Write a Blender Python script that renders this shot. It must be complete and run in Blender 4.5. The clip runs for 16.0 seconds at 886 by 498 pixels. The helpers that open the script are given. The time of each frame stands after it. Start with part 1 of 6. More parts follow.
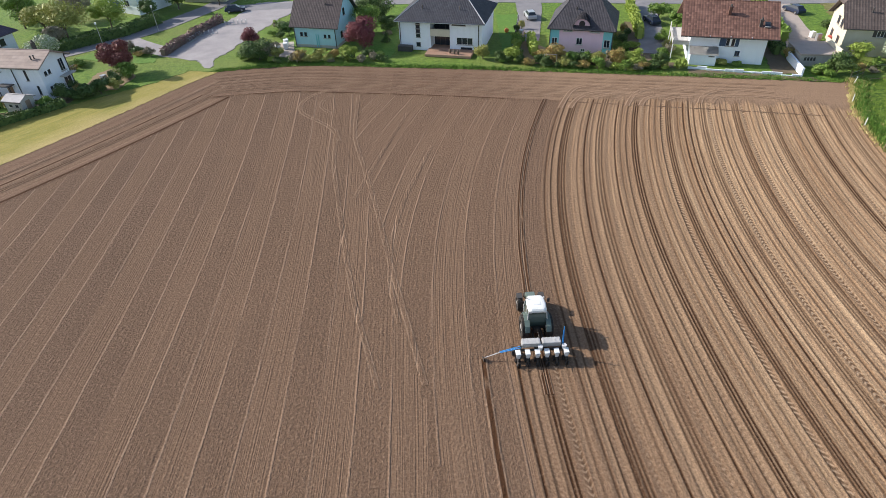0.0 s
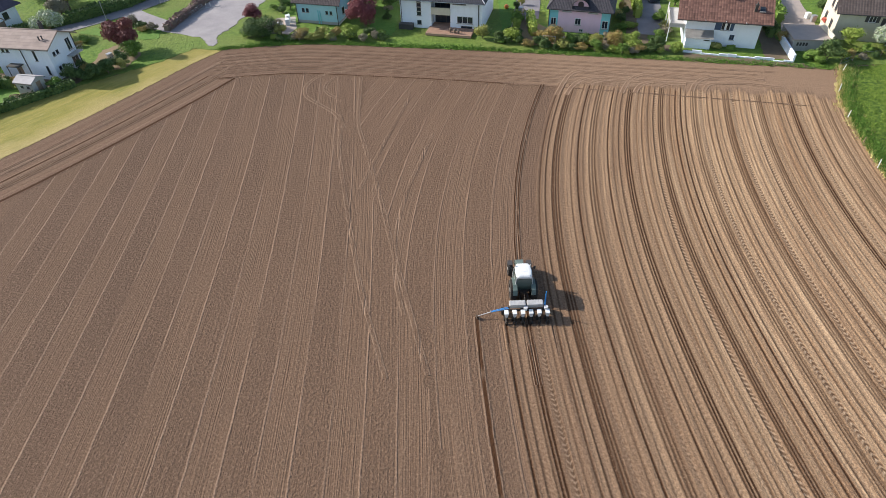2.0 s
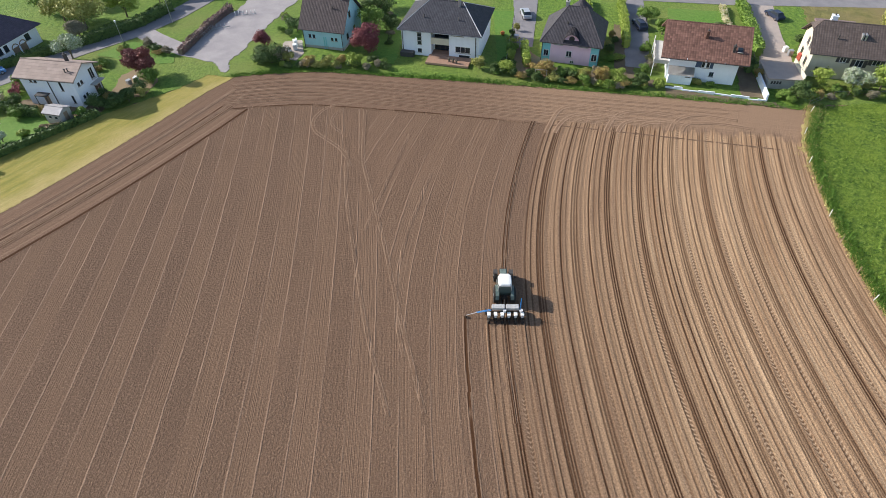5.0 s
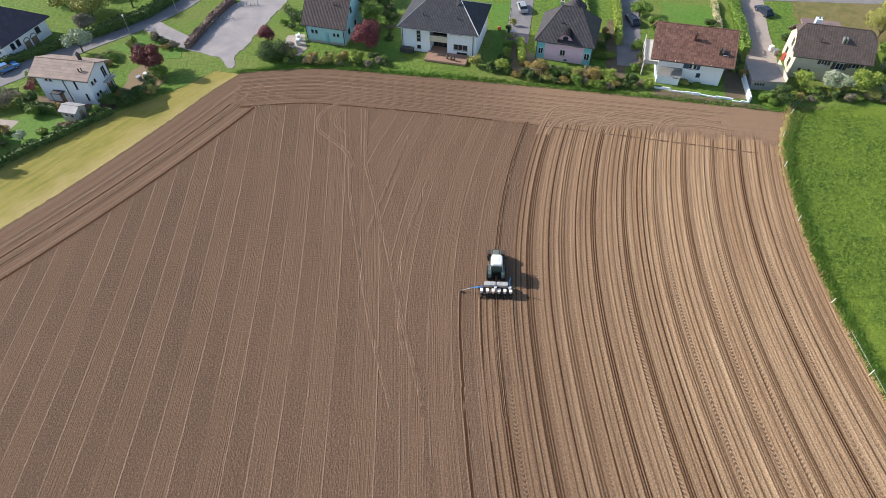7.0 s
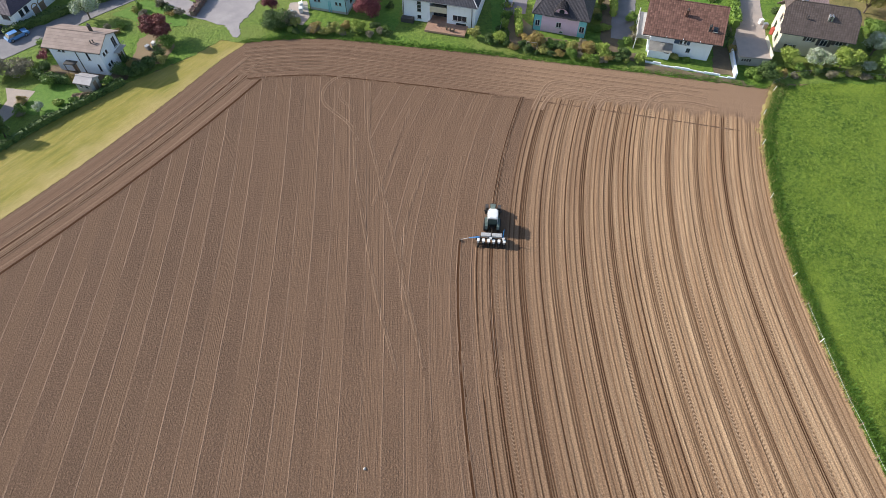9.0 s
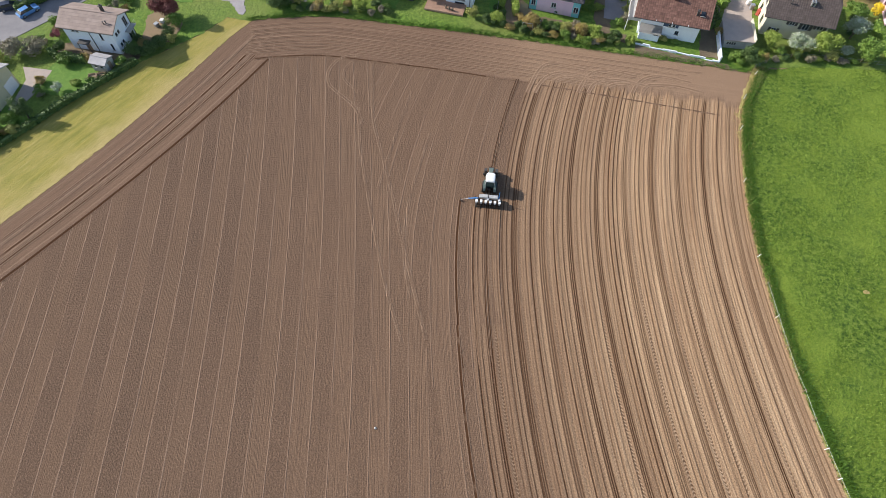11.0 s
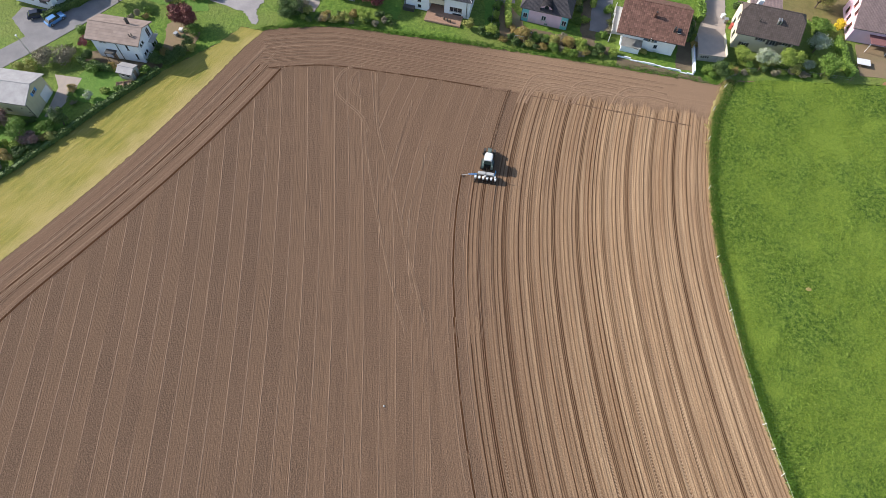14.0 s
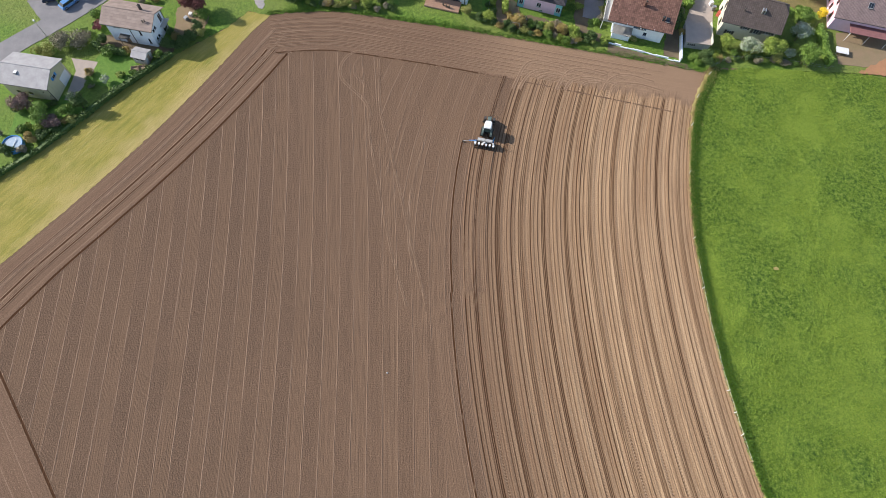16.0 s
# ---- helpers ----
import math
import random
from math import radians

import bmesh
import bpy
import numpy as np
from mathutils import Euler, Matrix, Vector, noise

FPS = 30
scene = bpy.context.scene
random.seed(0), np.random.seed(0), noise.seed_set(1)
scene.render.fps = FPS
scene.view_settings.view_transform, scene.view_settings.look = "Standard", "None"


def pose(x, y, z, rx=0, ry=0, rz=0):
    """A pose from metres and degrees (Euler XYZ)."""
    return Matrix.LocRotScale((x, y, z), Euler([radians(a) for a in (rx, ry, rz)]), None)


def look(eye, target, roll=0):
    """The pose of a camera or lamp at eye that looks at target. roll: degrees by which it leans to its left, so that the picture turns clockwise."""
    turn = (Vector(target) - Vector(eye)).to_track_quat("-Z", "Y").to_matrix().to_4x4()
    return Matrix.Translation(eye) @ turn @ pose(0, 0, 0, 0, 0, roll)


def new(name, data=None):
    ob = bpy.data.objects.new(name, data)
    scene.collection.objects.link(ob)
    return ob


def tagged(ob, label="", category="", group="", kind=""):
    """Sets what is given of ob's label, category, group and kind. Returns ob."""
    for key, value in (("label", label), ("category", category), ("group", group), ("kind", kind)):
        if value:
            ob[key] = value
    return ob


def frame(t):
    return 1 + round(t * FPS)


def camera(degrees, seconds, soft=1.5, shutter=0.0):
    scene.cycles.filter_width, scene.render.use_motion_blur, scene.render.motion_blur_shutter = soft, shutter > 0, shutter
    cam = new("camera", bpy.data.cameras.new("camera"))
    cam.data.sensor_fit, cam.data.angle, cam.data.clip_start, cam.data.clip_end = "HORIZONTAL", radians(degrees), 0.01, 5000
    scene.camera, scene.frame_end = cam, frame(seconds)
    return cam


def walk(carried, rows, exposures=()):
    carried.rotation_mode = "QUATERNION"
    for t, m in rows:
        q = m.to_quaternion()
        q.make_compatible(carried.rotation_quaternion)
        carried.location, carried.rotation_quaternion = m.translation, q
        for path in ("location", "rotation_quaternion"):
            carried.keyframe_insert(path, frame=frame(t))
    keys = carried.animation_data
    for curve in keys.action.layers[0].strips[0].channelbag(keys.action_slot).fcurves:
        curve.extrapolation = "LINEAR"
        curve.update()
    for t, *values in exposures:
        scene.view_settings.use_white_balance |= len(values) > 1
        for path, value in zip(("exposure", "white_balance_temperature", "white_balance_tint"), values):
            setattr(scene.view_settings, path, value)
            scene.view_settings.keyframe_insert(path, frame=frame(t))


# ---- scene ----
cam = camera(73.3, 16.0, soft=0.85)
PATH = [
    (0, (0.261, 1.6, 35.733), (0.24, 3.187, 34.516), -2.4),
    (0.5, (0.313, 1.496, 37.316), (0.291, 3.073, 36.086), -2.4),
    (1, (0.094, 1.359, 38.863), (0.076, 2.915, 37.606), -2.3),
    (1.5, (0.005, 1.163, 40.342), (-0.011, 2.681, 39.04), -2.1),
    (2, (0.095, 1.005, 41.905), (0.078, 2.485, 40.561), -2.0),
    (2.5, (0.272, 0.719, 43.211), (0.252, 2.174, 41.84), -2.0),
    (3, (0.481, 0.886, 45.265), (0.461, 2.326, 43.877), -1.9),
    (3.5, (0.523, 0.914, 47.202), (0.503, 2.353, 45.812), -1.8),
    (4, (0.578, 1.052, 49.49), (0.56, 2.485, 48.095), -1.6),
    (6.5, (0.687, 0.907, 60.402), (0.679, 2.242, 58.913), -0.9),
    (7, (0.784, 0.68, 62.432), (0.777, 1.989, 60.92), -0.8),
    (7.5, (0.714, 0.562, 64.578), (0.71, 1.842, 63.042), -0.6),
    (8, (0.659, 0.537, 66.88), (0.658, 1.784, 65.317), -0.4),
    (8.5, (0.455, 0.294, 68.974), (0.458, 1.508, 67.385), -0.2),
    (9, (0.273, -0.215, 70.858), (0.28, 0.94, 69.225), 0.1),
    (11.5, (-0.984, 0.435, 83.953), (-0.951, 1.406, 82.205), 1.8),
    (12, (-1.255, 0.243, 86.248), (-1.217, 1.197, 84.491), 2.2),
    (12.5, (-1.263, 0.367, 88.667), (-1.223, 1.279, 86.888), 2.4),
    (13, (-1.357, 0.163, 90.78), (-1.314, 1.079, 89.003), 2.6),
    (13.5, (-1.663, 0.179, 93.233), (-1.616, 1.092, 91.454), 2.9),
    (14, (-1.97, -0.433, 95.212), (-1.916, 0.45, 93.418), 3.4),
    (14.5, (-2.113, -0.799, 97.462), (-2.057, 0.011, 95.634), 3.9),
    (15, (-2.054, -1.164, 99.75), (-1.996, -0.391, 97.906), 4.4),
    (15.5, (-2.216, -1.058, 102.181), (-2.154, -0.292, 100.335), 4.7),
    (16, (-2.44, -0.852, 104.659), (-2.375, -0.09, 102.811), 5.0),
]
walk(cam, [(t, look(eye, target, roll)) for t, eye, target, roll in PATH])

# ---- light ----
SUN_DIR = Vector((-0.83, 0.29, 0.49)).normalized()
world = bpy.data.worlds.new("sky")
scene.world = world
world.use_nodes = True
wn = world.node_tree
sky = wn.nodes.new("ShaderNodeTexSky")
sky.sky_type = "NISHITA"
sky.sun_disc = False
sky.sun_elevation = math.asin(SUN_DIR.z)
sky.sun_rotation = math.atan2(SUN_DIR.x, SUN_DIR.y)
wn.links.new(sky.outputs[0], wn.nodes["Background"].inputs[0])
wn.nodes["Background"].inputs[1].default_value = 0.15
sun = new("sun", bpy.data.lights.new("sun", "SUN"))
sun.data.energy, sun.data.angle, sun.data.color = 5.0, radians(0.6), (1.0, 0.945, 0.87)
sun.matrix_basis = look(SUN_DIR * 300, (0, 0, 0))
scene.view_settings.exposure = 0.40


# ---- materials ----
class Nodes:
    """A short way to write a material's nodes."""

    def __init__(self, name, rough=0.8, metal=0.0):
        self.mat = bpy.data.materials.new(name)
        self.mat.use_nodes = True
        self.nt = self.mat.node_tree
        self.bsdf = self.nt.nodes["Principled BSDF"]
        self.bsdf.inputs["Roughness"].default_value = rough
        self.bsdf.inputs["Metallic"].default_value = metal
        self.bsdf.inputs["Specular IOR Level"].default_value = 0.3

    def put(self, sock, v):
        if isinstance(v, bpy.types.NodeSocket):
            self.nt.links.new(v, sock)
        elif isinstance(v, (int, float)) and sock.type == "RGBA":
            sock.default_value = (v, v, v, 1)
        elif sock.type == "RGBA":
            sock.default_value = (*v[:3], 1)
        else:
            sock.default_value = v

    def math(self, op, a, b=0.0, c=0.0, clamp=False):
        n = self.nt.nodes.new("ShaderNodeMath")
        n.operation, n.use_clamp = op, clamp
        for s, v in zip(n.inputs, (a, b, c)):
            self.put(s, v)
        return n.outputs[0]

    def mix(self, f, a, b, kind="MIX"):
        n = self.nt.nodes.new("ShaderNodeMix")
        n.data_type, n.blend_type = "RGBA", kind
        self.put(n.inputs[0], f), self.put(n.inputs[6], a), self.put(n.inputs[7], b)
        return n.outputs[2]

    def attr(self, name):
        n = self.nt.nodes.new("ShaderNodeAttribute")
        n.attribute_name = name
        return n.outputs["Fac"]

    def where(self, space="world"):
        if space == "world":
            return self.nt.nodes.new("ShaderNodeNewGeometry").outputs["Position"]
        return self.nt.nodes.new("ShaderNodeTexCoord").outputs["Object"]

    def scaled(self, vec, s):
        n = self.nt.nodes.new("ShaderNodeMapping")
        self.put(n.inputs["Vector"], vec)
        n.inputs["Scale"].default_value = s
        return n.outputs[0]

    def xyz(self, x=0.0, y=0.0, z=0.0):
        n = self.nt.nodes.new("ShaderNodeCombineXYZ")
        for s, v in zip(n.inputs, (x, y, z)):
            self.put(s, v)
        return n.outputs[0]

    def split(self, vec):
        n = self.nt.nodes.new("ShaderNodeSeparateXYZ")
        self.put(n.inputs[0], vec)
        return n.outputs

    def noise(self, vec, scale, detail=3.0, rough=0.55):
        n = self.nt.nodes.new("ShaderNodeTexNoise")
        self.put(n.inputs["Vector"], vec)
        n.inputs["Scale"].default_value, n.inputs["Detail"].default_value, n.inputs["Roughness"].default_value = scale, detail, rough
        return n.outputs[0]

    def ramp(self, v, lo, hi, a=0.0, b=1.0):
        n = self.nt.nodes.new("ShaderNodeMapRange")
        for s, x in zip(n.inputs, (v, lo, hi, a, b)):
            self.put(s, x)
        return n.outputs[0]

    def random(self):
        return self.nt.nodes.new("ShaderNodeObjectInfo").outputs["Random"]

    def island(self):
        return self.nt.nodes.new("ShaderNodeNewGeometry").outputs["Random Per Island"]

    def bump(self, h, strength=0.5, dist=0.05):
        n = self.nt.nodes.new("ShaderNodeBump")
        n.inputs["Strength"].default_value, n.inputs["Distance"].default_value = strength, dist
        self.put(n.inputs["Height"], h)
        self.nt.links.new(n.outputs[0], self.bsdf.inputs["Normal"])

    def colour(self, c):
        self.put(self.bsdf.inputs["Base Color"], c)
        return self


def surface(name, a, b, scale=3.0, rough=0.8, bump=0.3, fine=25.0, metal=0.0, space="object", dist=0.02, dirt=0.0):
    """A worn surface: two tones in patches, fine grain and relief."""
    n = Nodes(name, rough, metal)
    p = n.where(space)
    big, small = n.noise(p, scale, 4), n.noise(p, fine, 3)
    c = n.mix(n.ramp(big, 0.3, 0.7), a, b)
    c = n.mix(n.ramp(small, 0.3, 0.75, 0.0, 0.35), c, [v * 0.6 for v in a])
    if dirt:
        c = n.mix(n.ramp(n.noise(n.scaled(p, (1.5, 1.5, 0.25)), 1.2, 5), 0.5, 0.8, 0.0, dirt), c, [v * 0.45 for v in b])
    n.colour(c)
    n.bump(small, bump, dist)
    return n.mat


def leaves(name, a, b, c=None, rough=0.6):
    """Foliage: every leaf clump has a tone of its own."""
    n = Nodes(name, rough)
    p = n.where()
    k = n.mix(n.island(), a, b)
    if c:
        k = n.mix(n.ramp(n.noise(p, 0.9, 2), 0.45, 0.65), k, c)
    n.colour(k)
    n.bsdf.inputs["Subsurface Weight"].default_value = 0.0
    n.bsdf.inputs["Transmission Weight"].default_value = 0.0
    return n.mat


def tiles(name, a, b, wide=0.3, tall=0.35, rough=0.75, flat=False):
    """Roof tiles in rows: x runs along the eaves and y down the slope."""
    n = Nodes(name, rough)
    p = n.where("object")
    s = n.split(p)
    row = n.math("FRACT", n.math("DIVIDE", s[1], tall))
    col = n.math("PINGPONG", n.math("DIVIDE", s[0], wide), 0.5)
    cell = n.noise(n.xyz(n.math("FLOOR", n.math("DIVIDE", s[0], wide)), n.math("FLOOR", n.math("DIVIDE", s[1], tall))), 7.3, 0)
    c = n.mix(n.ramp(cell, 0.3, 0.7), a, b)
    c = n.mix(n.ramp(n.noise(p, 0.7, 4), 0.4, 0.7, 0.0, 0.5), c, [v * 0.62 for v in a])
    c = n.mix(n.ramp(row, 0.0, 0.16, 0.35, 0.0), c, [v * 0.35 for v in a])
    if not flat:
        c = n.mix(n.ramp(col, 0.0, 0.16, 0.28, 0.0), c, [v * 0.4 for v in a])
    n.colour(c)
    n.bump(n.math("ADD", n.math("MULTIPLY", row, 0.6), n.math("MULTIPLY", col, 0.0 if flat else 1.6)), 0.7, 0.05)
    return n.mat


def grass(name, a, b, dry, clump=1.6, dryness=0.25, bump=0.8):
    n = Nodes(name, 0.9)
    p = n.where()
    big, mid, small = n.noise(p, 0.06, 4), n.noise(p, clump, 4, 0.65), n.noise(p, 9.0, 2)
    c = n.mix(n.ramp(mid, 0.35, 0.65), a, b)
    c = n.mix(n.ramp(big, 0.42, 0.66, 0.0, dryness), c, dry)
    c = n.mix(n.ramp(small, 0.35, 0.7, 0.0, 0.5), c, [v * 0.35 for v in a])
    n.colour(c)
    n.bump(n.math("ADD", n.math("MULTIPLY", mid, 1.3), n.math("MULTIPLY", small, 0.35)), bump, 0.25)
    return n.mat


def meadow_grass(name):
    """Lush uneven grass: smooth yellow-green lays between darker lumpy tufts with painted-in shade, a few dry stalks.
    """
    n = Nodes(name, 0.9)
    p = n.where()
    lay = n.ramp(n.math("ADD", n.noise(p, 0.045, 4, 0.6), n.math("MULTIPLY", n.noise(p, 0.3, 3, 0.6), 0.35)), 0.58, 0.78)
    tuft, small, fine = n.noise(p, 1.3, 5, 0.75), n.noise(p, 3.6, 4, 0.7), n.noise(p, 10.0, 3, 0.7)
    lumpy = n.math("SUBTRACT", 1.0, n.math("MULTIPLY", lay, 0.6))
    c = n.mix(n.ramp(small, 0.36, 0.64), (0.108, 0.196, 0.016), (0.200, 0.300, 0.031))
    # tuft relief is shaded by colour: hollows darker, tops lighter
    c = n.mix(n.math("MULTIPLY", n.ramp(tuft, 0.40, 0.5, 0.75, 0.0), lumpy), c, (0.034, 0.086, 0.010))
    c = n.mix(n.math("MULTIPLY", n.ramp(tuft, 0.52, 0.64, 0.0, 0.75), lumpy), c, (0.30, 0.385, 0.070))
    c = n.mix(n.math("MULTIPLY", lay, 0.55), c, n.mix(n.ramp(small, 0.36, 0.64), (0.190, 0.272, 0.028), (0.285, 0.350, 0.046)))
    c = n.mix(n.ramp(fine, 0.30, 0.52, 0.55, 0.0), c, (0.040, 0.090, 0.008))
    c = n.mix(n.ramp(fine, 0.68, 0.8, 0.0, 0.4), c, (0.40, 0.42, 0.12))
    n.colour(c)
    relief = n.math("MULTIPLY", n.math("ADD", n.math("MULTIPLY", tuft, 1.6), n.math("MULTIPLY", small, 0.9)), lumpy)
    n.bump(n.math("ADD", relief, n.math("MULTIPLY", fine, 0.35)), 1.0, 0.6)
    return n.mat


def mown(name):
    """Short mown grass with swaths along the strip."""
    n = Nodes(name, 0.9)
    p = n.where()
    s = n.split(p)
    across = n.math("SUBTRACT", n.math("MULTIPLY", s[0], 0.8), n.math("MULTIPLY", s[1], 0.6))
    lengthwise = n.math("ADD", n.math("MULTIPLY", s[0], 0.6), n.math("MULTIPLY", s[1], 0.8))
    swath = n.noise(n.xyz(n.math("MULTIPLY", across, 1.1), n.math("MULTIPLY", lengthwise, 0.12)), 1.0, 4, 0.65)
    small, big = n.noise(p, 5.0, 4, 0.7), n.noise(p, 0.12, 3)
    c = n.mix(n.ramp(swath, 0.3, 0.7), (0.205, 0.205, 0.032), (0.40, 0.315, 0.072))
    c = n.mix(n.ramp(big, 0.45, 0.65, 0.0, 0.6), c, (0.45, 0.345, 0.115))
    c = n.mix(n.ramp(small, 0.35, 0.65, 0.5, 0.0), c, (0.12, 0.125, 0.026))
    # clippings lie dry along the ploughed side and in thin streaks
    inward = n.math("SUBTRACT", -85.95, n.math("SUBTRACT", n.math("MULTIPLY", s[0], 0.82), n.math("MULTIPLY", s[1], 0.574)))
    inward = n.math("ADD", inward, n.math("MULTIPLY", n.noise(p, 0.35, 3), 5.0))
    c = n.mix(n.ramp(inward, 2.0, 6.0, 0.8, 0.0), c, n.mix(n.ramp(small, 0.35, 0.65), (0.36, 0.265, 0.10), (0.50, 0.385, 0.18)))
    thin = n.noise(n.xyz(n.math("MULTIPLY", across, 3.2), n.math("MULTIPLY", lengthwise, 0.3)), 1.0, 3, 0.7)
    c = n.mix(n.ramp(thin, 0.58, 0.72, 0.0, 0.55), c, (0.50, 0.41, 0.17))
    c = n.mix(n.ramp(thin, 0.42, 0.28, 0.0, 0.5), c, (0.15, 0.185, 0.022))
    n.colour(c)
    n.bump(n.math("ADD", n.math("ADD", swath, small), thin), 0.8, 0.14)
    return n.mat


def soil(name):
    """Tilled earth. uu: metres across the working direction; planted and headland say how it was worked."""
    n = Nodes(name, 0.95)
    n.bsdf.inputs["Specular IOR Level"].default_value = 0.1
    p = n.where()
    u, v, planted, head = n.attr("uu"), n.attr("vv"), n.attr("planted"), n.attr("headland")
    wig = n.math("ADD", u, n.math("MULTIPLY", n.math("SUBTRACT", n.noise(n.xyz(n.math("MULTIPLY", u, 0.15), n.math("MULTIPLY", v, 0.25)), 1.0, 3), 0.5), 0.25))
    vy = n.split(p)[1]
    grain, clod, patch = n.noise(p, 5.5, 5, 0.72), n.noise(p, 3.6, 4, 0.65), n.noise(p, 0.09, 4, 0.6)
    streak = n.noise(n.xyz(n.math("MULTIPLY", u, 4.0), n.math("MULTIPLY", vy, 0.12)), 1.0, 3, 0.6)
    broad = n.noise(n.xyz(n.math("MULTIPLY", u, 0.8), n.math("MULTIPLY", vy, 0.02)), 1.0, 2, 0.6)
    # tilled ground: laps of the harrow, smooth with tine marks and cloddy by turns, a thin ridge between them
    lap = n.math("FLOOR", n.math("DIVIDE", wig, 2.65))
    cloddy = n.math("MODULO", n.math("ABSOLUTE", lap), 2.0)
    fade = n.noise(n.xyz(n.math("MULTIPLY", lap, 0.83), n.math("MULTIPLY", v, 0.02)), 1.0, 2)
    cloddy = n.math("MULTIPLY", cloddy, n.ramp(fade, 0.35, 0.6, 0.45, 1.0))
    tine = n.math("MULTIPLY", n.ramp(n.noise(n.xyz(n.math("MULTIPLY", u, 9.0), n.math("MULTIPLY", v, 0.07)), 1.0, 1, 0.5), 0.3, 0.7), n.math("SUBTRACT", 1.0, n.math("MULTIPLY", cloddy, 0.4)))
    side = n.math("PINGPONG", n.math("DIVIDE", wig, 2.65), 0.5)
    kept = n.ramp(n.noise(n.xyz(n.math("MULTIPLY", u, 0.35), n.math("MULTIPLY", v, 0.06)), 1.0, 2), 0.34, 0.5)
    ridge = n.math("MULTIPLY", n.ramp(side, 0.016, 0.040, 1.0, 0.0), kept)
    lee_shade = n.math("MULTIPLY", n.math("GREATER_THAN", n.math("FRACT", n.math("DIVIDE", wig, 2.65)), 0.5), n.ramp(side, 0.028, 0.055, 1.0, 0.0))
    lump = n.math("MULTIPLY", n.ramp(clod, 0.42, 0.72), n.math("ADD", 0.25, n.math("MULTIPLY", cloddy, 0.75)))
    t = n.mix(cloddy, (0.168, 0.107, 0.070), (0.147, 0.095, 0.064))
    t = n.mix(n.ramp(patch, 0.35, 0.7, 0.0, 0.42), t, (0.196, 0.124, 0.083))
    t = n.mix(n.ramp(n.noise(p, 0.33, 3), 0.5, 0.72, 0.0, 0.4), t, (0.150, 0.098, 0.067))
    t = n.mix(n.ramp(tine, 0.1, 0.7, 0.2, 0.0), t, (0.085, 0.052, 0.037))
    t = n.mix(n.math("MULTIPLY", lump, 0.30), t, (0.24, 0.155, 0.112))
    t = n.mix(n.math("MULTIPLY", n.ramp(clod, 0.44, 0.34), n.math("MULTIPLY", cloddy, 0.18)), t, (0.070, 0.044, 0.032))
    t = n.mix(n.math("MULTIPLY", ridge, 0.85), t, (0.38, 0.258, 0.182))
    # one flank of each ridge is darkened, its shade painted into the soil
    t = n.mix(n.math("MULTIPLY", n.math("MULTIPLY", lee_shade, kept), 0.22), t, (0.080, 0.052, 0.037))
    dry = n.ramp(n.math("ADD", n.split(p)[0], n.math("MULTIPLY", n.noise(p, 0.05, 3), 22.0)), -24.0, 12.0, 0.0, 0.58)
    t = n.mix(dry, t, n.mix(tine, (0.186, 0.113, 0.072), (0.250, 0.159, 0.103)))
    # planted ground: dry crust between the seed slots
    q = n.mix(n.ramp(broad, 0.3, 0.7), (0.33, 0.196, 0.108), (0.57, 0.382, 0.228))
    q = n.mix(n.ramp(streak, 0.46, 0.72, 0.0, 0.6), q, (0.22, 0.128, 0.077))
    q = n.mix(n.ramp(streak, 0.42, 0.25, 0.0, 0.6), q, (0.57, 0.392, 0.240))
    q = n.mix(n.ramp(n.math("ADD", u, n.math("MULTIPLY", broad, 6.0)), 11.5, 33.0, 0.85, 0.0), q, (0.205, 0.126, 0.080))
    # slot darkness stands for furrow shade, put into the soil colour
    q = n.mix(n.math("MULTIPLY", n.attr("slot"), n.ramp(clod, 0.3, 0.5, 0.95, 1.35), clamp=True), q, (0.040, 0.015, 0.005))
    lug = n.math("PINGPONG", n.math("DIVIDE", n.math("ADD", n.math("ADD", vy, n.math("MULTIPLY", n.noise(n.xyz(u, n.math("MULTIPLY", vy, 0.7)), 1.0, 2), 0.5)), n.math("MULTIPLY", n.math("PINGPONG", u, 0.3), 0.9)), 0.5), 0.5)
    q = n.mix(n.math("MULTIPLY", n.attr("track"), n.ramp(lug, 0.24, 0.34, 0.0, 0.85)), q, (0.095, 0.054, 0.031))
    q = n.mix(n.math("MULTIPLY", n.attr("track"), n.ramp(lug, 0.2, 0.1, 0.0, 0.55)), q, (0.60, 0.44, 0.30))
    # headland: trampled, with the drill's lines along the edge
    h = n.mix(n.ramp(n.noise(n.xyz(n.math("MULTIPLY", u, 1.3), n.math("MULTIPLY", v, 0.02)), 1.0, 2), 0.3, 0.7), (0.165, 0.100, 0.069), (0.25, 0.157, 0.106))
    h = n.mix(n.ramp(n.math("PINGPONG", n.math("DIVIDE", wig, 0.95), 0.5), 0.05, 0.17, 0.6, 0.0), h, (0.13, 0.082, 0.054))
    h = n.mix(n.ramp(patch, 0.4, 0.7, 0.0, 0.35), h, (0.25, 0.158, 0.106))
    h = n.mix(n.math("MULTIPLY", n.attr("tan"), 0.75), h, n.mix(streak, (0.27, 0.17, 0.108), (0.42, 0.28, 0.18)))
    h = n.mix(n.math("MULTIPLY", n.math("SUBTRACT", 1.0, n.attr("tan")), 0.5), h, t)
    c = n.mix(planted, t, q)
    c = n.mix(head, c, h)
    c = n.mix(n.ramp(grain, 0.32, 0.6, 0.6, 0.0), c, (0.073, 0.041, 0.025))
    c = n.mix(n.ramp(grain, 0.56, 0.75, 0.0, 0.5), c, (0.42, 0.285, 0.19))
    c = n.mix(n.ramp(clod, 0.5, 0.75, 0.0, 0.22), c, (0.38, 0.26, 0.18))
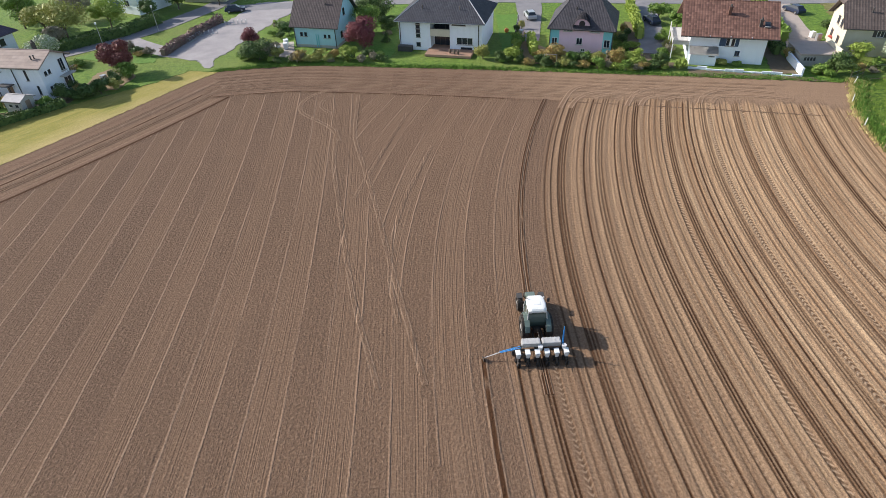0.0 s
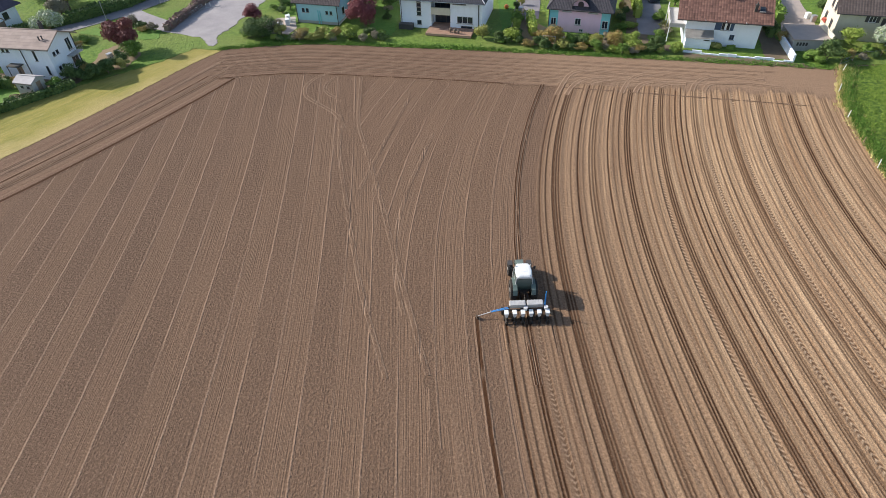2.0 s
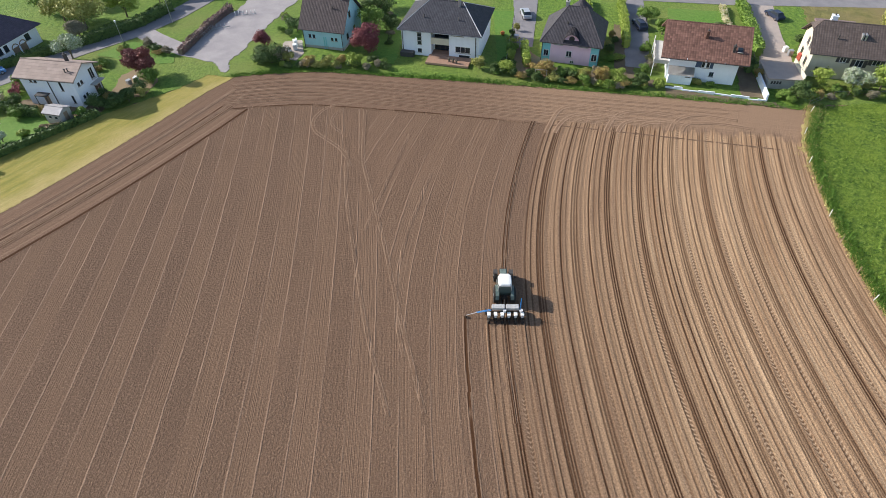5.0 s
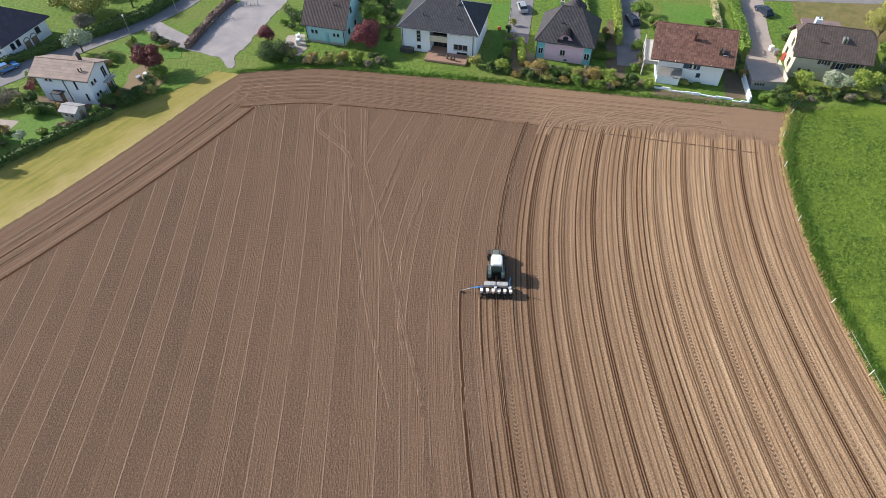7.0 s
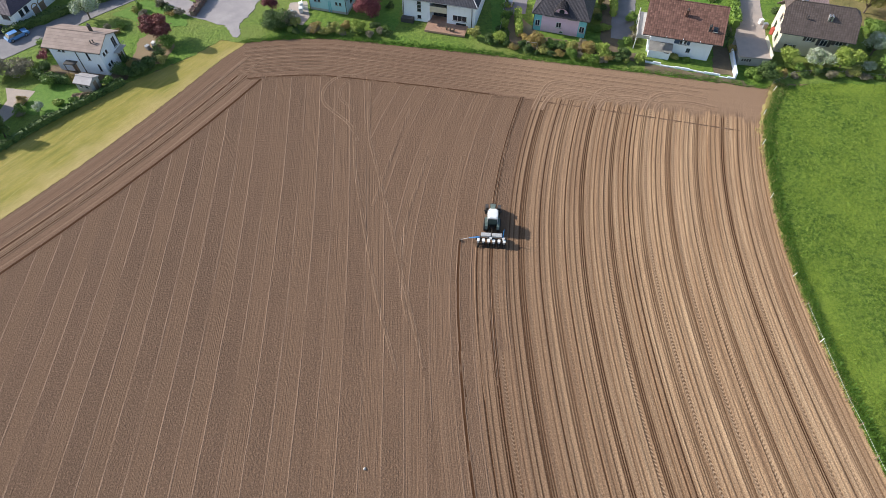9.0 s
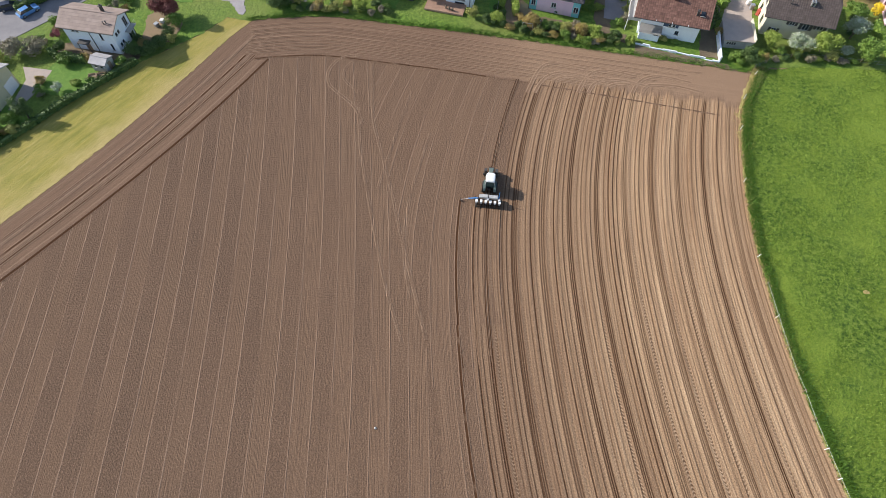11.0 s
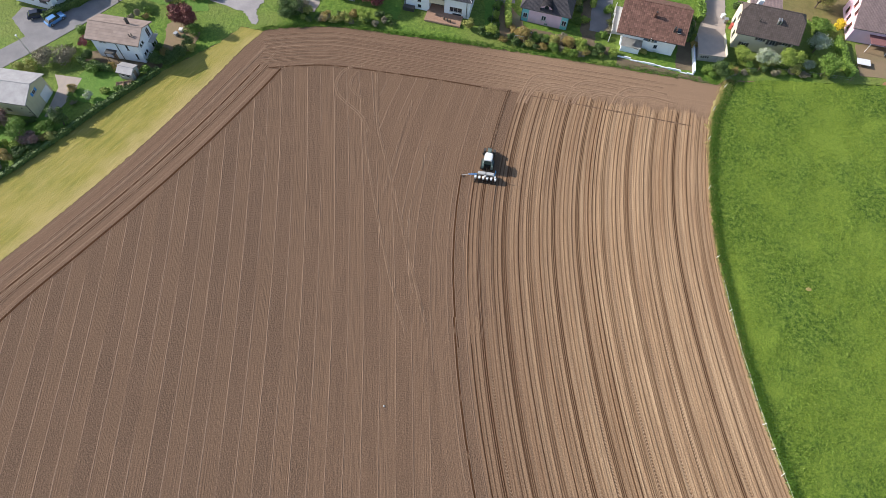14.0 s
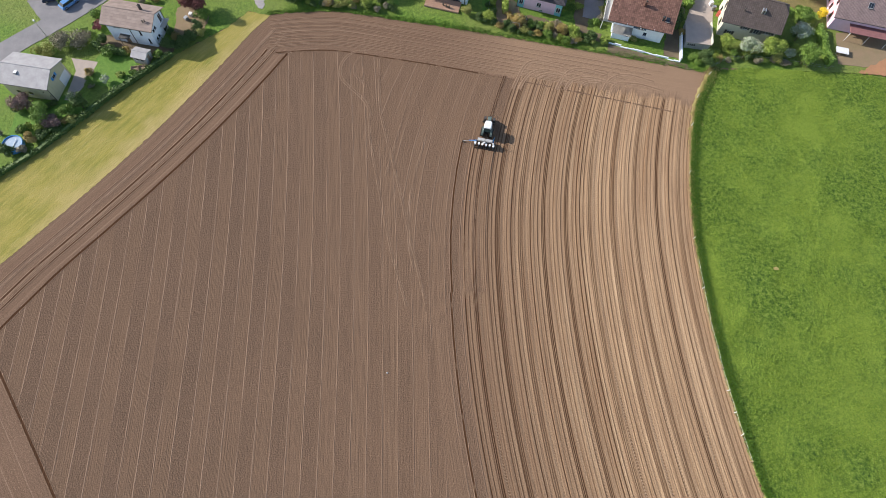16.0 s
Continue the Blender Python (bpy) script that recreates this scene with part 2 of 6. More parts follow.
    # shadow inside the scratched grooves is laid on as dark colour
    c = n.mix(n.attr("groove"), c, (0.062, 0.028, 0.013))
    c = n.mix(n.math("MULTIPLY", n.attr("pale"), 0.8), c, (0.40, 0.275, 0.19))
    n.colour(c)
    relief = n.math("ADD", n.math("MULTIPLY", grain, 0.55), n.math("MULTIPLY", clod, 0.5))
    relief = n.math("ADD", relief, n.math("MULTIPLY", n.math("MULTIPLY", n.math("ADD", n.math("ADD", n.math("MULTIPLY", tine, 0.28), n.math("MULTIPLY", lump, 0.45)), n.math("MULTIPLY", ridge, 0.35)), n.math("SUBTRACT", 1.0, planted)), n.math("SUBTRACT", 1.0, head)))
    n.bump(relief, 1.0, 0.11)
    return n.mat


M = {
    "soil": soil("tilled_soil"),
    "meadow": meadow_grass("meadow_grass"),
    "lawn": grass("lawn_grass", (0.085, 0.20, 0.025), (0.14, 0.27, 0.04), (0.20, 0.26, 0.06), 1.4, 0.4, 0.5),
    "garden": grass("rough_grass", (0.085, 0.170, 0.020), (0.185, 0.290, 0.040), (0.24, 0.25, 0.07), 1.3, 0.6, 1.0),
    "strip": mown("mown_strip_grass"),
    "scrub": grass("scrub_grass", (0.15, 0.15, 0.045), (0.25, 0.215, 0.075), (0.29, 0.20, 0.11), 0.5, 0.7, 1.0),
    "dry": surface("dry_grass", (0.50, 0.39, 0.17), (0.38, 0.33, 0.12), 1.0, 0.95, 0.9, 9, space="world", dist=0.1),
    "asphalt": surface("asphalt", (0.20, 0.19, 0.20), (0.27, 0.255, 0.26), 0.4, 0.9, 0.4, 9, space="world"),
    "gravel": surface("gravel", (0.29, 0.265, 0.27), (0.39, 0.355, 0.35), 0.35, 0.95, 0.5, 6, space="world", dist=0.05),
    "bed": surface("dark_garden_soil", (0.13, 0.095, 0.065), (0.19, 0.15, 0.09), 0.6, 0.95, 0.8, 5, space="world", dist=0.1),
    "earth": surface("bare_earth", (0.27, 0.19, 0.12), (0.23, 0.18, 0.10), 0.5, 0.95, 0.7, 5, space="world", dist=0.1),
    "red_earth": surface("red_earth", (0.42, 0.21, 0.11), (0.34, 0.18, 0.10), 0.5, 0.95, 0.7, 5, space="world", dist=0.1),
    "paving": surface("paving", (0.44, 0.36, 0.31), (0.36, 0.31, 0.28), 0.8, 0.9, 0.3, 7, space="world"),
    # blue cast of walls in open shade is mixed into this white
    "white": surface("white_render", (0.86, 0.90, 0.96), (0.83, 0.87, 0.93), 0.8, 0.9, 0.25, 30, dirt=0.12),
    "teal": surface("teal_render", (0.44, 0.68, 0.75), (0.39, 0.62, 0.69), 0.8, 0.9, 0.25, 30, dirt=0.15),
    "pink": surface("pink_render", (0.82, 0.58, 0.70), (0.76, 0.53, 0.64), 0.8, 0.9, 0.25, 30, dirt=0.12),
    "turq": surface("turquoise_render", (0.25, 0.62, 0.66), (0.22, 0.55, 0.60), 0.8, 0.9, 0.25, 30),
    "cream": surface("cream_render", (0.64, 0.59, 0.47), (0.58, 0.53, 0.41), 0.8, 0.9, 0.25, 30, dirt=0.2),
    "buff": surface("buff_render", (0.58, 0.53, 0.36), (0.52, 0.47, 0.32), 0.8, 0.9, 0.25, 30, dirt=0.25),
    "concrete": surface("concrete", (0.50, 0.48, 0.45), (0.42, 0.40, 0.38), 0.7, 0.9, 0.4, 14, dirt=0.3),
    "wood": surface("weathered_wood", (0.32, 0.23, 0.16), (0.25, 0.18, 0.12), 2.0, 0.85, 0.4, 20),
    "deck": surface("deck_wood", (0.43, 0.27, 0.19), (0.36, 0.22, 0.16), 2.0, 0.8, 0.4, 20),
    "bark": surface("bark", (0.13, 0.10, 0.075), (0.19, 0.15, 0.115), 5.0, 0.95, 0.7, 18, space="world"),
    "frame": surface("white_plastic", (0.78, 0.78, 0.78), (0.72, 0.72, 0.72), 2, 0.5, 0.05, 20),
    "dark": surface("dark_trim", (0.06, 0.055, 0.055), (0.08, 0.075, 0.07), 3, 0.6, 0.1, 20),
    "shutter": surface("blue_shutter", (0.055, 0.09, 0.16), (0.07, 0.11, 0.19), 3, 0.6, 0.1, 20),
    "redtrim": surface("red_trim", (0.55, 0.13, 0.09), (0.5, 0.11, 0.08), 3, 0.6, 0.1, 20),
    "steel": surface("zinc_sheet", (0.50, 0.51, 0.53), (0.42, 0.43, 0.45), 1.5, 0.45, 0.1, 20, metal=0.7),
    "roof_grey": tiles("dark_grey_roof_tiles", (0.038, 0.039, 0.050), (0.058, 0.059, 0.071)),
    "roof_brown": tiles("dark_brown_roof_tiles", (0.062, 0.048, 0.050), (0.088, 0.068, 0.069)),
    "roof_slate": tiles("slate_grey_roof_tiles", (0.050, 0.046, 0.054), (0.074, 0.068, 0.077), 0.26, 0.3),
    "roof_red": tiles("weathered_red_roof_tiles", (0.135, 0.068, 0.052), (0.245, 0.130, 0.098), 0.42, 0.42),
    "roof_taupe": tiles("taupe_roof_tiles", (0.098, 0.074, 0.066), (0.132, 0.102, 0.091), 0.42, 0.42),
    "roof_rose": tiles("faded_rose_roof_sheets", (0.285, 0.212, 0.180), (0.345, 0.262, 0.225), 3.0, 0.62, flat=True),
    "roof_purple": tiles("dark_violet_roof_tiles", (0.075, 0.062, 0.085), (0.105, 0.085, 0.11)),
    "roof_mauve": tiles("mauve_brown_roof_tiles", (0.24, 0.17, 0.165), (0.29, 0.21, 0.20)),
    "roof_metal": surface("weathered_fibre_cement_sheet", (0.33, 0.31, 0.315), (0.45, 0.43, 0.435), 0.6, 0.7, 0.3, 9, dirt=0.3),
    "leaf_green": leaves("fresh_leaves", (0.09, 0.17, 0.025), (0.20, 0.30, 0.055)),
    "leaf_bright": leaves("yellow_green_leaves", (0.19, 0.28, 0.04), (0.34, 0.40, 0.085)),
    "leaf_dark": leaves("dark_evergreen_leaves", (0.045, 0.085, 0.022), (0.12, 0.18, 0.05)),
    "leaf_red": leaves("copper_red_leaves", (0.145, 0.045, 0.042), (0.25, 0.088, 0.078)),
    "leaf_crimson": leaves("crimson_leaves", (0.16, 0.042, 0.052), (0.27, 0.085, 0.092)),
    "leaf_white": leaves("white_blossom", (0.52, 0.54, 0.46), (0.24, 0.32, 0.13)),
    "leaf_olive": leaves("olive_spring_leaves", (0.25, 0.27, 0.06), (0.42, 0.40, 0.13)),
    "leaf_bronze": leaves("bronze_leaves", (0.36, 0.22, 0.09), (0.36, 0.32, 0.09)),
    "leaf_mauve": leaves("mauve_blossom", (0.27, 0.15, 0.15), (0.22, 0.17, 0.13)),
    "leaf_grey": leaves("bare_twigs", (0.21, 0.18, 0.13), (0.28, 0.25, 0.16)),
    "leaf_gold": leaves("yellow_blossom", (0.80, 0.58, 0.02), (0.70, 0.55, 0.05)),
    "tuft": leaves("grass_blades", (0.11, 0.20, 0.022), (0.23, 0.31, 0.05)),
    "darktuft": leaves("deep_green_grass_blades", (0.065, 0.15, 0.018), (0.14, 0.25, 0.035)),
    "drytuft": leaves("dry_grass_blades", (0.46, 0.37, 0.16), (0.36, 0.33, 0.11)),
    "tractor_white": surface("white_paint", (0.82, 0.82, 0.80), (0.76, 0.76, 0.74), 2, 0.35, 0.05, 12, dirt=0.15),
    "tractor_green": surface("grey_green_paint", (0.115, 0.155, 0.135), (0.15, 0.19, 0.17), 2, 0.4, 0.1, 12, dirt=0.3),
    "grey_paint": surface("grey_paint", (0.50, 0.49, 0.48), (0.42, 0.41, 0.40), 3, 0.5, 0.1, 12, dirt=0.35),
    "hopper": surface("white_plastic_hopper", (0.70, 0.70, 0.70), (0.62, 0.61, 0.60), 3, 0.5, 0.1, 12, dirt=0.3),
    "blue": surface("blue_paint", (0.03, 0.22, 0.55), (0.04, 0.26, 0.60), 3, 0.45, 0.1, 12),
    "rubber": surface("black_rubber", (0.025, 0.024, 0.023), (0.07, 0.055, 0.045), 4, 0.85, 0.3, 16),
    "iron": surface("dark_iron", (0.07, 0.065, 0.06), (0.12, 0.095, 0.075), 4, 0.65, 0.2, 16, metal=0.4),
    "car_dark": surface("dark_blue_car_paint", (0.03, 0.04, 0.07), (0.035, 0.045, 0.08), 2, 0.25, 0.02, 20),
    "car_blue": surface("blue_car_paint", (0.12, 0.27, 0.55), (0.13, 0.29, 0.57), 2, 0.25, 0.02, 20),
    "car_silver": surface("silver_car_paint", (0.45, 0.47, 0.50), (0.48, 0.50, 0.53), 2, 0.3, 0.02, 20, metal=0.3),
    "poolblue": surface("blue_pool_liner", (0.06, 0.26, 0.62), (0.09, 0.32, 0.68), 2, 0.35, 0.05, 15),
    "poolcover": surface("faded_pool_cover", (0.33, 0.42, 0.52), (0.24, 0.33, 0.45), 1.2, 0.5, 0.2, 9),
    "cloth": surface("red_brown_awning_cloth", (0.26, 0.12, 0.12), (0.22, 0.10, 0.10), 2, 0.9, 0.1, 20),
    "orange": surface("orange_plastic", (0.75, 0.22, 0.06), (0.7, 0.2, 0.05), 3, 0.5, 0.05, 20),
    "flower": leaves("mixed_flowers", (0.70, 0.66, 0.55), (0.55, 0.45, 0.20), (0.20, 0.25, 0.06)),
}
glass = Nodes("window_glass", 0.08)
glass.colour((0.025, 0.032, 0.042))
glass.bsdf.inputs["Specular IOR Level"].default_value = 0.6
M["glass"] = glass.mat
cabglass = Nodes("tinted_cab_glass", 0.05)
cabglass.colour((0.06, 0.085, 0.075))
cabglass.bsdf.inputs["Specular IOR Level"].default_value = 0.6
M["cabglass"] = cabglass.mat


# ---- building blocks ----
def part(name, bm, material, parent=None, label="", m=None):
    """Links a bmesh as one mesh object, under a thing or a part where one is given."""
    me = bpy.data.meshes.new(name)
    bm.to_mesh(me)
    bm.free()
    me.materials.append(M[material])
    ob = new(name, me)
    if parent:
        ob.parent = parent
    if m is not None:
        ob.matrix_basis = m
    return tagged(ob, label)


def raw(name, verts, faces, material, parent=None, label=""):
    me = bpy.data.meshes.new(name)
    me.from_pydata(verts, [], faces)
    me.materials.append(M[material])
    ob = new(name, me)
    if parent:
        ob.parent = parent
    return tagged(ob, label)


def empty(name, m, label, category, group=""):
    ob = new(name)
    ob.matrix_basis = m
    return tagged(ob, label, category, group)


def box(bm, x0, x1, y0, y1, z0, z1, bevel=0.0, m=None):
    r = bmesh.ops.create_cube(bm, size=1.0)
    mm = Matrix.LocRotScale(((x0 + x1) / 2, (y0 + y1) / 2, (z0 + z1) / 2), None, (x1 - x0, y1 - y0, z1 - z0))
    bmesh.ops.transform(bm, matrix=mm, verts=r["verts"])
    vs = r["verts"]
    if bevel:
        es = list({e for v in vs for e in v.link_edges})
        out = bmesh.ops.bevel(bm, geom=es, offset=bevel, segments=2, affect="EDGES")
        vs = list({v for f in out["faces"] for v in f.verts} | {v for v in vs if v.is_valid})
    if m is not None:
        bmesh.ops.transform(bm, matrix=m, verts=vs)
    return bm


def rod(bm, a, b, r0, r1=None, n=8):
    """A tapered round bar from a to b."""
    a, b = Vector(a), Vector(b)
    d = b - a
    m = Matrix.Translation((a + b) / 2) @ d.to_track_quat("Z", "Y").to_matrix().to_4x4()
    bmesh.ops.create_cone(bm, cap_ends=True, segments=n, radius1=r0, radius2=r0 if r1 is None else r1, depth=d.length, matrix=m)
    return bm


def one(fn, *args, **kw):
    bm = bmesh.new()
    fn(bm, *args, **kw)
    return bm


def prism(bm, pts, z0, z1):
    """An upright block over a flat outline, given counter-clockwise."""
    lo = [bm.verts.new((x, y, z0)) for x, y in pts]
    hi = [bm.verts.new((x, y, z1)) for x, y in pts]
    bm.faces.new(hi)
    bm.faces.new(lo[::-1])
    for i in range(len(pts)):
        j = (i + 1) % len(pts)
        bm.faces.new((lo[i], lo[j], hi[j], hi[i]))
    return bm


# ---- ground ----
from mathutils.geometry import tessellate_polygon


def bend(y):
    """How far a crop row swings to the side at y."""
    y = np.asarray(y, float)
    return np.where(y < 40, 0.0023 * (40 - y) ** 2, 0.0042 * (y - 40) ** 2)


def far_edge(x):
    d = np.asarray(x, float) + 22
    return np.where(d > 0, 100.2 - 0.155 * d - 0.0004 * d * d, 100.2 - 0.006 * d * d)


def left_edge(y):
    y = np.asarray(y, float)
    return -38 - 0.7 * (97.5 - y) + 2.5 * np.sin(np.pi * np.clip((97.5 - y) / 60, 0, 1))


def far_mark(x):
    """How far the marker groove of the far headland keeps from the edge."""
    return 11.05 + 0.028 * np.clip(np.asarray(x, float), 0, 60)


RIGHT, MARK, DRIVE, ROW, PASS = 49.5, 2.55, 7.1, 0.75, 4.5
START_Y = 33.2

base = bmesh.new()
bmesh.ops.create_grid(base, x_segments=8, y_segments=8, size=3000)
tagged(part("ground", base, "garden", m=pose(0, 0, -0.14)), "green countryside reaching to the horizon", "ground", kind="structure")


def soil_sheet(name, verts, faces, attrs, label, kind="structure"):
    me = bpy.data.meshes.new(name)
    me.from_pydata(verts, [], faces)
    for key in ("uu", "vv", "planted", "headland", "slot", "track", "groove", "pale", "tan"):
        a = me.attributes.new(key, "FLOAT", "POINT")
        a.data.foreach_set("value", np.asarray(attrs.get(key, np.zeros(len(verts))), np.float32))
    me.materials.append(M["soil"])
    for poly in me.polygons:
        poly.use_smooth = True
    return tagged(new(name, me), label, "soil" if kind == "structure" else "furrow", kind=kind)


def grid_faces(nx, ny):
    i = np.arange(nx - 1)[None, :] + nx * np.arange(ny - 1)[:, None]
    return np.stack([i, i + 1, i + 1 + nx, i + nx], -1).reshape(-1, 4).tolist()


def row_profile(s, table):
    """Height, slots darkened as if shaded, and wheel tracks of the drilled passes at a distance s across."""
    j = np.round((s - DRIVE) / PASS)
    w = s - DRIVE - j * PASS
    pick = lambda k: table[(j.astype(int) * 17 + k * 31 + 300) % 997]
    z, slot = np.zeros_like(s), np.zeros_like(s)
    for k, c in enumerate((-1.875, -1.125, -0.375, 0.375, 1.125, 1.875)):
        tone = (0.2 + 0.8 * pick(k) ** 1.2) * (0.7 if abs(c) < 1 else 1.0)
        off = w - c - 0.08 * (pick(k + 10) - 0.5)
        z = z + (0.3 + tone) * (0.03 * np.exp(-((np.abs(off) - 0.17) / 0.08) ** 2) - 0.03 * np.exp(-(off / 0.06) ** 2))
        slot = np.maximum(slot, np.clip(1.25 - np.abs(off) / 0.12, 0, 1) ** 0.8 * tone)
    # wheel tracks of the tractor, pressed flat, one side deeper than the other
    left, right = (np.clip(1.4 - np.abs(w - c) / 0.2, 0, 1) for c in (-0.98, 0.98))
    lane = np.maximum(left, right)
    track = left * (0.06 + 0.94 * pick(20) ** 3) + right * (0.06 + 0.94 * pick(21) ** 3)
    z = z * (1 - 0.7 * lane) - 0.035 * lane
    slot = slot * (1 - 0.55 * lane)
    # the marker groove that the tractor followed stays as a double line, darkened like the slots
    deep = 0.4 + 0.6 * pick(7)
    off = np.abs(w - 0.25 * (pick(8) - 0.5))
    z = z - 0.05 * deep * np.exp(-((off - 0.15) / 0.07) ** 2)
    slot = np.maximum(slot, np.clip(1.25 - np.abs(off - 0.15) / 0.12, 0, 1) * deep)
    # loose soil heaped where two passes meet
    z = z + 0.05 * np.exp(-((np.abs(w) - 2.18) / 0.1) ** 2)
    return z, slot, track


rng_rows = np.random.RandomState(5).rand(997)


def field():
    rng = np.random.RandomState(3)
    s = np.concatenate([np.arange(-128, 4.8, 0.5), np.arange(4.85, 54.5, ROW / 12), np.arange(55, 70, 0.5)])
    y = np.arange(-34, 103, 0.8)
    S, Y = np.meshgrid(s, y)
    X = S + bend(Y) * np.clip((S + 60) / 60, 0, 1)
    d_top = far_edge(X) - Y
    d_left = (X - left_edge(Y)) * 0.817
    d_low = ((X + 74.7) * 19.7 + (Y - 18.7) * 13.8) / 24.05
    s_row = X - bend(Y)
    head_top = np.clip((far_mark(X) - d_top) / 0.5, 0, 1)
    head_left = np.clip((9.0 - d_left) / 0.5, 0, 1)
    head_low = np.clip(-d_low / 0.5, 0, 1)
    head = np.maximum(np.maximum(head_top, head_left), head_low)
    row_id = np.floor((s_row - DRIVE) / ROW + 4000).astype(int)
    edge = d_top + 1.6 * rng_rows[row_id % 997] - 1.2 * rng_rows[(row_id // 6) % 997]
    planted = ((s_row > 4.85) & ((s_row > 9.35) | (Y < START_Y))) * np.clip((edge - 8.6) / 1.8, 0, 1)
    boundary = np.where(Y > 73, -12.0, -12.0 + (73 - np.clip(Y, 31, 73)) * 0.24)
    boundary = np.where(Y < 31, -1.9 + (31 - Y) * 0.14, boundary)
    u_left = X + 0.026 * (Y - 21) + 0.00055 * np.clip(Y - 21, 0, 99) ** 2 - 1.15
    uu = np.where(X < boundary, u_left, np.where(planted > 0.5, s_row, (s_row + 1.4) * 0.914))
    head = head * (1 - planted)
    tan = np.clip((X - 2) / 16, 0, 1) * head_top
    uu = np.where(head > 0.3, np.where(d_low < 0, d_low, np.where(d_top < d_left + 1.5, d_top, d_left)), uu)
    vv = np.where(head > 0.3, np.where(d_top < d_left + 1.5, X, Y), Y)
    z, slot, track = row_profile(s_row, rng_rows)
    Z = 0.8 * z * planted + rng.normal(0, 1, S.shape) * (0.002 + 0.006 * planted) - 0.02 * head
    verts = np.stack([X, Y, Z], -1).reshape(-1, 3).tolist()
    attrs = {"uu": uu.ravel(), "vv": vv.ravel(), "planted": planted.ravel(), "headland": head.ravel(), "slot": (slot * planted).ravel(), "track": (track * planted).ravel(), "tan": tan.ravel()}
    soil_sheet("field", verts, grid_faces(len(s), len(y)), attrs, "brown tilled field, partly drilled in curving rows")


field()


def furrow(path, width, depth, groove, pale, wander=0.02, seed=1, broken=0.0):
    """A scratched or pressed line in the soil: a shallow slot between two low banks."""
    rng = np.random.RandomState(seed)
    pts = []
    for (x0, y0), (x1, y1) in zip(path[:-1], path[1:]):
        n = max(2, int(math.hypot(x1 - x0, y1 - y0) / 0.8))
        pts += [(x0 + (x1 - x0) * i / n, y0 + (y1 - y0) * i / n) for i in range(n)]
    pts.append(path[-1])
    pts = np.array(pts)
    for _ in range(9):
        pts[1:-1] = (pts[:-2] + 2 * pts[1:-1] + pts[2:]) / 4
    t = np.gradient(pts, axis=0)
    t /= np.linalg.norm(t, axis=1)[:, None]
    nrm = np.stack([-t[:, 1], t[:, 0]], -1)
    wob = np.convolve(rng.normal(0, wander, len(pts)), np.ones(3) / 3, "same")
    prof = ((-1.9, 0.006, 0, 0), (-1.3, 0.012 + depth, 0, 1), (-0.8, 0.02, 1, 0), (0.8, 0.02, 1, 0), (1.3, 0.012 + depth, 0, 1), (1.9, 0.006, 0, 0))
    verts, g, p, uu, vv = [], [], [], [], []
    for i, c in enumerate(pts):
        k = 1.0 if rng.rand() > broken else 0.25
        for a, h, gg, pp in prof:
            q = c + nrm[i] * (a * width / 2 + wob[i])
            verts.append((q[0], q[1], h + 0.008 + 0.0002 * (seed % 60)))
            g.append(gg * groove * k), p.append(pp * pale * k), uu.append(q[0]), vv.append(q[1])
    return verts, grid_faces(6, len(pts)), {"groove": g, "pale": p, "uu": uu, "vv": vv}


def groove_line(name, path, width, depth, groove, pale, label, seed=1, broken=0.0, headland=0.0):
    v, f, a = furrow(path, width, depth, groove, pale, seed=seed, broken=broken)
    a["headland"] = [headland] * len(v)
    a["tan"] = [min(1, max(0, (p[0] - 2) / 16)) * headland for p in v]
    soil_sheet(name, v, f, a, label)


def along(fn, a, b, n=24):
    return [fn(a + (b - a) * i / n) for i in range(n + 1)]


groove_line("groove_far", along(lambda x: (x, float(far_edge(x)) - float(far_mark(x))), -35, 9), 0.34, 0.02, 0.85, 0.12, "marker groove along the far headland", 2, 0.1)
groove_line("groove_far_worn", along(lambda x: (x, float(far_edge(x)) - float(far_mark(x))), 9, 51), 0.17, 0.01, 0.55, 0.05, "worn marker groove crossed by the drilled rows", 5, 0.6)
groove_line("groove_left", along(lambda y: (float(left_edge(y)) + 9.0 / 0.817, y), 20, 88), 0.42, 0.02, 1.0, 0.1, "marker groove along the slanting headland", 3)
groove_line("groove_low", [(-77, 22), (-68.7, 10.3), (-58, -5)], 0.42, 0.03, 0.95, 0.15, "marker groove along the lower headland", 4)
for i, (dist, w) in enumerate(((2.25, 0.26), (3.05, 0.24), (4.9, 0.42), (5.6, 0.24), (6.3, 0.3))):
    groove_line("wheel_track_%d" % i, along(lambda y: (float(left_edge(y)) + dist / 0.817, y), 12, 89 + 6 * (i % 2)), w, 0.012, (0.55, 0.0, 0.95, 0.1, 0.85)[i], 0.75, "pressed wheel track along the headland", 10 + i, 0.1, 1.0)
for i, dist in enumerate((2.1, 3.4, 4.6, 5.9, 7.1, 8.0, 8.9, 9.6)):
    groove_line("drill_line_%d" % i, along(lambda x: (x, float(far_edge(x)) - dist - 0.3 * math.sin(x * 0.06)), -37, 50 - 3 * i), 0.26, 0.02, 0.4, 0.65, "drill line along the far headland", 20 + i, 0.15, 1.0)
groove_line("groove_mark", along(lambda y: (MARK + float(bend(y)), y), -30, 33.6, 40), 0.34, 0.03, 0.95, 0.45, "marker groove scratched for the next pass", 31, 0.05)
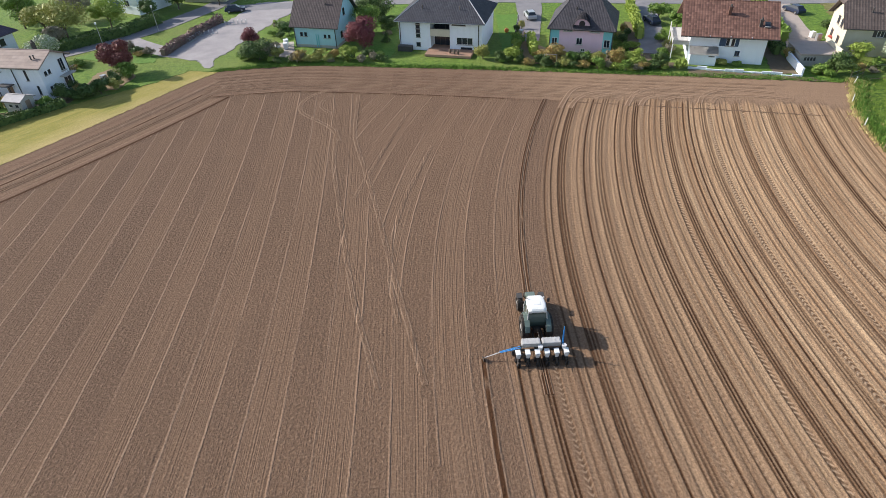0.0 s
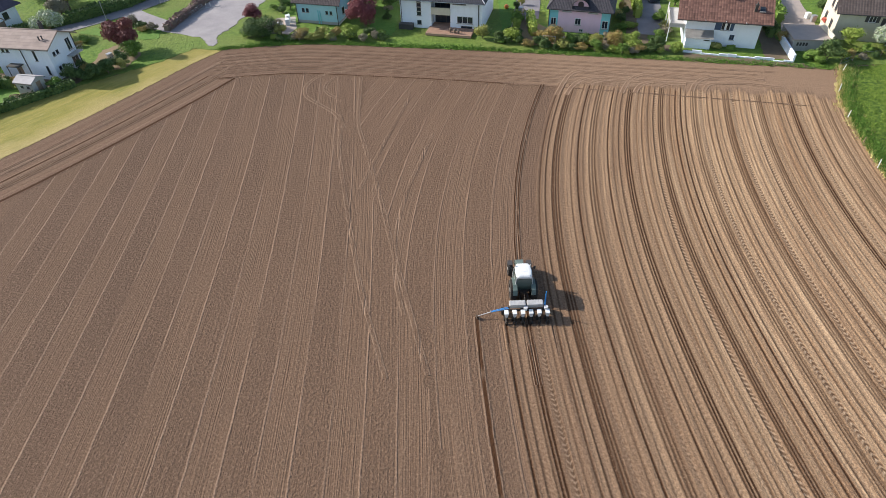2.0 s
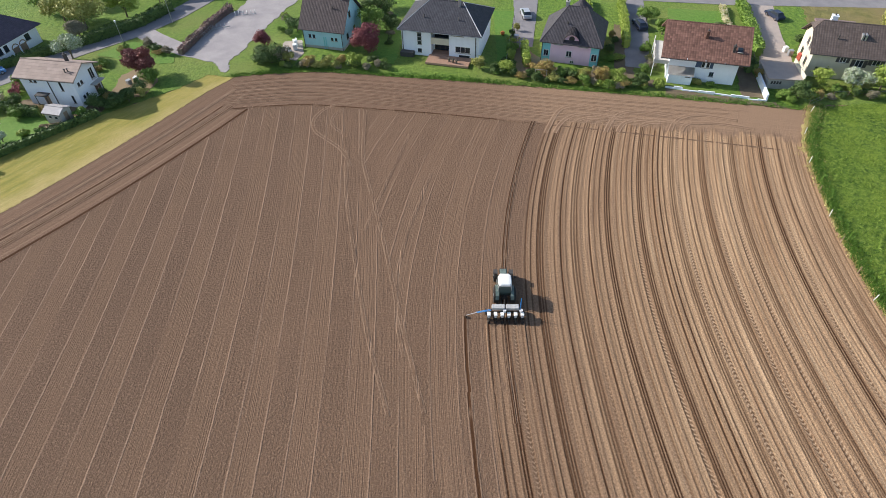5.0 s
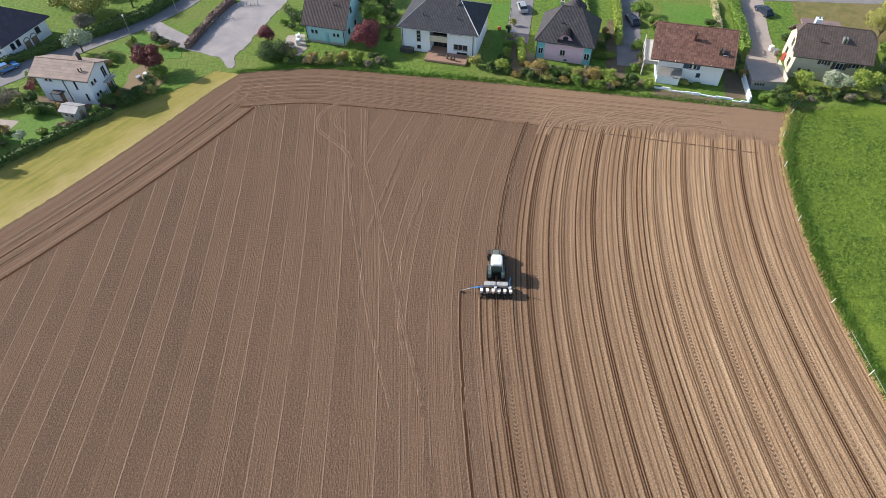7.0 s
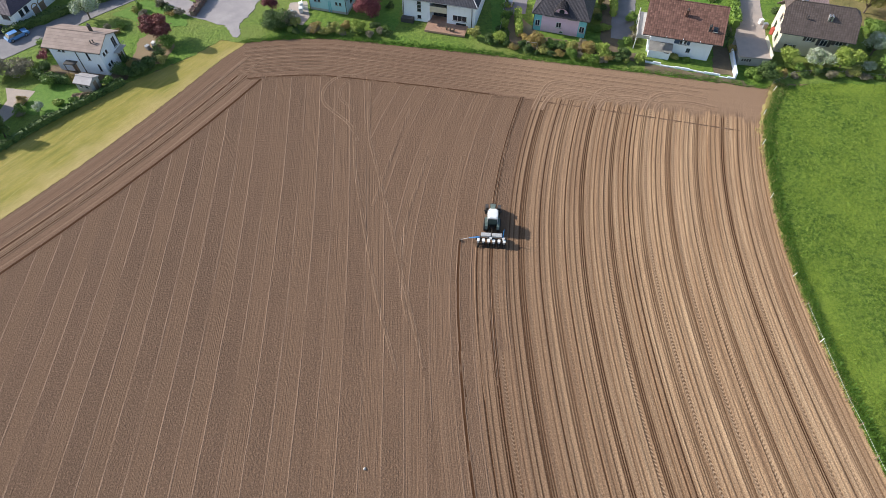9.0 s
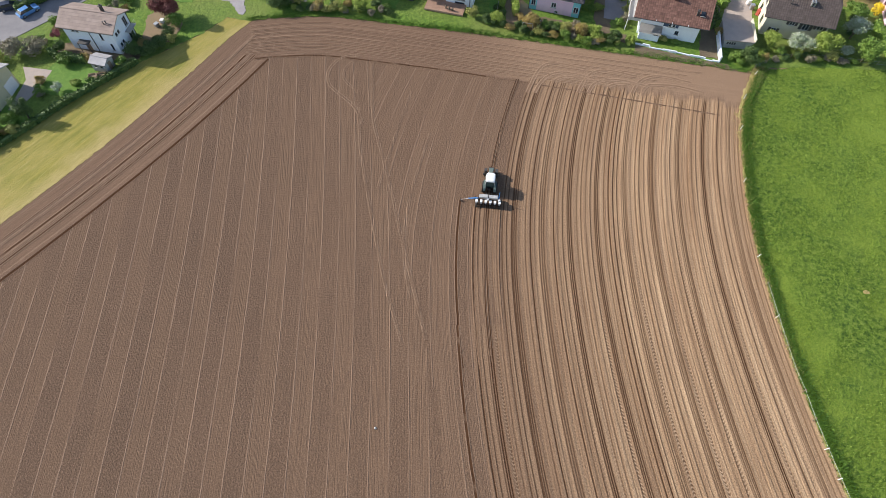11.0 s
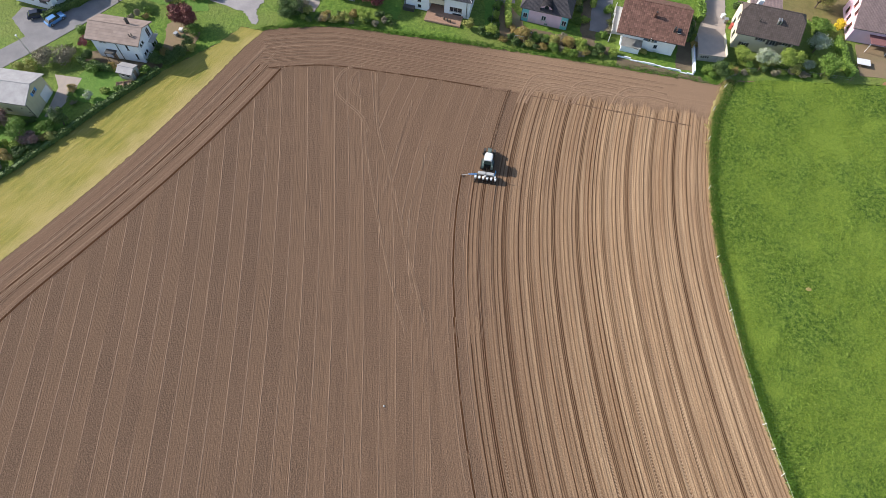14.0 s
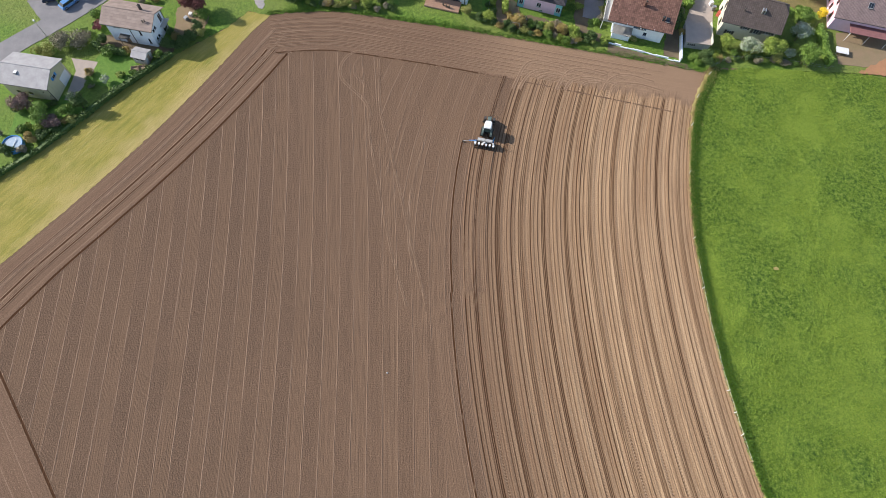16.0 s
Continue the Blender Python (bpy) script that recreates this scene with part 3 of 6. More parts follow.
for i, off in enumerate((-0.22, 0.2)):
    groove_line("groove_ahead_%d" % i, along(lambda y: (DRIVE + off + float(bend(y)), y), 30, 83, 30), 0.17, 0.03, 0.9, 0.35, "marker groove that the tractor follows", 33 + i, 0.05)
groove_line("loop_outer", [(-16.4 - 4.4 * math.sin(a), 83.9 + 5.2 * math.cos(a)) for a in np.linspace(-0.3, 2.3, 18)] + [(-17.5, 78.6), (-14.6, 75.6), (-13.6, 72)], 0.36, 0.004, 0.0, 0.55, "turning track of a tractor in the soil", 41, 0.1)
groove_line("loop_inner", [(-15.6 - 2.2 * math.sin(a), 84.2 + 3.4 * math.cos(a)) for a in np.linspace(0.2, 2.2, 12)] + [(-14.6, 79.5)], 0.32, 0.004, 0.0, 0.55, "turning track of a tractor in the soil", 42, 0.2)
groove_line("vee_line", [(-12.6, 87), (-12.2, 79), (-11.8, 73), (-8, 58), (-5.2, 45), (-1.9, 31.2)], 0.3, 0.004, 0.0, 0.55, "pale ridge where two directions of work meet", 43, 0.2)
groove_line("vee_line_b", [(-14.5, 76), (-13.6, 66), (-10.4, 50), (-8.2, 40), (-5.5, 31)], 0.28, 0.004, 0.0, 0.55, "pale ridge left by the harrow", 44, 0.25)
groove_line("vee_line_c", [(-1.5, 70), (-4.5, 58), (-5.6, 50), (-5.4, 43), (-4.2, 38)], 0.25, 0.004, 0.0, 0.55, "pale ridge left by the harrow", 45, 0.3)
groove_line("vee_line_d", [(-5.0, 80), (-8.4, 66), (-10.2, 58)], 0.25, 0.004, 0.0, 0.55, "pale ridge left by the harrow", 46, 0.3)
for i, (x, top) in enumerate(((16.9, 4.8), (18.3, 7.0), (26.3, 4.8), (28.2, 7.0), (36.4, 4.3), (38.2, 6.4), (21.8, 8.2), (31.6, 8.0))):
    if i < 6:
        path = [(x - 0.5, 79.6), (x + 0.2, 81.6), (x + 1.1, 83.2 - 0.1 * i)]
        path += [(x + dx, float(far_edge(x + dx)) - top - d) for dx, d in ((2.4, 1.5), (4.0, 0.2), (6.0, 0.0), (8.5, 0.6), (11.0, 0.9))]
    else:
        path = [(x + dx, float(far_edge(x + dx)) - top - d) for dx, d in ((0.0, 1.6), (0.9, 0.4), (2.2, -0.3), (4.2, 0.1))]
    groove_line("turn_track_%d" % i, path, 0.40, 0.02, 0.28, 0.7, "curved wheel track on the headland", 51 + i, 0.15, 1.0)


def ragged(pts, step=0.8, amp=0.25, seed=0, closed=True):
    """An outline with an uneven edge."""
    rng = random.Random(seed)
    out = []
    n = len(pts)
    for i in range(n if closed else n - 1):
        (x0, y0), (x1, y1) = pts[i], pts[(i + 1) % n]
        d = math.hypot(x1 - x0, y1 - y0)
        k = max(1, min(300, int(d / step)))
        for j in range(k):
            a = amp if 0 < j else amp * 0.4
            out.append((x0 + (x1 - x0) * j / k + rng.uniform(-a, a), y0 + (y1 - y0) * j / k + rng.uniform(-a, a)))
    return out


def sheet(name, pts, z, material, label, category, amp=0.25, step=0.8, seed=0, thick=0.25, kind="structure"):
    area = sum(a[0] * b[1] - b[0] * a[1] for a, b in zip(pts, pts[1:] + pts[:1]))
    pts = ragged(pts if area > 0 else pts[::-1], step, amp, seed)
    n = len(pts)
    verts = [(x, y, z) for x, y in pts] + [(x, y, z - thick) for x, y in pts]
    faces = []
    for a, b, c in tessellate_polygon([[Vector((x, y, 0)) for x, y in pts]]):
        (ax, ay), (bx, by), (cx, cy) = pts[a], pts[b], pts[c]
        faces.append((a, b, c) if (bx - ax) * (cy - ay) - (by - ay) * (cx - ax) > 0 else (a, c, b))
    faces += [(i, i + n, (i + 1) % n + n, (i + 1) % n) for i in range(n)]
    return tagged(raw(name, verts, faces, material), label, category, kind=kind)


right_line = along(lambda y: (RIGHT + 0.9 + float(bend(y)) + max(0, y - 76) * 0.22, y), -34, 85.6, 40)
sheet("dry_verge", [(x - 0.25 - 0.9 * min(1.0, max(0.0, (y - 55) / 25)), y) for x, y in right_line] + [(x + 0.5, y) for x, y in right_line[::-1]], 0.03, "dry", "dry yellow grass verge beside the field", "verge", 0.3, 0.5, 1)
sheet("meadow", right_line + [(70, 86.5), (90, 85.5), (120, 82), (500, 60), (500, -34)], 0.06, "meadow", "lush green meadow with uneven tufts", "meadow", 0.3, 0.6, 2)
sheet("mown_strip", along(lambda y: (float(left_edge(y)) - 0.8 * min(1.0, (98.5 - y) / 6), y), 20, 98.5, 30) + [(-42.2, 99.7), (-46.5, 94.7), (-56.9, 86.7), (-67.3, 76.1), (-73.6, 68.4), (-85.1, 57.1), (-110, 30)], 0.02, "strip", "yellow-green mown grass strip beside the field", "grass strip", 0.14, 0.35, 3)
sheet("garden_ground", along(lambda x: (x, float(far_edge(x))), -38, 58.5, 40) + [(62, 86.2), (90, 85.5), (140, 84), (160, 200), (-160, 200), (-160, 30), (-110, 30), (-85.1, 57.1), (-73.6, 68.4), (-67.3, 76.1), (-56.9, 86.7), (-46.5, 94.7), (-42.2, 99.7)], 0.055, "garden", "rough garden grass between the houses", "grass", 0.25, 0.6, 4)


def lane(name, path, width, z, material, label, category="road", seed=5):
    p = np.array(path, float)
    t = np.gradient(p, axis=0)
    t /= np.linalg.norm(t, axis=1)[:, None]
    nrm = np.stack([-t[:, 1], t[:, 0]], -1) * width / 2
    sheet(name, [tuple(v) for v in p - nrm] + [tuple(v) for v in (p + nrm)[::-1]], z, material, label, category, 0.06, 1.0, seed)


lane("road", [(-130, 55), (-100, 80), (-90, 89.5), (-83.4, 95.6), (-77.5, 101.5), (-70.6, 109.2), (-62, 117), (-56, 125), (-50, 137), (-46, 150), (-40, 190)], 5.0, 0.13, "asphalt", "pale grey asphalt lane between the gardens")
lane("lane_branch", [(-61, 118), (-57, 114.5), (-53, 111.5), (-48, 108.5)], 4.0, 0.125, "gravel", "gravel lane to the car park", "lane")
sheet("car_park", [(-49.3, 107.2), (-44, 104.6), (-40.5, 103.8), (-38.3, 107), (-36.8, 114), (-32.5, 128), (-28, 140), (-40, 140), (-43.5, 126), (-47, 122)], 0.12, "gravel", "pale gravel car park", "car park", 0.3, 0.9, 6)
lane("street", [(-45, 136), (-20, 137.5), (10, 136), (40, 131), (62, 127.5), (100, 124)], 5.0, 0.125, "asphalt", "village street behind the houses")
sheet("driveway_pink", [(13.2, 108), (17.5, 108), (20.6, 126), (21.5, 134), (16, 134), (15.5, 124)], 0.12, "asphalt", "grey asphalt driveway", "driveway", 0.08)
sheet("driveway_red", [(33.4, 100), (37.5, 99), (41.5, 116), (43.5, 129), (38.5, 130), (36, 113)], 0.12, "asphalt", "grey asphalt driveway", "driveway", 0.08)
sheet("driveway_beige", [(55.8, 95), (62.3, 94.5), (64.6, 104), (66.2, 112), (70, 126), (64.6, 126.5), (60.5, 108)], 0.12, "paving", "pale paved driveway", "driveway", 0.08)
sheet("lawn_red", [(44.2, 112), (55.2, 109), (58, 122), (47.5, 124)], 0.11, "lawn", "bright green mown lawn", "lawn", 0.15)
sheet("lawn_white", [(10.5, 100), (11.8, 99.5), (15.5, 124), (11, 124.5)], 0.11, "lawn", "bright green mown lawn", "lawn", 0.15)
sheet("lawn_left", [(-76, 80), (-66.5, 77.6), (-61.8, 82.2), (-66, 86.5), (-72, 87)], 0.11, "lawn", "shaded green lawn", "lawn", 0.15)
sheet("fallow", [(71, 107), (110, 98), (130, 140), (76, 126)], 0.11, "scrub", "rough olive and brown fallow plot", "plot", 0.4)
sheet("yard_earth", [(-57.6, 91.6), (-51.6, 92.4), (-50.6, 97.5), (-54.8, 103), (-58, 100)], 0.11, "earth", "bare brown yard beside the house", "yard", 0.25)
sheet("terrace_left", [(-77.9, 85.6), (-72.2, 84.7), (-72.8, 81.3), (-73.7, 78.4), (-75.6, 74.6), (-76.9, 74.9), (-76.2, 82.2)], 0.13, "paving", "paved terrace beside the barn", "terrace", 0.05)
sheet("terrace_teal", [(-31, 105.8), (-27, 104.3), (-26, 107), (-27.2, 112.5), (-30.5, 112)], 0.11, "paving", "pale paved terrace", "terrace", 0.1)
sheet("yard_right", [(90, 88), (118, 84), (118, 99), (92, 97)], 0.11, "earth", "bare earth yard beside the house", "yard", 0.2)
sheet("red_plot", [(94, 85.6), (120, 82.5), (120, 92), (103, 90.5)], 0.13, "red_earth", "strip of red-brown dug earth", "plot", 0.3)
sheet("yard_pink", [(13.6, 97.2), (19, 96.3), (19, 102.5), (16, 108), (13.6, 108)], 0.1, "earth", "brown garden bed beside the house", "bed", 0.25)
sheet("dust_path", [(-43.4, 105.6), (-39.8, 104.8), (-38.9, 101.8), (-39.2, 100.2), (-40.2, 100.6), (-41.2, 102.6)], 0.115, "gravel", "worn dusty path at the field corner", "path", 0.28, 0.5)
sheet("bed_red", [(x, float(far_edge(x)) + 0.2) for x in (38, 42, 46, 50, 54, 57.5)] + [(54.6, 87.3), (52.7, 87.7), (47.4, 89.5), (42.5, 90.9), (38.6, 92.2)], 0.1, "bed", "dark weedy soil between wall and field", "bed", 0.3, 0.6, 14)
sheet("verge_island", [(-60.5, 113.2), (-56.0, 111.0), (-50.5, 108.0), (-50.0, 104.0), (-57, 104.5), (-66, 108)], 0.105, "lawn", "bright grass beside the lane", "grass", 0.3)
# brown ground whose dark colour also carries the shade between the houses
sheet("bed_pink", [(31.2, 96.4), (34.0, 96.0), (36.2, 107), (37.0, 116), (34.8, 117), (32.0, 104)], 0.1, "bed", "garden bed beside the pink house, darkened for shade", "bed", 0.3)
# dark soil sheet that also deepens the red-roofed house's cast shadow
sheet("side_yard_shade", [(50.6, 89.6), (53.9, 88.4), (55.2, 96.5), (57.0, 104), (54.5, 104.5), (52.5, 97)], 0.108, "bed", "yard beside the red-roofed house, darkened to carry its shadow", "yard", 0.2, 0.6, 15)
sheet("bed_border", [(16.5, 96.6), (36.6, 92.8), (37.4, 95.0), (30, 97.6), (20.5, 100.2)], 0.095, "bed", "planted border along the field edge", "bed", 0.4)
sheet("bed_left", [(-73.5, 88.4), (-66, 87.2), (-58, 86.2), (-56.6, 89), (-59, 91), (-72, 92)], 0.095, "bed", "planted border round the white house", "bed", 0.3)
sheet("bed_white", [(-12.6, 103), (-8.6, 102.4), (-7.6, 112), (-9, 124), (-14, 124)], 0.095, "lawn", "shaded grass between the houses", "grass", 0.4)
sheet("bed_barn", [(-86, 66), (-79, 66.5), (-72, 73.2), (-76, 76), (-86, 74)], 0.1, "lawn", "shaded lawn in front of the barn", "lawn", 0.3)
sheet("bare_patch", [(64.5, 38.7), (64.9, 38.5), (65.5, 38.6), (65.5, 39.0), (65.1, 39.2), (64.6, 39.1)], 0.08, "strip", "small bare dry patch in the meadow", "patch", 0.12, 0.4, 9)
sheet("forecourt", [(-86.5, 95.5), (-80.5, 95.0), (-74.5, 101.0), (-73.0, 105.0), (-78.5, 104.5), (-82.5, 103.4), (-90.0, 104.5), (-91.2, 101.0)], 0.122, "asphalt", "grey asphalt forecourt beside the lane", "forecourt", 0.1)


# ---- houses ----
def axes(o, x, y):
    x, y = Vector(x).normalized(), Vector(y).normalized()
    z = x.cross(y)
    m = Matrix((x, y, z)).transposed().to_4x4()
    m.translation = o
    return m


def slope(parent, m, outline, material, name="roof_slope", thick=0.16):
    area = sum(a[0] * b[1] - b[0] * a[1] for a, b in zip(outline, outline[1:] + outline[:1]))
    ob = part(name, prism(bmesh.new(), outline if area > 0 else outline[::-1], 0.0, thick), material, parent)
    ob.matrix_basis = m
    return ob


def gable_roof(parent, w, d, eave, ridge, mat, over=0.6, side=0.6, side_l=None, clip=0.0, trim="dark"):
    rise = ridge - eave
    run = d / 2
    ln = math.hypot(run, rise)
    c, s = run / ln, rise / ln
    full = ln + over
    side_l = side if side_l is None else side_l
    x0, x1 = -w / 2 - side_l, w / 2 + side
    k = clip
    slope(parent, axes((0, 0, ridge), (-1, 0, 0), (0, -c, -s)), [(-x1 + k, 0), (-x1, k * 1.3), (-x1, full), (-x0, full), (-x0, k * 1.3), (-x0 - k, 0)] if k else [(-x1, 0), (-x1, full), (-x0, full), (-x0, 0)], mat)
    slope(parent, axes((0, 0, ridge), (1, 0, 0), (0, c, -s)), [(x0 + k, 0), (x0, k * 1.3), (x0, full), (x1, full), (x1, k * 1.3), (x1 - k, 0)] if k else [(x0, 0), (x0, full), (x1, full), (x1, 0)], mat)
    bm = bmesh.new()
    rod(bm, (x0 + k, 0, ridge + 0.13), (x1 - k, 0, ridge + 0.13), 0.13, n=8)
    part("ridge_cap", bm, mat, parent)
    for sy in (-1, 1):
        y, z = sy * (c * full + 0.05), ridge - s * full + 0.03
        part("gutter", one(rod, (x0, y, z), (x1, y, z), 0.085, n=8), trim, parent)
    if k:
        for sx, xe in ((-1, x0), (1, x1)):
            h = k * 1.3 * s
            yb = k * 1.3 * c
            b = bmesh.new()
            a = [b.verts.new(p) for p in ((xe, -yb, ridge - h), (xe, yb, ridge - h), (xe - sx * k, 0, ridge))]
            up = [b.verts.new(v.co + Vector((0, 0, 0.16))) for v in a]
            for f in (a, up[::-1], (a[0], up[0], up[1], a[1]), (a[1], up[1], up[2], a[2]), (a[2], up[2], up[0], a[0])):
                b.faces.new(f)
            part("half_hip", b, mat, parent)


def hip_roof(parent, w, d, eave, ridge, mat, over=0.7, top=None, trim="dark"):
    rise = ridge - eave
    hw, hd = w / 2, d / 2
    top = max(0.2, w - d) if top is None else top
    run_s = hw - top / 2
    zo = eave
    for sy in (-1, 1):
        ln = math.hypot(hd, rise)
        c, s = hd / ln, rise / ln
        k = (ln + over) / ln
        e = top / 2 + run_s * k
        slope(parent, axes((0, 0, ridge), (sy, 0, 0), (0, sy * c, -s)), [(-top / 2, 0), (top / 2, 0), (e, ln * k), (-e, ln * k)], mat)
        part("gutter", one(rod, (-e, sy * hd * k, ridge - s * ln * k + 0.03), (e, sy * hd * k, ridge - s * ln * k + 0.03), 0.085, n=8), trim, parent)
    for sx in (-1, 1):
        ln = math.hypot(run_s, rise)
        c, s = run_s / ln, rise / ln
        k = (math.hypot(hd, rise) + over) / math.hypot(hd, rise)
        slope(parent, axes((sx * top / 2, 0, ridge), (0, -sx, 0), (sx * c, 0, -s)), [(0, 0), (-hd * k, ln * k), (hd * k, ln * k)], mat)
        for sy in (-1, 1):
            part("hip_cap", one(rod, (sx * top / 2, 0, ridge + 0.12), (sx * (top / 2 + run_s * k), sy * hd * k, ridge - rise * k + 0.16), 0.1, n=6), "steel" if trim == "steel" else mat, parent)
    part("ridge_cap", one(rod, (-top / 2, 0, ridge + 0.13), (top / 2, 0, ridge + 0.13), 0.13, n=8), mat, parent)


def walls(parent, w, d, eave, ridge, mat, gable=True, name="wall"):
    b = bmesh.new()
    prof = [(-d / 2, -0.4), (d / 2, -0.4), (d / 2, eave)] + ([(0, ridge - 0.05)] if gable else []) + [(-d / 2, eave)]
    a = [b.verts.new((-w / 2, y, z)) for y, z in prof]
    c = [b.verts.new((w / 2, y, z)) for y, z in prof]
    b.faces.new(a[::-1]), b.faces.new(c)
    for i in range(len(prof)):
        j = (i + 1) % len(prof)
        b.faces.new((a[i], a[j], c[j], c[i]))
    bmesh.ops.recalc_face_normals(b, faces=b.faces)
    return part(name, b, mat, parent)


def face_pose(w, d, face, u, z):
    """A pose on an outer wall, x along it and y out of it."""
    if face == "f":
        return pose(u, -d / 2, z, 0, 0, 180)
    if face == "b":
        return pose(u, d / 2, z)
    if face == "r":
        return pose(w / 2, u, z, 0, 0, -90)
    return pose(-w / 2, u, z, 0, 0, 90)


def window(parent, m, w, h, frame_mat="frame", bars=1, shutters="", name="window"):
    ob = part(name, one(box, -w / 2, w / 2, -0.02, 0.035, -h / 2, h / 2), frame_mat, parent)
    ob.matrix_basis = m
    n, t = bars + 1, 0.07
    wide = (w - t * (n + 1)) / n
    for i in range(n):
        x = -w / 2 + t + i * (wide + t)
        part("pane", one(box, x, x + wide, 0.0, 0.05, -h / 2 + t, h / 2 - t), "glass", ob)
    part("sill", one(box, -w / 2 - 0.08, w / 2 + 0.08, -0.02, 0.16, -h / 2 - 0.08, -h / 2 - 0.004), "concrete", ob)
    if shutters:
        for sx in (-1, 1):
            x = sx * (w / 2 + w * 0.27)
            sh = part("shutter", one(box, x - w * 0.25, x + w * 0.25, 0.0, 0.05, -h / 2, h / 2), shutters, ob)
    return ob


def chimney(parent, x, y, z, h=1.1, w=0.6, mat="concrete"):
    b = bmesh.new()
    box(b, x - w / 2, x + w / 2, y - w / 2, y + w / 2, z - 1.0, z + h, 0.02)
    box(b, x - w / 2 - 0.07, x + w / 2 + 0.07, y - w / 2 - 0.07, y + w / 2 + 0.07, z + h, z + h + 0.1)
    ob = part("chimney", b, mat, parent)
    part("cowl", one(rod, (x, y, z + h + 0.1), (x, y, z + h + 0.4), 0.16, 0.12), "dark", ob)


def vent_pipe(parent, x, y, z):
    b = bmesh.new()
    rod(b, (x, y, z - 0.3), (x, y, z + 0.5), 0.09, n=8)
    rod(b, (x, y, z + 0.5), (x, y, z + 0.62), 0.16, 0.1, n=8)
    part("vent_pipe", b, "dark", parent)


def downpipe(parent, x, y, top, mat="dark"):
    part("downpipe", one(rod, (x, y, -0.3), (x, y, top), 0.07, n=8), mat, parent)


def house_left():
    h = empty("house", pose(-64.4, 92.8, 0.05, 0, 0, -10.5), "white rendered two-storey house with faded rose-brown roof", "house", "village houses")
    w, d, e, r = 9.8, 5.9, 5.3, 6.65
    walls(h, w, d, e, r, "white")
    gable_roof(h, w, d, e, r, "roof_rose", 0.55, 0.7, 0.8)
    for f, u, z, ww, hh in (("f", 2.4, 3.9, 0.4, 1.6), ("f", 3.6, 1.6, 0.4, 1.4), ("f", -2.9, 4.5, 0.45, 0.45), ("f", -2.1, 4.5, 0.45, 0.45), ("r", -1.9, 3.9, 0.5, 0.6), ("r", -1.1, 3.9, 0.5, 0.6), ("r", -1.9, 1.6, 0.5, 0.6), ("r", -1.1, 1.6, 0.5, 0.6), ("r", 1.7, 4.0, 1.0, 1.9), ("r", 1.8, 1.3, 1.5, 2.1)):
        window(h, face_pose(w, d, f, u, z), ww, hh, "dark" if ww < 0.6 else "frame", 0 if ww < 0.6 else 1)
    downpipe(h, 0.3, -d / 2 - 0.08, e)
    downpipe(h, w / 2 + 0.08, d / 2 - 0.1, e)
    chimney(h, 2.2, 0.9, r - 0.4, 1.3, 0.45, "dark")
    vent_pipe(h, 3.9, -1.7, 6.0)
    vent_pipe(h, 3.5, -1.9, 5.95)
    b = bmesh.new()
    box(b, -2.6, -0.4, -d / 2 - 1.2, -d / 2, 2.35, 2.5, 0.02)
    for x in (-2.5, -0.5):
        rod(b, (x, -d / 2 - 1.1, 0), (x, -d / 2 - 1.1, 2.35), 0.06)
    part("porch_roof", b, "dark", h, "dark flat porch roof")
    part("door", one(box, -2.0, -1.0, -d / 2 - 0.05, -d / 2 + 0.02, 0.05, 2.1), "wood", h)
    b = bmesh.new()
    box(b, w / 2, w / 2 + 1.1, 0.4, d / 2, 2.45, 2.6, 0.02)
    for i in range(7):
        rod(b, (w / 2 + 1.05, 0.45 + i * 0.42, 2.6), (w / 2 + 1.05, 0.45 + i * 0.42, 3.5), 0.02, n=6)
    rod(b, (w / 2 + 1.05, 0.4, 3.5), (w / 2 + 1.05, d / 2, 3.5), 0.03)
    part("balcony", b, "concrete", h)


def house_dark():
    h = empty("house", pose(-87.3, 110.8, 0.05, 0, 0, -18), "white rendered house under a dark violet hipped roof", "house", "village houses")
    w, d, e, r = 14.0, 11.0, 3.9, 8.0
    walls(h, w, d, e, r, "white", False)
    hip_roof(h, w, d, e, r, "roof_purple", 1.0, 4.5)
    for f, u, ww in (("f", 4.8, 1.8), ("f", 1.5, 1.6), ("f", -2.5, 1.6), ("r", -3.6, 0.9), ("r", -2.2, 0.9), ("r", 2.9, 1.1)):
        window(h, face_pose(w, d, f, u, 2.2), ww, 1.2, "dark", 2 if ww > 1.2 else 0)
    b = bmesh.new()
    for u in (-0.4, 1.4):
        for i in range(10):
            a0, a1 = math.pi * i / 10, math.pi * (i + 1) / 10
            rod(b, (w / 2 + 0.06, u + 0.75 * math.cos(a0), 1.5 + 0.75 * math.sin(a0)), (w / 2 + 0.06, u + 0.75 * math.cos(a1), 1.5 + 0.75 * math.sin(a1)), 0.09, n=6)
        box(b, w / 2, w / 2 + 0.05, u - 0.7, u + 0.7, 0, 1.6)
    part("arched_door", b, "wood", h)
    for x, y in ((3.6, -3.2), (2.0, -2.6)):
        window(h, axes((x, y, e + (d / 2 + y) * (r - e) / (d / 2) + 0.24), (-1, 0, 0), (0, -math.sin(math.atan2(r - e, d / 2)), math.cos(math.atan2(r - e, d / 2)))), 0.9, 1.0, "steel", 0, name="skylight")
    chimney(h, 0, 0.8, r - 0.4, 0.9)


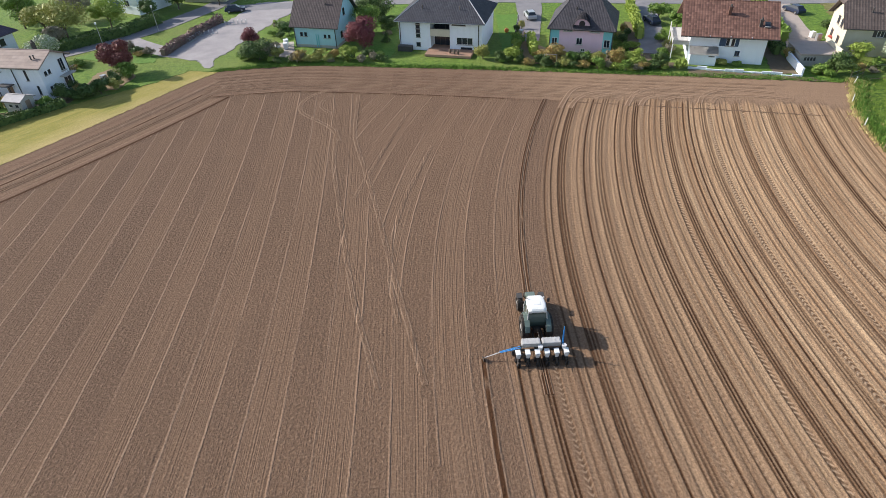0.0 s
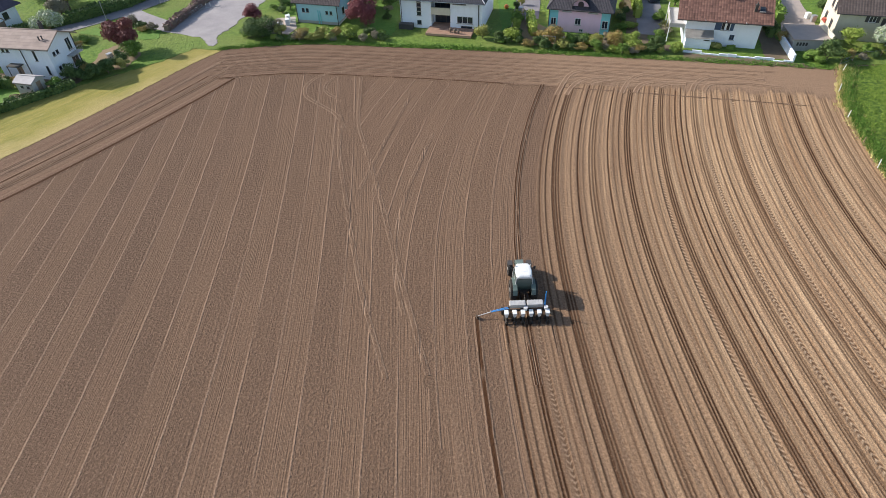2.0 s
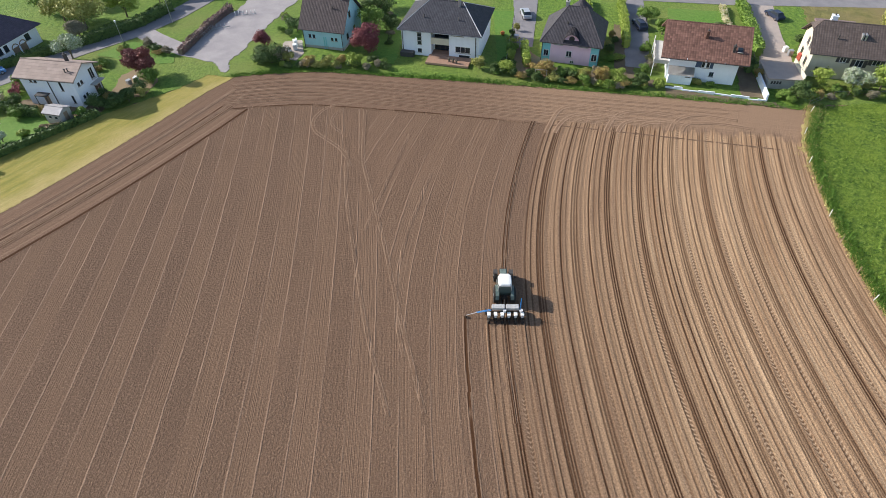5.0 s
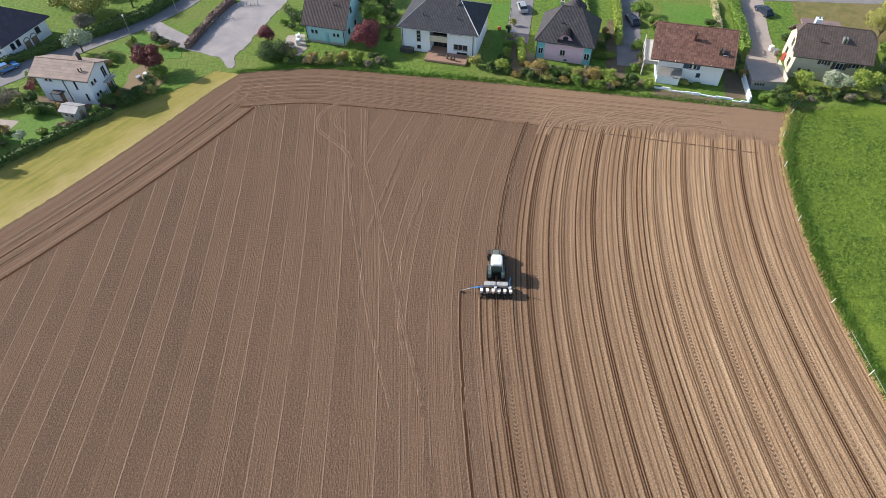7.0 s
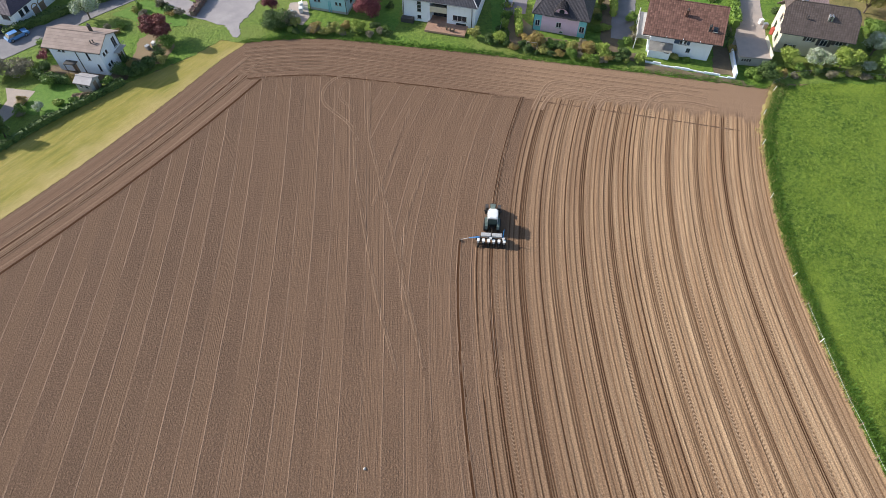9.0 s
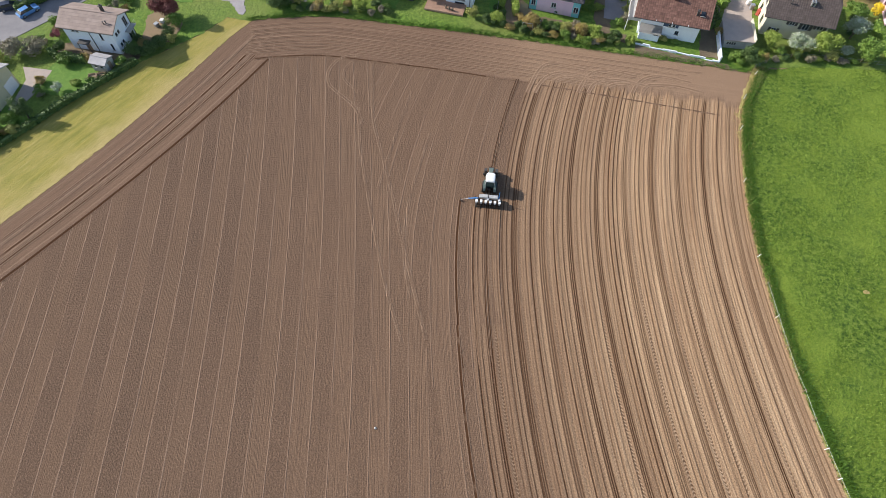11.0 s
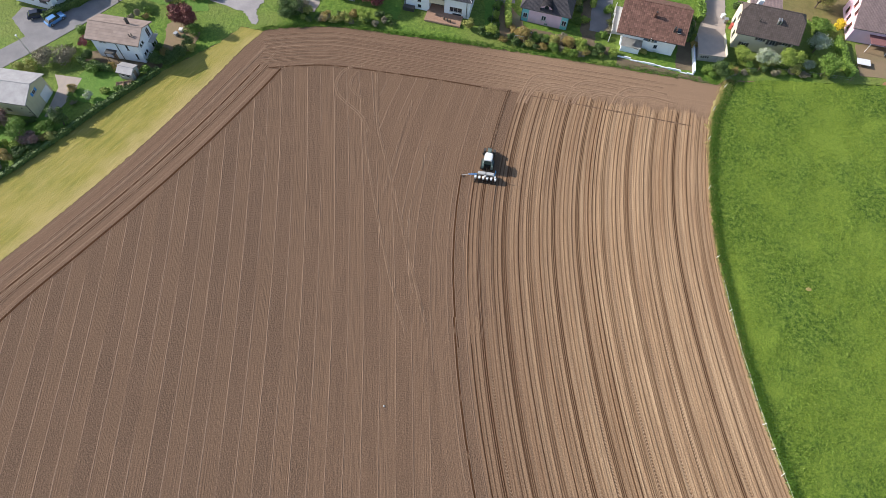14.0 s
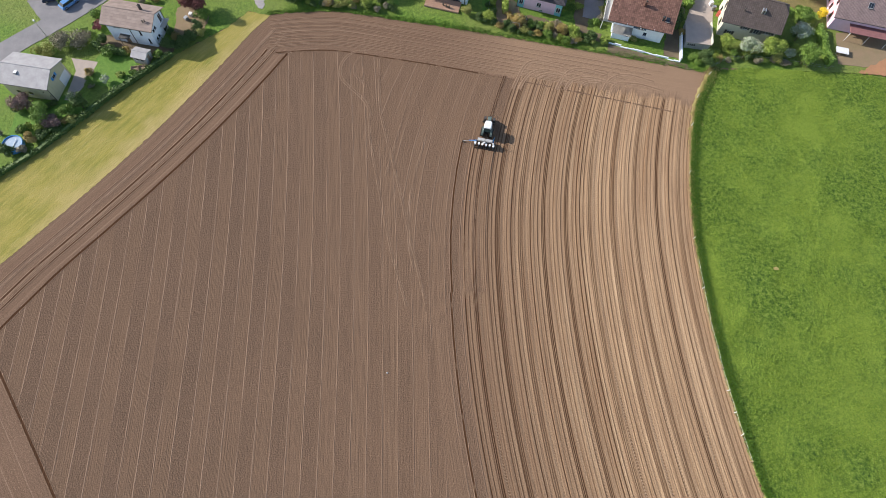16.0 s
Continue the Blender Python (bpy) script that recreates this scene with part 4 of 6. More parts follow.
def house_far():
    h = empty("house", pose(-66.0, 139.5, 0.05, 0, 0, -28), "white gabled house with dark roof and carport", "house", "village houses")
    w, d, e, r = 9.5, 8.5, 4.6, 8.0
    walls(h, w, d, e, r, "white")
    gable_roof(h, w, d, e, r, "roof_brown", 0.7, 0.8)
    window(h, face_pose(w, d, "f", 1.5, 2.2), 1.4, 1.2)
    window(h, face_pose(w, d, "r", 0, 3.2), 1.2, 1.2)
    part("garage_door", one(box, -3.9, -0.9, -d / 2 - 0.05, -d / 2, 0, 2.4), "shutter", h)
    h = empty("house", pose(-52, 146, 0.05, 0, 0, -10), "buff house with brown roof behind the lane", "house", "village houses")
    walls(h, 10, 8, 4.5, 8, "buff")
    gable_roof(h, 10, 8, 4.5, 8, "roof_brown")
    for u in (-2.5, 0, 2.5):
        window(h, face_pose(10, 8, "f", u, 1.8), 1.0, 1.2)


def house_teal():
    h = empty("house", pose(-20.97, 113.7, 0.05, 0, 0, -15), "pale teal rendered house with steep dark brown roof", "house", "village houses")
    w, d, e, r = 8.0, 10.0, 3.9, 9.0
    walls(h, w, d, e, r, "teal")
    gable_roof(h, w, d, e, r, "roof_brown", 0.5, 0.65)
    for f, u, z, ww, hh in (("f", -2.6, 2.3, 0.5, 0.7), ("f", -1.8, 2.3, 0.5, 0.7), ("f", 1.9, 2.1, 0.45, 0.6), ("f", 2.7, 2.1, 0.45, 0.6), ("r", -2.5, 1.8, 0.9, 1.1), ("r", 1.0, 1.8, 0.9, 1.1), ("r", -0.5, 5.2, 0.9, 1.2)):
        window(h, face_pose(w, d, f, u, z), ww, hh, "dark", 0)
    for x in (0.2, 0.6):
        downpipe(h, x, -d / 2 - 0.06, 2.4, "turq")
    downpipe(h, w / 2 - 0.1, -d / 2 - 0.08, e)
    downpipe(h, -w / 2 + 0.1, -d / 2 - 0.08, e)
    part("plinth", one(box, -w / 2 - 0.03, w / 2 + 0.03, -d / 2 - 0.03, d / 2 + 0.03, -0.3, 0.5), "concrete", h)
    vent_pipe(h, 1.6, -2.4, 6.9)
    chimney(h, 2.9, -0.9, 8.6, 0.9)


def house_white():
    h = empty("house", pose(1.3, 110.0, 0.05, 0, 0, -14.5), "white rendered two-storey house with dark grey hipped roof", "house", "village houses")
    w, d, e, r = 14.6, 11.0, 5.3, 8.2
    b = bmesh.new()
    prism(b, [(-w / 2, -d / 2), (-1.7, -d / 2), (-1.7, -d / 2 + 2.0), (1.7, -d / 2 + 2.0), (1.7, -d / 2), (w / 2, -d / 2), (w / 2, d / 2), (-w / 2, d / 2)], -1.0, e)
    part("wall", b, "white", h)
    hip_roof(h, w, d, e, r, "roof_grey", 0.85, 6.2, "steel")
    for i in range(4):
        window(h, face_pose(w, d, "f", -3.9, 4.75 - i * 0.75), 0.75, 0.62, "dark", 0)
    window(h, face_pose(w, d, "f", -3.9, 1.0), 0.75, 0.7, "dark", 0)
    window(h, face_pose(w, d, "f", 3.3, 4.75), 2.3, 0.55, "dark", 1)
    window(h, face_pose(w, d, "f", 4.3, 1.9), 2.8, 1.2, "frame", 2)
    window(h, face_pose(w, d, "f", 4.6, 0.4), 2.0, 0.9, "dark", 1)
    for z, hh in ((3.95, 2.0), (1.2, 2.2)):
        ob = window(h, pose(0, -d / 2 + 2.0, z, 0, 0, 180), 3.0, hh, "dark", 2, name="glazed_door")
    b = bmesh.new()
    box(b, -1.7, 1.7, -d / 2 - 0.15, -d / 2 + 2.0, 2.55, 2.8)
    box(b, -1.7, 1.7, -d / 2 - 0.15, -d / 2 - 0.03, 2.8, 3.75)
    part("balcony", b, "cream", h, "cream balcony with solid parapet")
    part("handrail", one(rod, (-1.7, -d / 2 - 0.1, 3.85), (1.7, -d / 2 - 0.1, 3.85), 0.035), "dark", h)
    deck = part("deck", one(box, -2.0, 6.0, -d / 2 - 3.2, -d / 2 + 2.0, 0.1, 0.45), "deck", h, "red-brown wooden deck")
    for i in range(24):
        part("board", one(box, -2.0, 6.0, -d / 2 - 3.2 + i * 0.14, -d / 2 - 3.2 + i * 0.14 + 0.115, 0.454, 0.478), "deck", deck)
    downpipe(h, -w / 2 + 0.2, -d / 2 - 0.08, e)
    downpipe(h, w / 2 - 0.6, -d / 2 - 0.08, e)
    for x in (-3.4, 3.1):
        vent_pipe(h, x, -3.6, 6.5)
    chimney(h, 2.6, -0.9, 8.1, 0.9, 0.4, "steel")
    s = math.atan2(r - e, d / 2)
    b = bmesh.new()
    box(b, -1.7, 1.5, 0.5, 1.3, r + 0.05, r + 0.3)
    part("skylight", b, "steel", h, "long pale roof light")
    b = bmesh.new()
    box(b, -w / 2 - 0.1, -w / 2 + 2.4, -d / 2 - 1.2, -d / 2 - 0.1, -0.3, 0.9, 0.03)
    part("planter_box", b, "dark", h)
    for x, y in ((2.2, -7.6), (3.0, -7.9), (3.7, -8.0)):
        b = bmesh.new()
        rod(b, (0, 0, 0.0), (0, 0, 0.35), 0.14, 0.2)
        bmesh.ops.create_icosphere(b, subdivisions=1, radius=0.26, matrix=Matrix.Translation((0, 0, 0.55)))
        p = part("flower_pot", b, "bark")
        p.matrix_basis = h.matrix_basis @ pose(x, y, 0.45 if y > -8.65 else 0.05)
        tagged(p, "clay pot with clipped plant beside the deck", "flower pot", "pots by the deck")


def house_pink():
    h = empty("house", pose(24.7, 106.0, 0.05, 0, 0, -16.5), "pink rendered house with turquoise corners and slate roof", "house", "village houses")
    w, d, e, r = 10.2, 9.6, 4.3, 8.4
    walls(h, w, d, e, r, "pink", False)
    hip_roof(h, w, d, e, r, "roof_slate", 0.75, 3.4)
    for sx in (-1, 1):
        b = bmesh.new()
        x0, x1 = (sx * w / 2 - 1.5, sx * w / 2 + 0.02) if sx > 0 else (sx * w / 2 - 0.02, sx * w / 2 + 1.5)
        box(b, x0, x1, -d / 2 - 0.02, -d / 2 + 1.6, -0.3, e)
        part("corner_wall", b, "turq", h, "turquoise painted corner")
    for u, z, ww, hh in ((-2.2, 3.75, 1.5, 0.6), (2.2, 3.75, 1.5, 0.6), (-0.2, 1.9, 1.0, 1.1), (4.3, 1.7, 1.0, 1.3), (-4.3, 1.7, 0.9, 1.2), (0.5, 0.45, 0.7, 0.5)):
        window(h, face_pose(w, d, "f", u, z), ww, hh, "frame", 2 if ww > 1.2 else 1)
    # eyebrow dormer
    b = bmesh.new()
    ring0, ring1 = [], []
    for i in range(13):
        a = math.pi * i / 12
        ring0.append(b.verts.new((1.45 * math.cos(a), -d / 2 - 0.5, e - 0.15 + 1.5 * math.sin(a))))
        ring1.append(b.verts.new((1.25 * math.cos(a), -d / 2 + 3.0, e + 0.6 + 1.4 * math.sin(a))))
    for i in range(12):
        b.faces.new((ring0[i], ring1[i], ring1[i + 1], ring0[i + 1]))
    bmesh.ops.solidify(b, geom=b.faces[:], thickness=0.16)
    dm = part("dormer", b, "roof_slate", h, "round eyebrow dormer")
    b = bmesh.new()
    fv = [b.verts.new((1.35 * math.cos(math.pi * i / 12), -d / 2 - 0.02, e - 0.15 + 1.4 * math.sin(math.pi * i / 12))) for i in range(13)]
    b.faces.new(fv)
    f2 = bmesh.ops.extrude_face_region(b, geom=b.faces[:])
    bmesh.ops.translate(b, verts=[v for v in f2["geom"] if isinstance(v, bmesh.types.BMVert)], vec=(0, 0.6, 0))
    bmesh.ops.recalc_face_normals(b, faces=b.faces)
    part("dormer_front", b, "pink", dm)
    b = bmesh.new()
    bmesh.ops.create_cone(b, cap_ends=True, segments=16, radius1=0.5, radius2=0.5, depth=0.08, matrix=pose(0, -d / 2 - 0.05, e + 0.45, 90))
    part("round_window", b, "glass", dm)
    vent_pipe(h, -1.2, -2.6, 6.2)
    chimney(h, -2.0, 1.0, 7.9, 0.9)
    b = bmesh.new()
    rod(b, (0.2, d / 2 + 1.4, 0), (0.2, d / 2 + 1.4, 5.6), 1.9, n=20)
    rod(b, (0.2, d / 2 + 1.4, 5.6), (0.2, d / 2 + 1.4, 7.6), 2.2, 0.05, n=20)
    part("turret", b, "roof_slate", h, "round stair turret with conical roof")
    downpipe(h, -w / 2 - 0.02, -d / 2 - 0.08, e)
    downpipe(h, w / 2 + 0.02, -d / 2 - 0.08, e)


def house_red():
    h = empty("house", pose(46.1, 99.2, 0.05, 0, 0, -15), "white rendered house with weathered red tile roof", "house", "village houses")
    w, d, e, r = 11.2, 10.0, 4.9, 8.0
    walls(h, w, d, e, r, "white")
    gable_roof(h, w, d, e, r, "roof_red", 1.3, 1.4, 1.6)
    for x in (0.0, 0.75):
        window(h, face_pose(w, d, "f", x, 3.3), 0.55, 1.25, "frame", 0)
    for x in (-0.95, -0.5, 1.35):
        part("shutter", one(box, x - 0.26, x + 0.26, -d / 2 - 0.06, -d / 2, 2.65, 3.95), "shutter", h, "dark blue shutter")
    window(h, face_pose(w, d, "f", 1.7, 1.6), 0.7, 0.8, "shutter", 1)
    for u, z in ((-2.8, 1.4), (0.5, 1.4), (-2.8, 3.9), (1.2, 3.9)):
        window(h, face_pose(w, d, "r", u, z), 1.0, 1.2, "frame", 1, "shutter")
    b = bmesh.new()
    box(b, -w / 2 - 2.5, -w / 2, -d / 2 + 0.2, d / 2 - 1.5, 2.5, 2.7)
    box(b, -w / 2 - 2.5, -w / 2 - 2.4, -d / 2 + 0.2, d / 2 - 1.5, 2.7, 3.15)
    box(b, -w / 2 - 2.5, -w / 2, -d / 2 + 0.2, -d / 2 + 0.3, 2.7, 3.15)
    part("balcony", b, "concrete", h, "pale concrete balcony with low parapet")
    for y in (-d / 2 + 0.3, 0, d / 2 - 1.6):
        part("balcony_post", one(rod, (-w / 2 - 2.42, y, 0), (-w / 2 - 2.42, y, 3.6), 0.07), "frame", h)
    b = bmesh.new()
    box(b, -5.3, -1.4, -d / 2 - 1.6, -d / 2, -0.2, 1.75)
    an = part("annex", b, "white", h, "low white lean-to annex")
    b = bmesh.new()
    v = [b.verts.new(p) for p in ((-5.5, -d / 2 - 1.9, 1.75), (-1.2, -d / 2 - 1.9, 1.75), (-1.2, -d / 2, 2.5), (-5.5, -d / 2, 2.5))]
    b.faces.new(v)
    bmesh.ops.solidify(b, geom=b.faces[:], thickness=-0.12)
    part("annex_roof", b, "concrete", an)
    part("annex_slot", one(box, -2.6, -1.7, -d / 2 - 1.63, -d / 2 - 1.58, 1.35, 1.5), "dark", an)
    chimney(h, -0.3, -2.3, 6.6, 1.2, 0.5, "roof_red")
    chimney(h, 4.2, -4.1, 5.5, 1.0, 0.4, "dark")
    window(h, axes((5.2, -3.9, 5.85), (-1, 0, 0), (0, -0.527, 0.85)), 0.8, 1.0, "dark", 0, name="skylight")
    for x in (-3, 0, 3):
        part("gutter_bracket", one(box, x, x + 0.06, -d / 2 - 1.25, -d / 2, e - 0.5, e - 0.42), "white", h)
    wall = bmesh.new()
    p = [(38.6, 92.6), (42.5, 91.2), (47.4, 89.8), (52.7, 88.0), (53.9, 87.6)]
    count = 0
    for (x0, y0), (x1, y1) in zip(p[:-1], p[1:]):
        L = math.hypot(x1 - x0, y1 - y0)
        k = max(1, round(L / 1.35))
        for i in range(k):
            top = 0.34 + 0.16 * math.sin(count * 1.7) + 0.05 * (count % 2)
            step = 0.09 * math.sin(count * 2.3)
            box(wall, L * i / k, L * (i + 1) / k + 0.06, -0.11 + step, 0.11 + step, -0.2, top, m=pose(x0, y0, 0, 0, 0, math.degrees(math.atan2(y1 - y0, x1 - x0))))
            count += 1
    tagged(part("garden_wall", wall, "white"), "low white garden wall along the field edge", "wall")
    wall = bmesh.new()
    box(wall, 0, 7.5, -0.15, 0.15, -0.2, 1.3, m=pose(54.0, 87.7, 0, 0, 0, 80))
    tagged(part("garden_wall", wall, "white"), "white rendered boundary wall beside the driveway", "wall")


def house_beige():
    h = empty("house", pose(70.4, 98.4, 0.05, 0, 0, -15.5), "cream rendered house with taupe half-hipped roof", "house", "village houses")
    w, d, e, r = 11.5, 8.6, 4.7, 8.0
    walls(h, w, d, e, r - 0.6, "cream")
    gable_roof(h, w, d, e, r, "roof_taupe", 0.7, 0.9, 0.7, 1.3)
    for f, u, z, ww, hh in (("l", -1.8, 1.6, 1.2, 1.5), ("l", 1.9, 1.6, 1.2, 1.5), ("l", 0.6, 4.2, 1.1, 1.3), ("l", -1.4, 4.2, 1.1, 1.3), ("f", -0.9, 3.6, 1.0, 1.0), ("f", 1.7, 3.2, 1.2, 1.3), ("f", 4.2, 3.6, 1.2, 1.0), ("f", -3.5, 1.4, 1.0, 1.0)):
        window(h, face_pose(w, d, f, u, z), ww, hh, "wood" if f == "l" else "frame", 1, "dark" if f == "f" else "")
    for sx in (-1, 1):
        part("skylight", one(box, 1.4 + sx * 0.25 - 0.12, 1.4 + sx * 0.25 + 0.12, -2.4, -1.5, 6.2, 7.3), "steel", h)
    vent_pipe(h, -2.5, -2.5, 6.4)
    chimney(h, -3.2, 1.2, 7.4, 1.2, 0.9, "white")
    b = bmesh.new()
    box(b, -3.5, 2.5, d / 2 - 0.5, d / 2 + 4.0, -0.2, 4.6)
    part("rear_wing", b, "cream", h)
    gable = bmesh.new()
    box(gable, -3.9, 2.9, d / 2 - 0.5, d / 2 + 4.4, 4.6, 4.9)
    part("wing_roof", gable, "roof_mauve", h)
    g = empty("garage", pose(58.6, 94.4, 0.05, 0, 0, -8), "sunken garage with flat paved terrace roof", "garage")
    part("wall", one(box, -2.7, 2.7, -3.0, 3.0, -0.3, 1.75), "concrete", g)
    part("terrace_roof", one(box, -2.9, 2.9, -3.2, 3.0, 1.75, 1.95, 0.02), "paving", g, "pale paved flat roof")
    for x in (-2.2, -1.75, -1.3, -0.85):
        part("vent_slot", one(box, x, x + 0.3, -3.04, -3.0, 0.9, 1.4), "dark", g)
    b = bmesh.new()
    box(b, 2.75, 2.9, -3.2, 3.0, 1.95, 2.7)
    part("parapet", b, "cream", g)


def house_right():
    h = empty("house", pose(97.6, 101.5, 0.05, 0, 0, -14), "pink house with red trim and mauve-brown roof", "house", "village houses")
    w, d, e, r = 13.0, 10.0, 4.2, 7.8
    walls(h, w, d, e, r, "pink")
    gable_roof(h, w, d, e, r, "roof_mauve", 0.7, 0.7)
    for u, z in ((-2.5, 1.8), (0.2, 1.8), (2.6, 1.8), (-1.2, 4.6), (1.2, 4.6)):
        window(h, face_pose(w, d, "l", u, z), 1.0, 1.6, "redtrim", 1)
    window(h, axes((-0.5, -2.6, 6.2), (-1, 0, 0), (0, -0.58, 0.81)), 1.1, 1.2, "steel", 1, name="skylight")
    part("awning", one(box, -2.8, 6.0, -d / 2 - 2.8, -d / 2, 2.5, 2.62, m=None), "cloth", h, "red-brown awning over the terrace")
    b = bmesh.new()
    for x in (-2.7, 1.5, 5.9):
        rod(b, (x, -d / 2 - 2.7, -0.1), (x, -d / 2 - 2.7, 2.5), 0.06)
    part("awning_post", b, "frame", h)
    t = empty("garden_table", pose(91.5, 91.2, 0.11, 0, 0, -14), "white rectangular slab table on the bare yard", "table")
    part("tabletop", one(box, -1.4, 1.4, -0.9, 0.9, 0.66, 0.72, 0.02), "frame", t)
    for x in (-1.2, 1.2):
        for y in (-0.7, 0.7):
            part("leg", one(rod, (x, y, 0), (x, y, 0.66), 0.05), "steel", t)


def barn():
    h = empty("barn", pose(-82.3, 78.7, 0.05, 0, 0, -9), "buff rendered barn with pale fibre-cement roof", "barn")
    w, d, e, r = 9.7, 6.9, 4.4, 5.75
    walls(h, w, d, e, r, "buff")
    gable_roof(h, w, d, e, r, "roof_metal", 0.5, 0.3)
    window(h, face_pose(w, d, "r", -0.3, 4.0), 0.9, 0.8, "frame", 1, "blue")
    part("door", one(box, w / 2, w / 2 + 0.06, 0.3, 3.0, 0.0, 2.4), "frame", h, "pale blue-white garage door")
    part("skylight", one(box, -2.0, -1.4, -1.9, -1.2, 4.95, 5.55), "steel", h)
    downpipe(h, w / 2 - 0.05, -d / 2 - 0.07, e)
    for u in (-2.5, 0):
        window(h, face_pose(w, d, "f", u, 1.6), 0.9, 0.8, "wood", 1)
    for x, z in ((3.2, 2.6), (4.2, 1.6)):
        part("wall_lamp", one(box, x, x + 0.12, -d / 2 - 0.15, -d / 2, z, z + 0.2), "dark", h)


def garden_shed():
    h = empty("garden_shed", pose(-62.6, 85.6, 0.08, 0, 0, -14), "small pale wooden garden shed with light roof", "shed")
    walls(h, 3.0, 2.4, 1.9, 2.4, "concrete")
    gable_roof(h, 3.0, 2.4, 1.9, 2.4, "roof_metal", 0.2, 0.2)
    for u in (-0.5, 0.6):
        window(h, face_pose(3.0, 2.4, "f", u, 1.2), 0.5, 0.4, "dark", 0)
    part("door", one(box, 1.5, 1.54, -0.4, 0.4, 0.05, 1.75), "wood", h)


for build in (house_left, house_dark, house_far, house_teal, house_white, house_pink, house_red, house_beige, house_right, barn, garden_shed):
    build()


# ---- plants ----
def leaf_cloud(rng, n, rx, ry, rz, cz, size, lumps=9, hollow=0.55):
    """Many small leaf clumps on uneven lobes round a crown's middle."""
    centres = rng.normal(0, 1, (lumps, 3))
    centres /= np.linalg.norm(centres, axis=1)[:, None]
    centres *= (rng.uniform(0.35, 0.72, lumps))[:, None]
    radii = rng.uniform(0.26, 0.6, lumps)
    k = rng.randint(0, lumps, n)
    d = rng.normal(0, 1, (n, 3))
    d /= np.linalg.norm(d, axis=1)[:, None]
    p = centres[k] + d * (radii[k] * rng.uniform(hollow, 1.08, n))[:, None]
    p = p * np.array([rx, ry, rz]) + np.array([0, 0, cz])
    p[:, 2] = np.maximum(p[:, 2], 0.05)
    a = rng.normal(0, 1, (n, 3))
    a /= np.linalg.norm(a, axis=1)[:, None]
    b = np.cross(a, a * 0 + np.array([0, 0, 0.0]) + d + 0.25 * rng.normal(0, 1, (n, 3)))
    b /= np.linalg.norm(b, axis=1)[:, None] + 1e-9
    sz = size * rng.uniform(0.55, 1.25, n)[:, None]
    q = np.stack([p - a * sz, p - b * sz * 0.7, p + a * sz, p + b * sz * 0.7], 1)
    return q.reshape(-1, 3)


def leaf_mesh(name, verts, material, parent=None, label=""):
    n = len(verts) // 4
    return raw(name, verts.tolist(), np.arange(4 * n).reshape(-1, 4).tolist(), material, parent, label)


def tree(x, y, h, r, mat, label, trunk=0.35, n=900, name="tree", seed=0, flat=0.8, group="", size=None, sparse=False):
    """A tapered trunk with limbs and a crown of many leaf clumps."""
    rng = np.random.RandomState(seed * 7 + int(abs(x) * 13 + abs(y) * 5) % 9999)
    t = empty(name, pose(x, y, 0.06), label, name.split("_")[-1], group)
    b = bmesh.new()
    base_h = h * trunk
    tr = 0.05 + h * 0.018
    rod(b, (0, 0, -0.2), (0.1, 0.05, base_h), tr * 1.25, tr * 0.8, 8)
    for i in range(7 if h > 3 else 5):
        a = rng.uniform(0, 6.28)
        e = (math.cos(a) * r * 0.65, math.sin(a) * r * 0.65, base_h + (h - base_h) * rng.uniform(0.25, 0.85))
        mid = (e[0] * 0.4, e[1] * 0.4, base_h + (e[2] - base_h) * 0.55)
        rod(b, (0.08, 0.04, base_h * rng.uniform(0.6, 1)), mid, tr * 0.55, tr * 0.35, 5)
        rod(b, mid, e, tr * 0.35, tr * 0.1, 5)
    part("trunk" if h > 3 else "stem", b, "bark", t)
    rz = (h - base_h) / 2 * 1.05
    v = leaf_cloud(rng, int(n * 5.0), r * 1.12, r * rng.uniform(0.98, 1.2), rz, base_h + rz * 0.95, size or (0.07 + 0.030 * r), 10 if not sparse else 14, 0.55 if not sparse else 0.1)
    leaf_mesh("crown", v, mat, t)
    return t


def shrub(x, y, h, r, mat, label, n=420, seed=0, group="garden shrubs"):
    return tree(x, y, h, r, mat, label, 0.12, n, "shrub", seed, group=group)


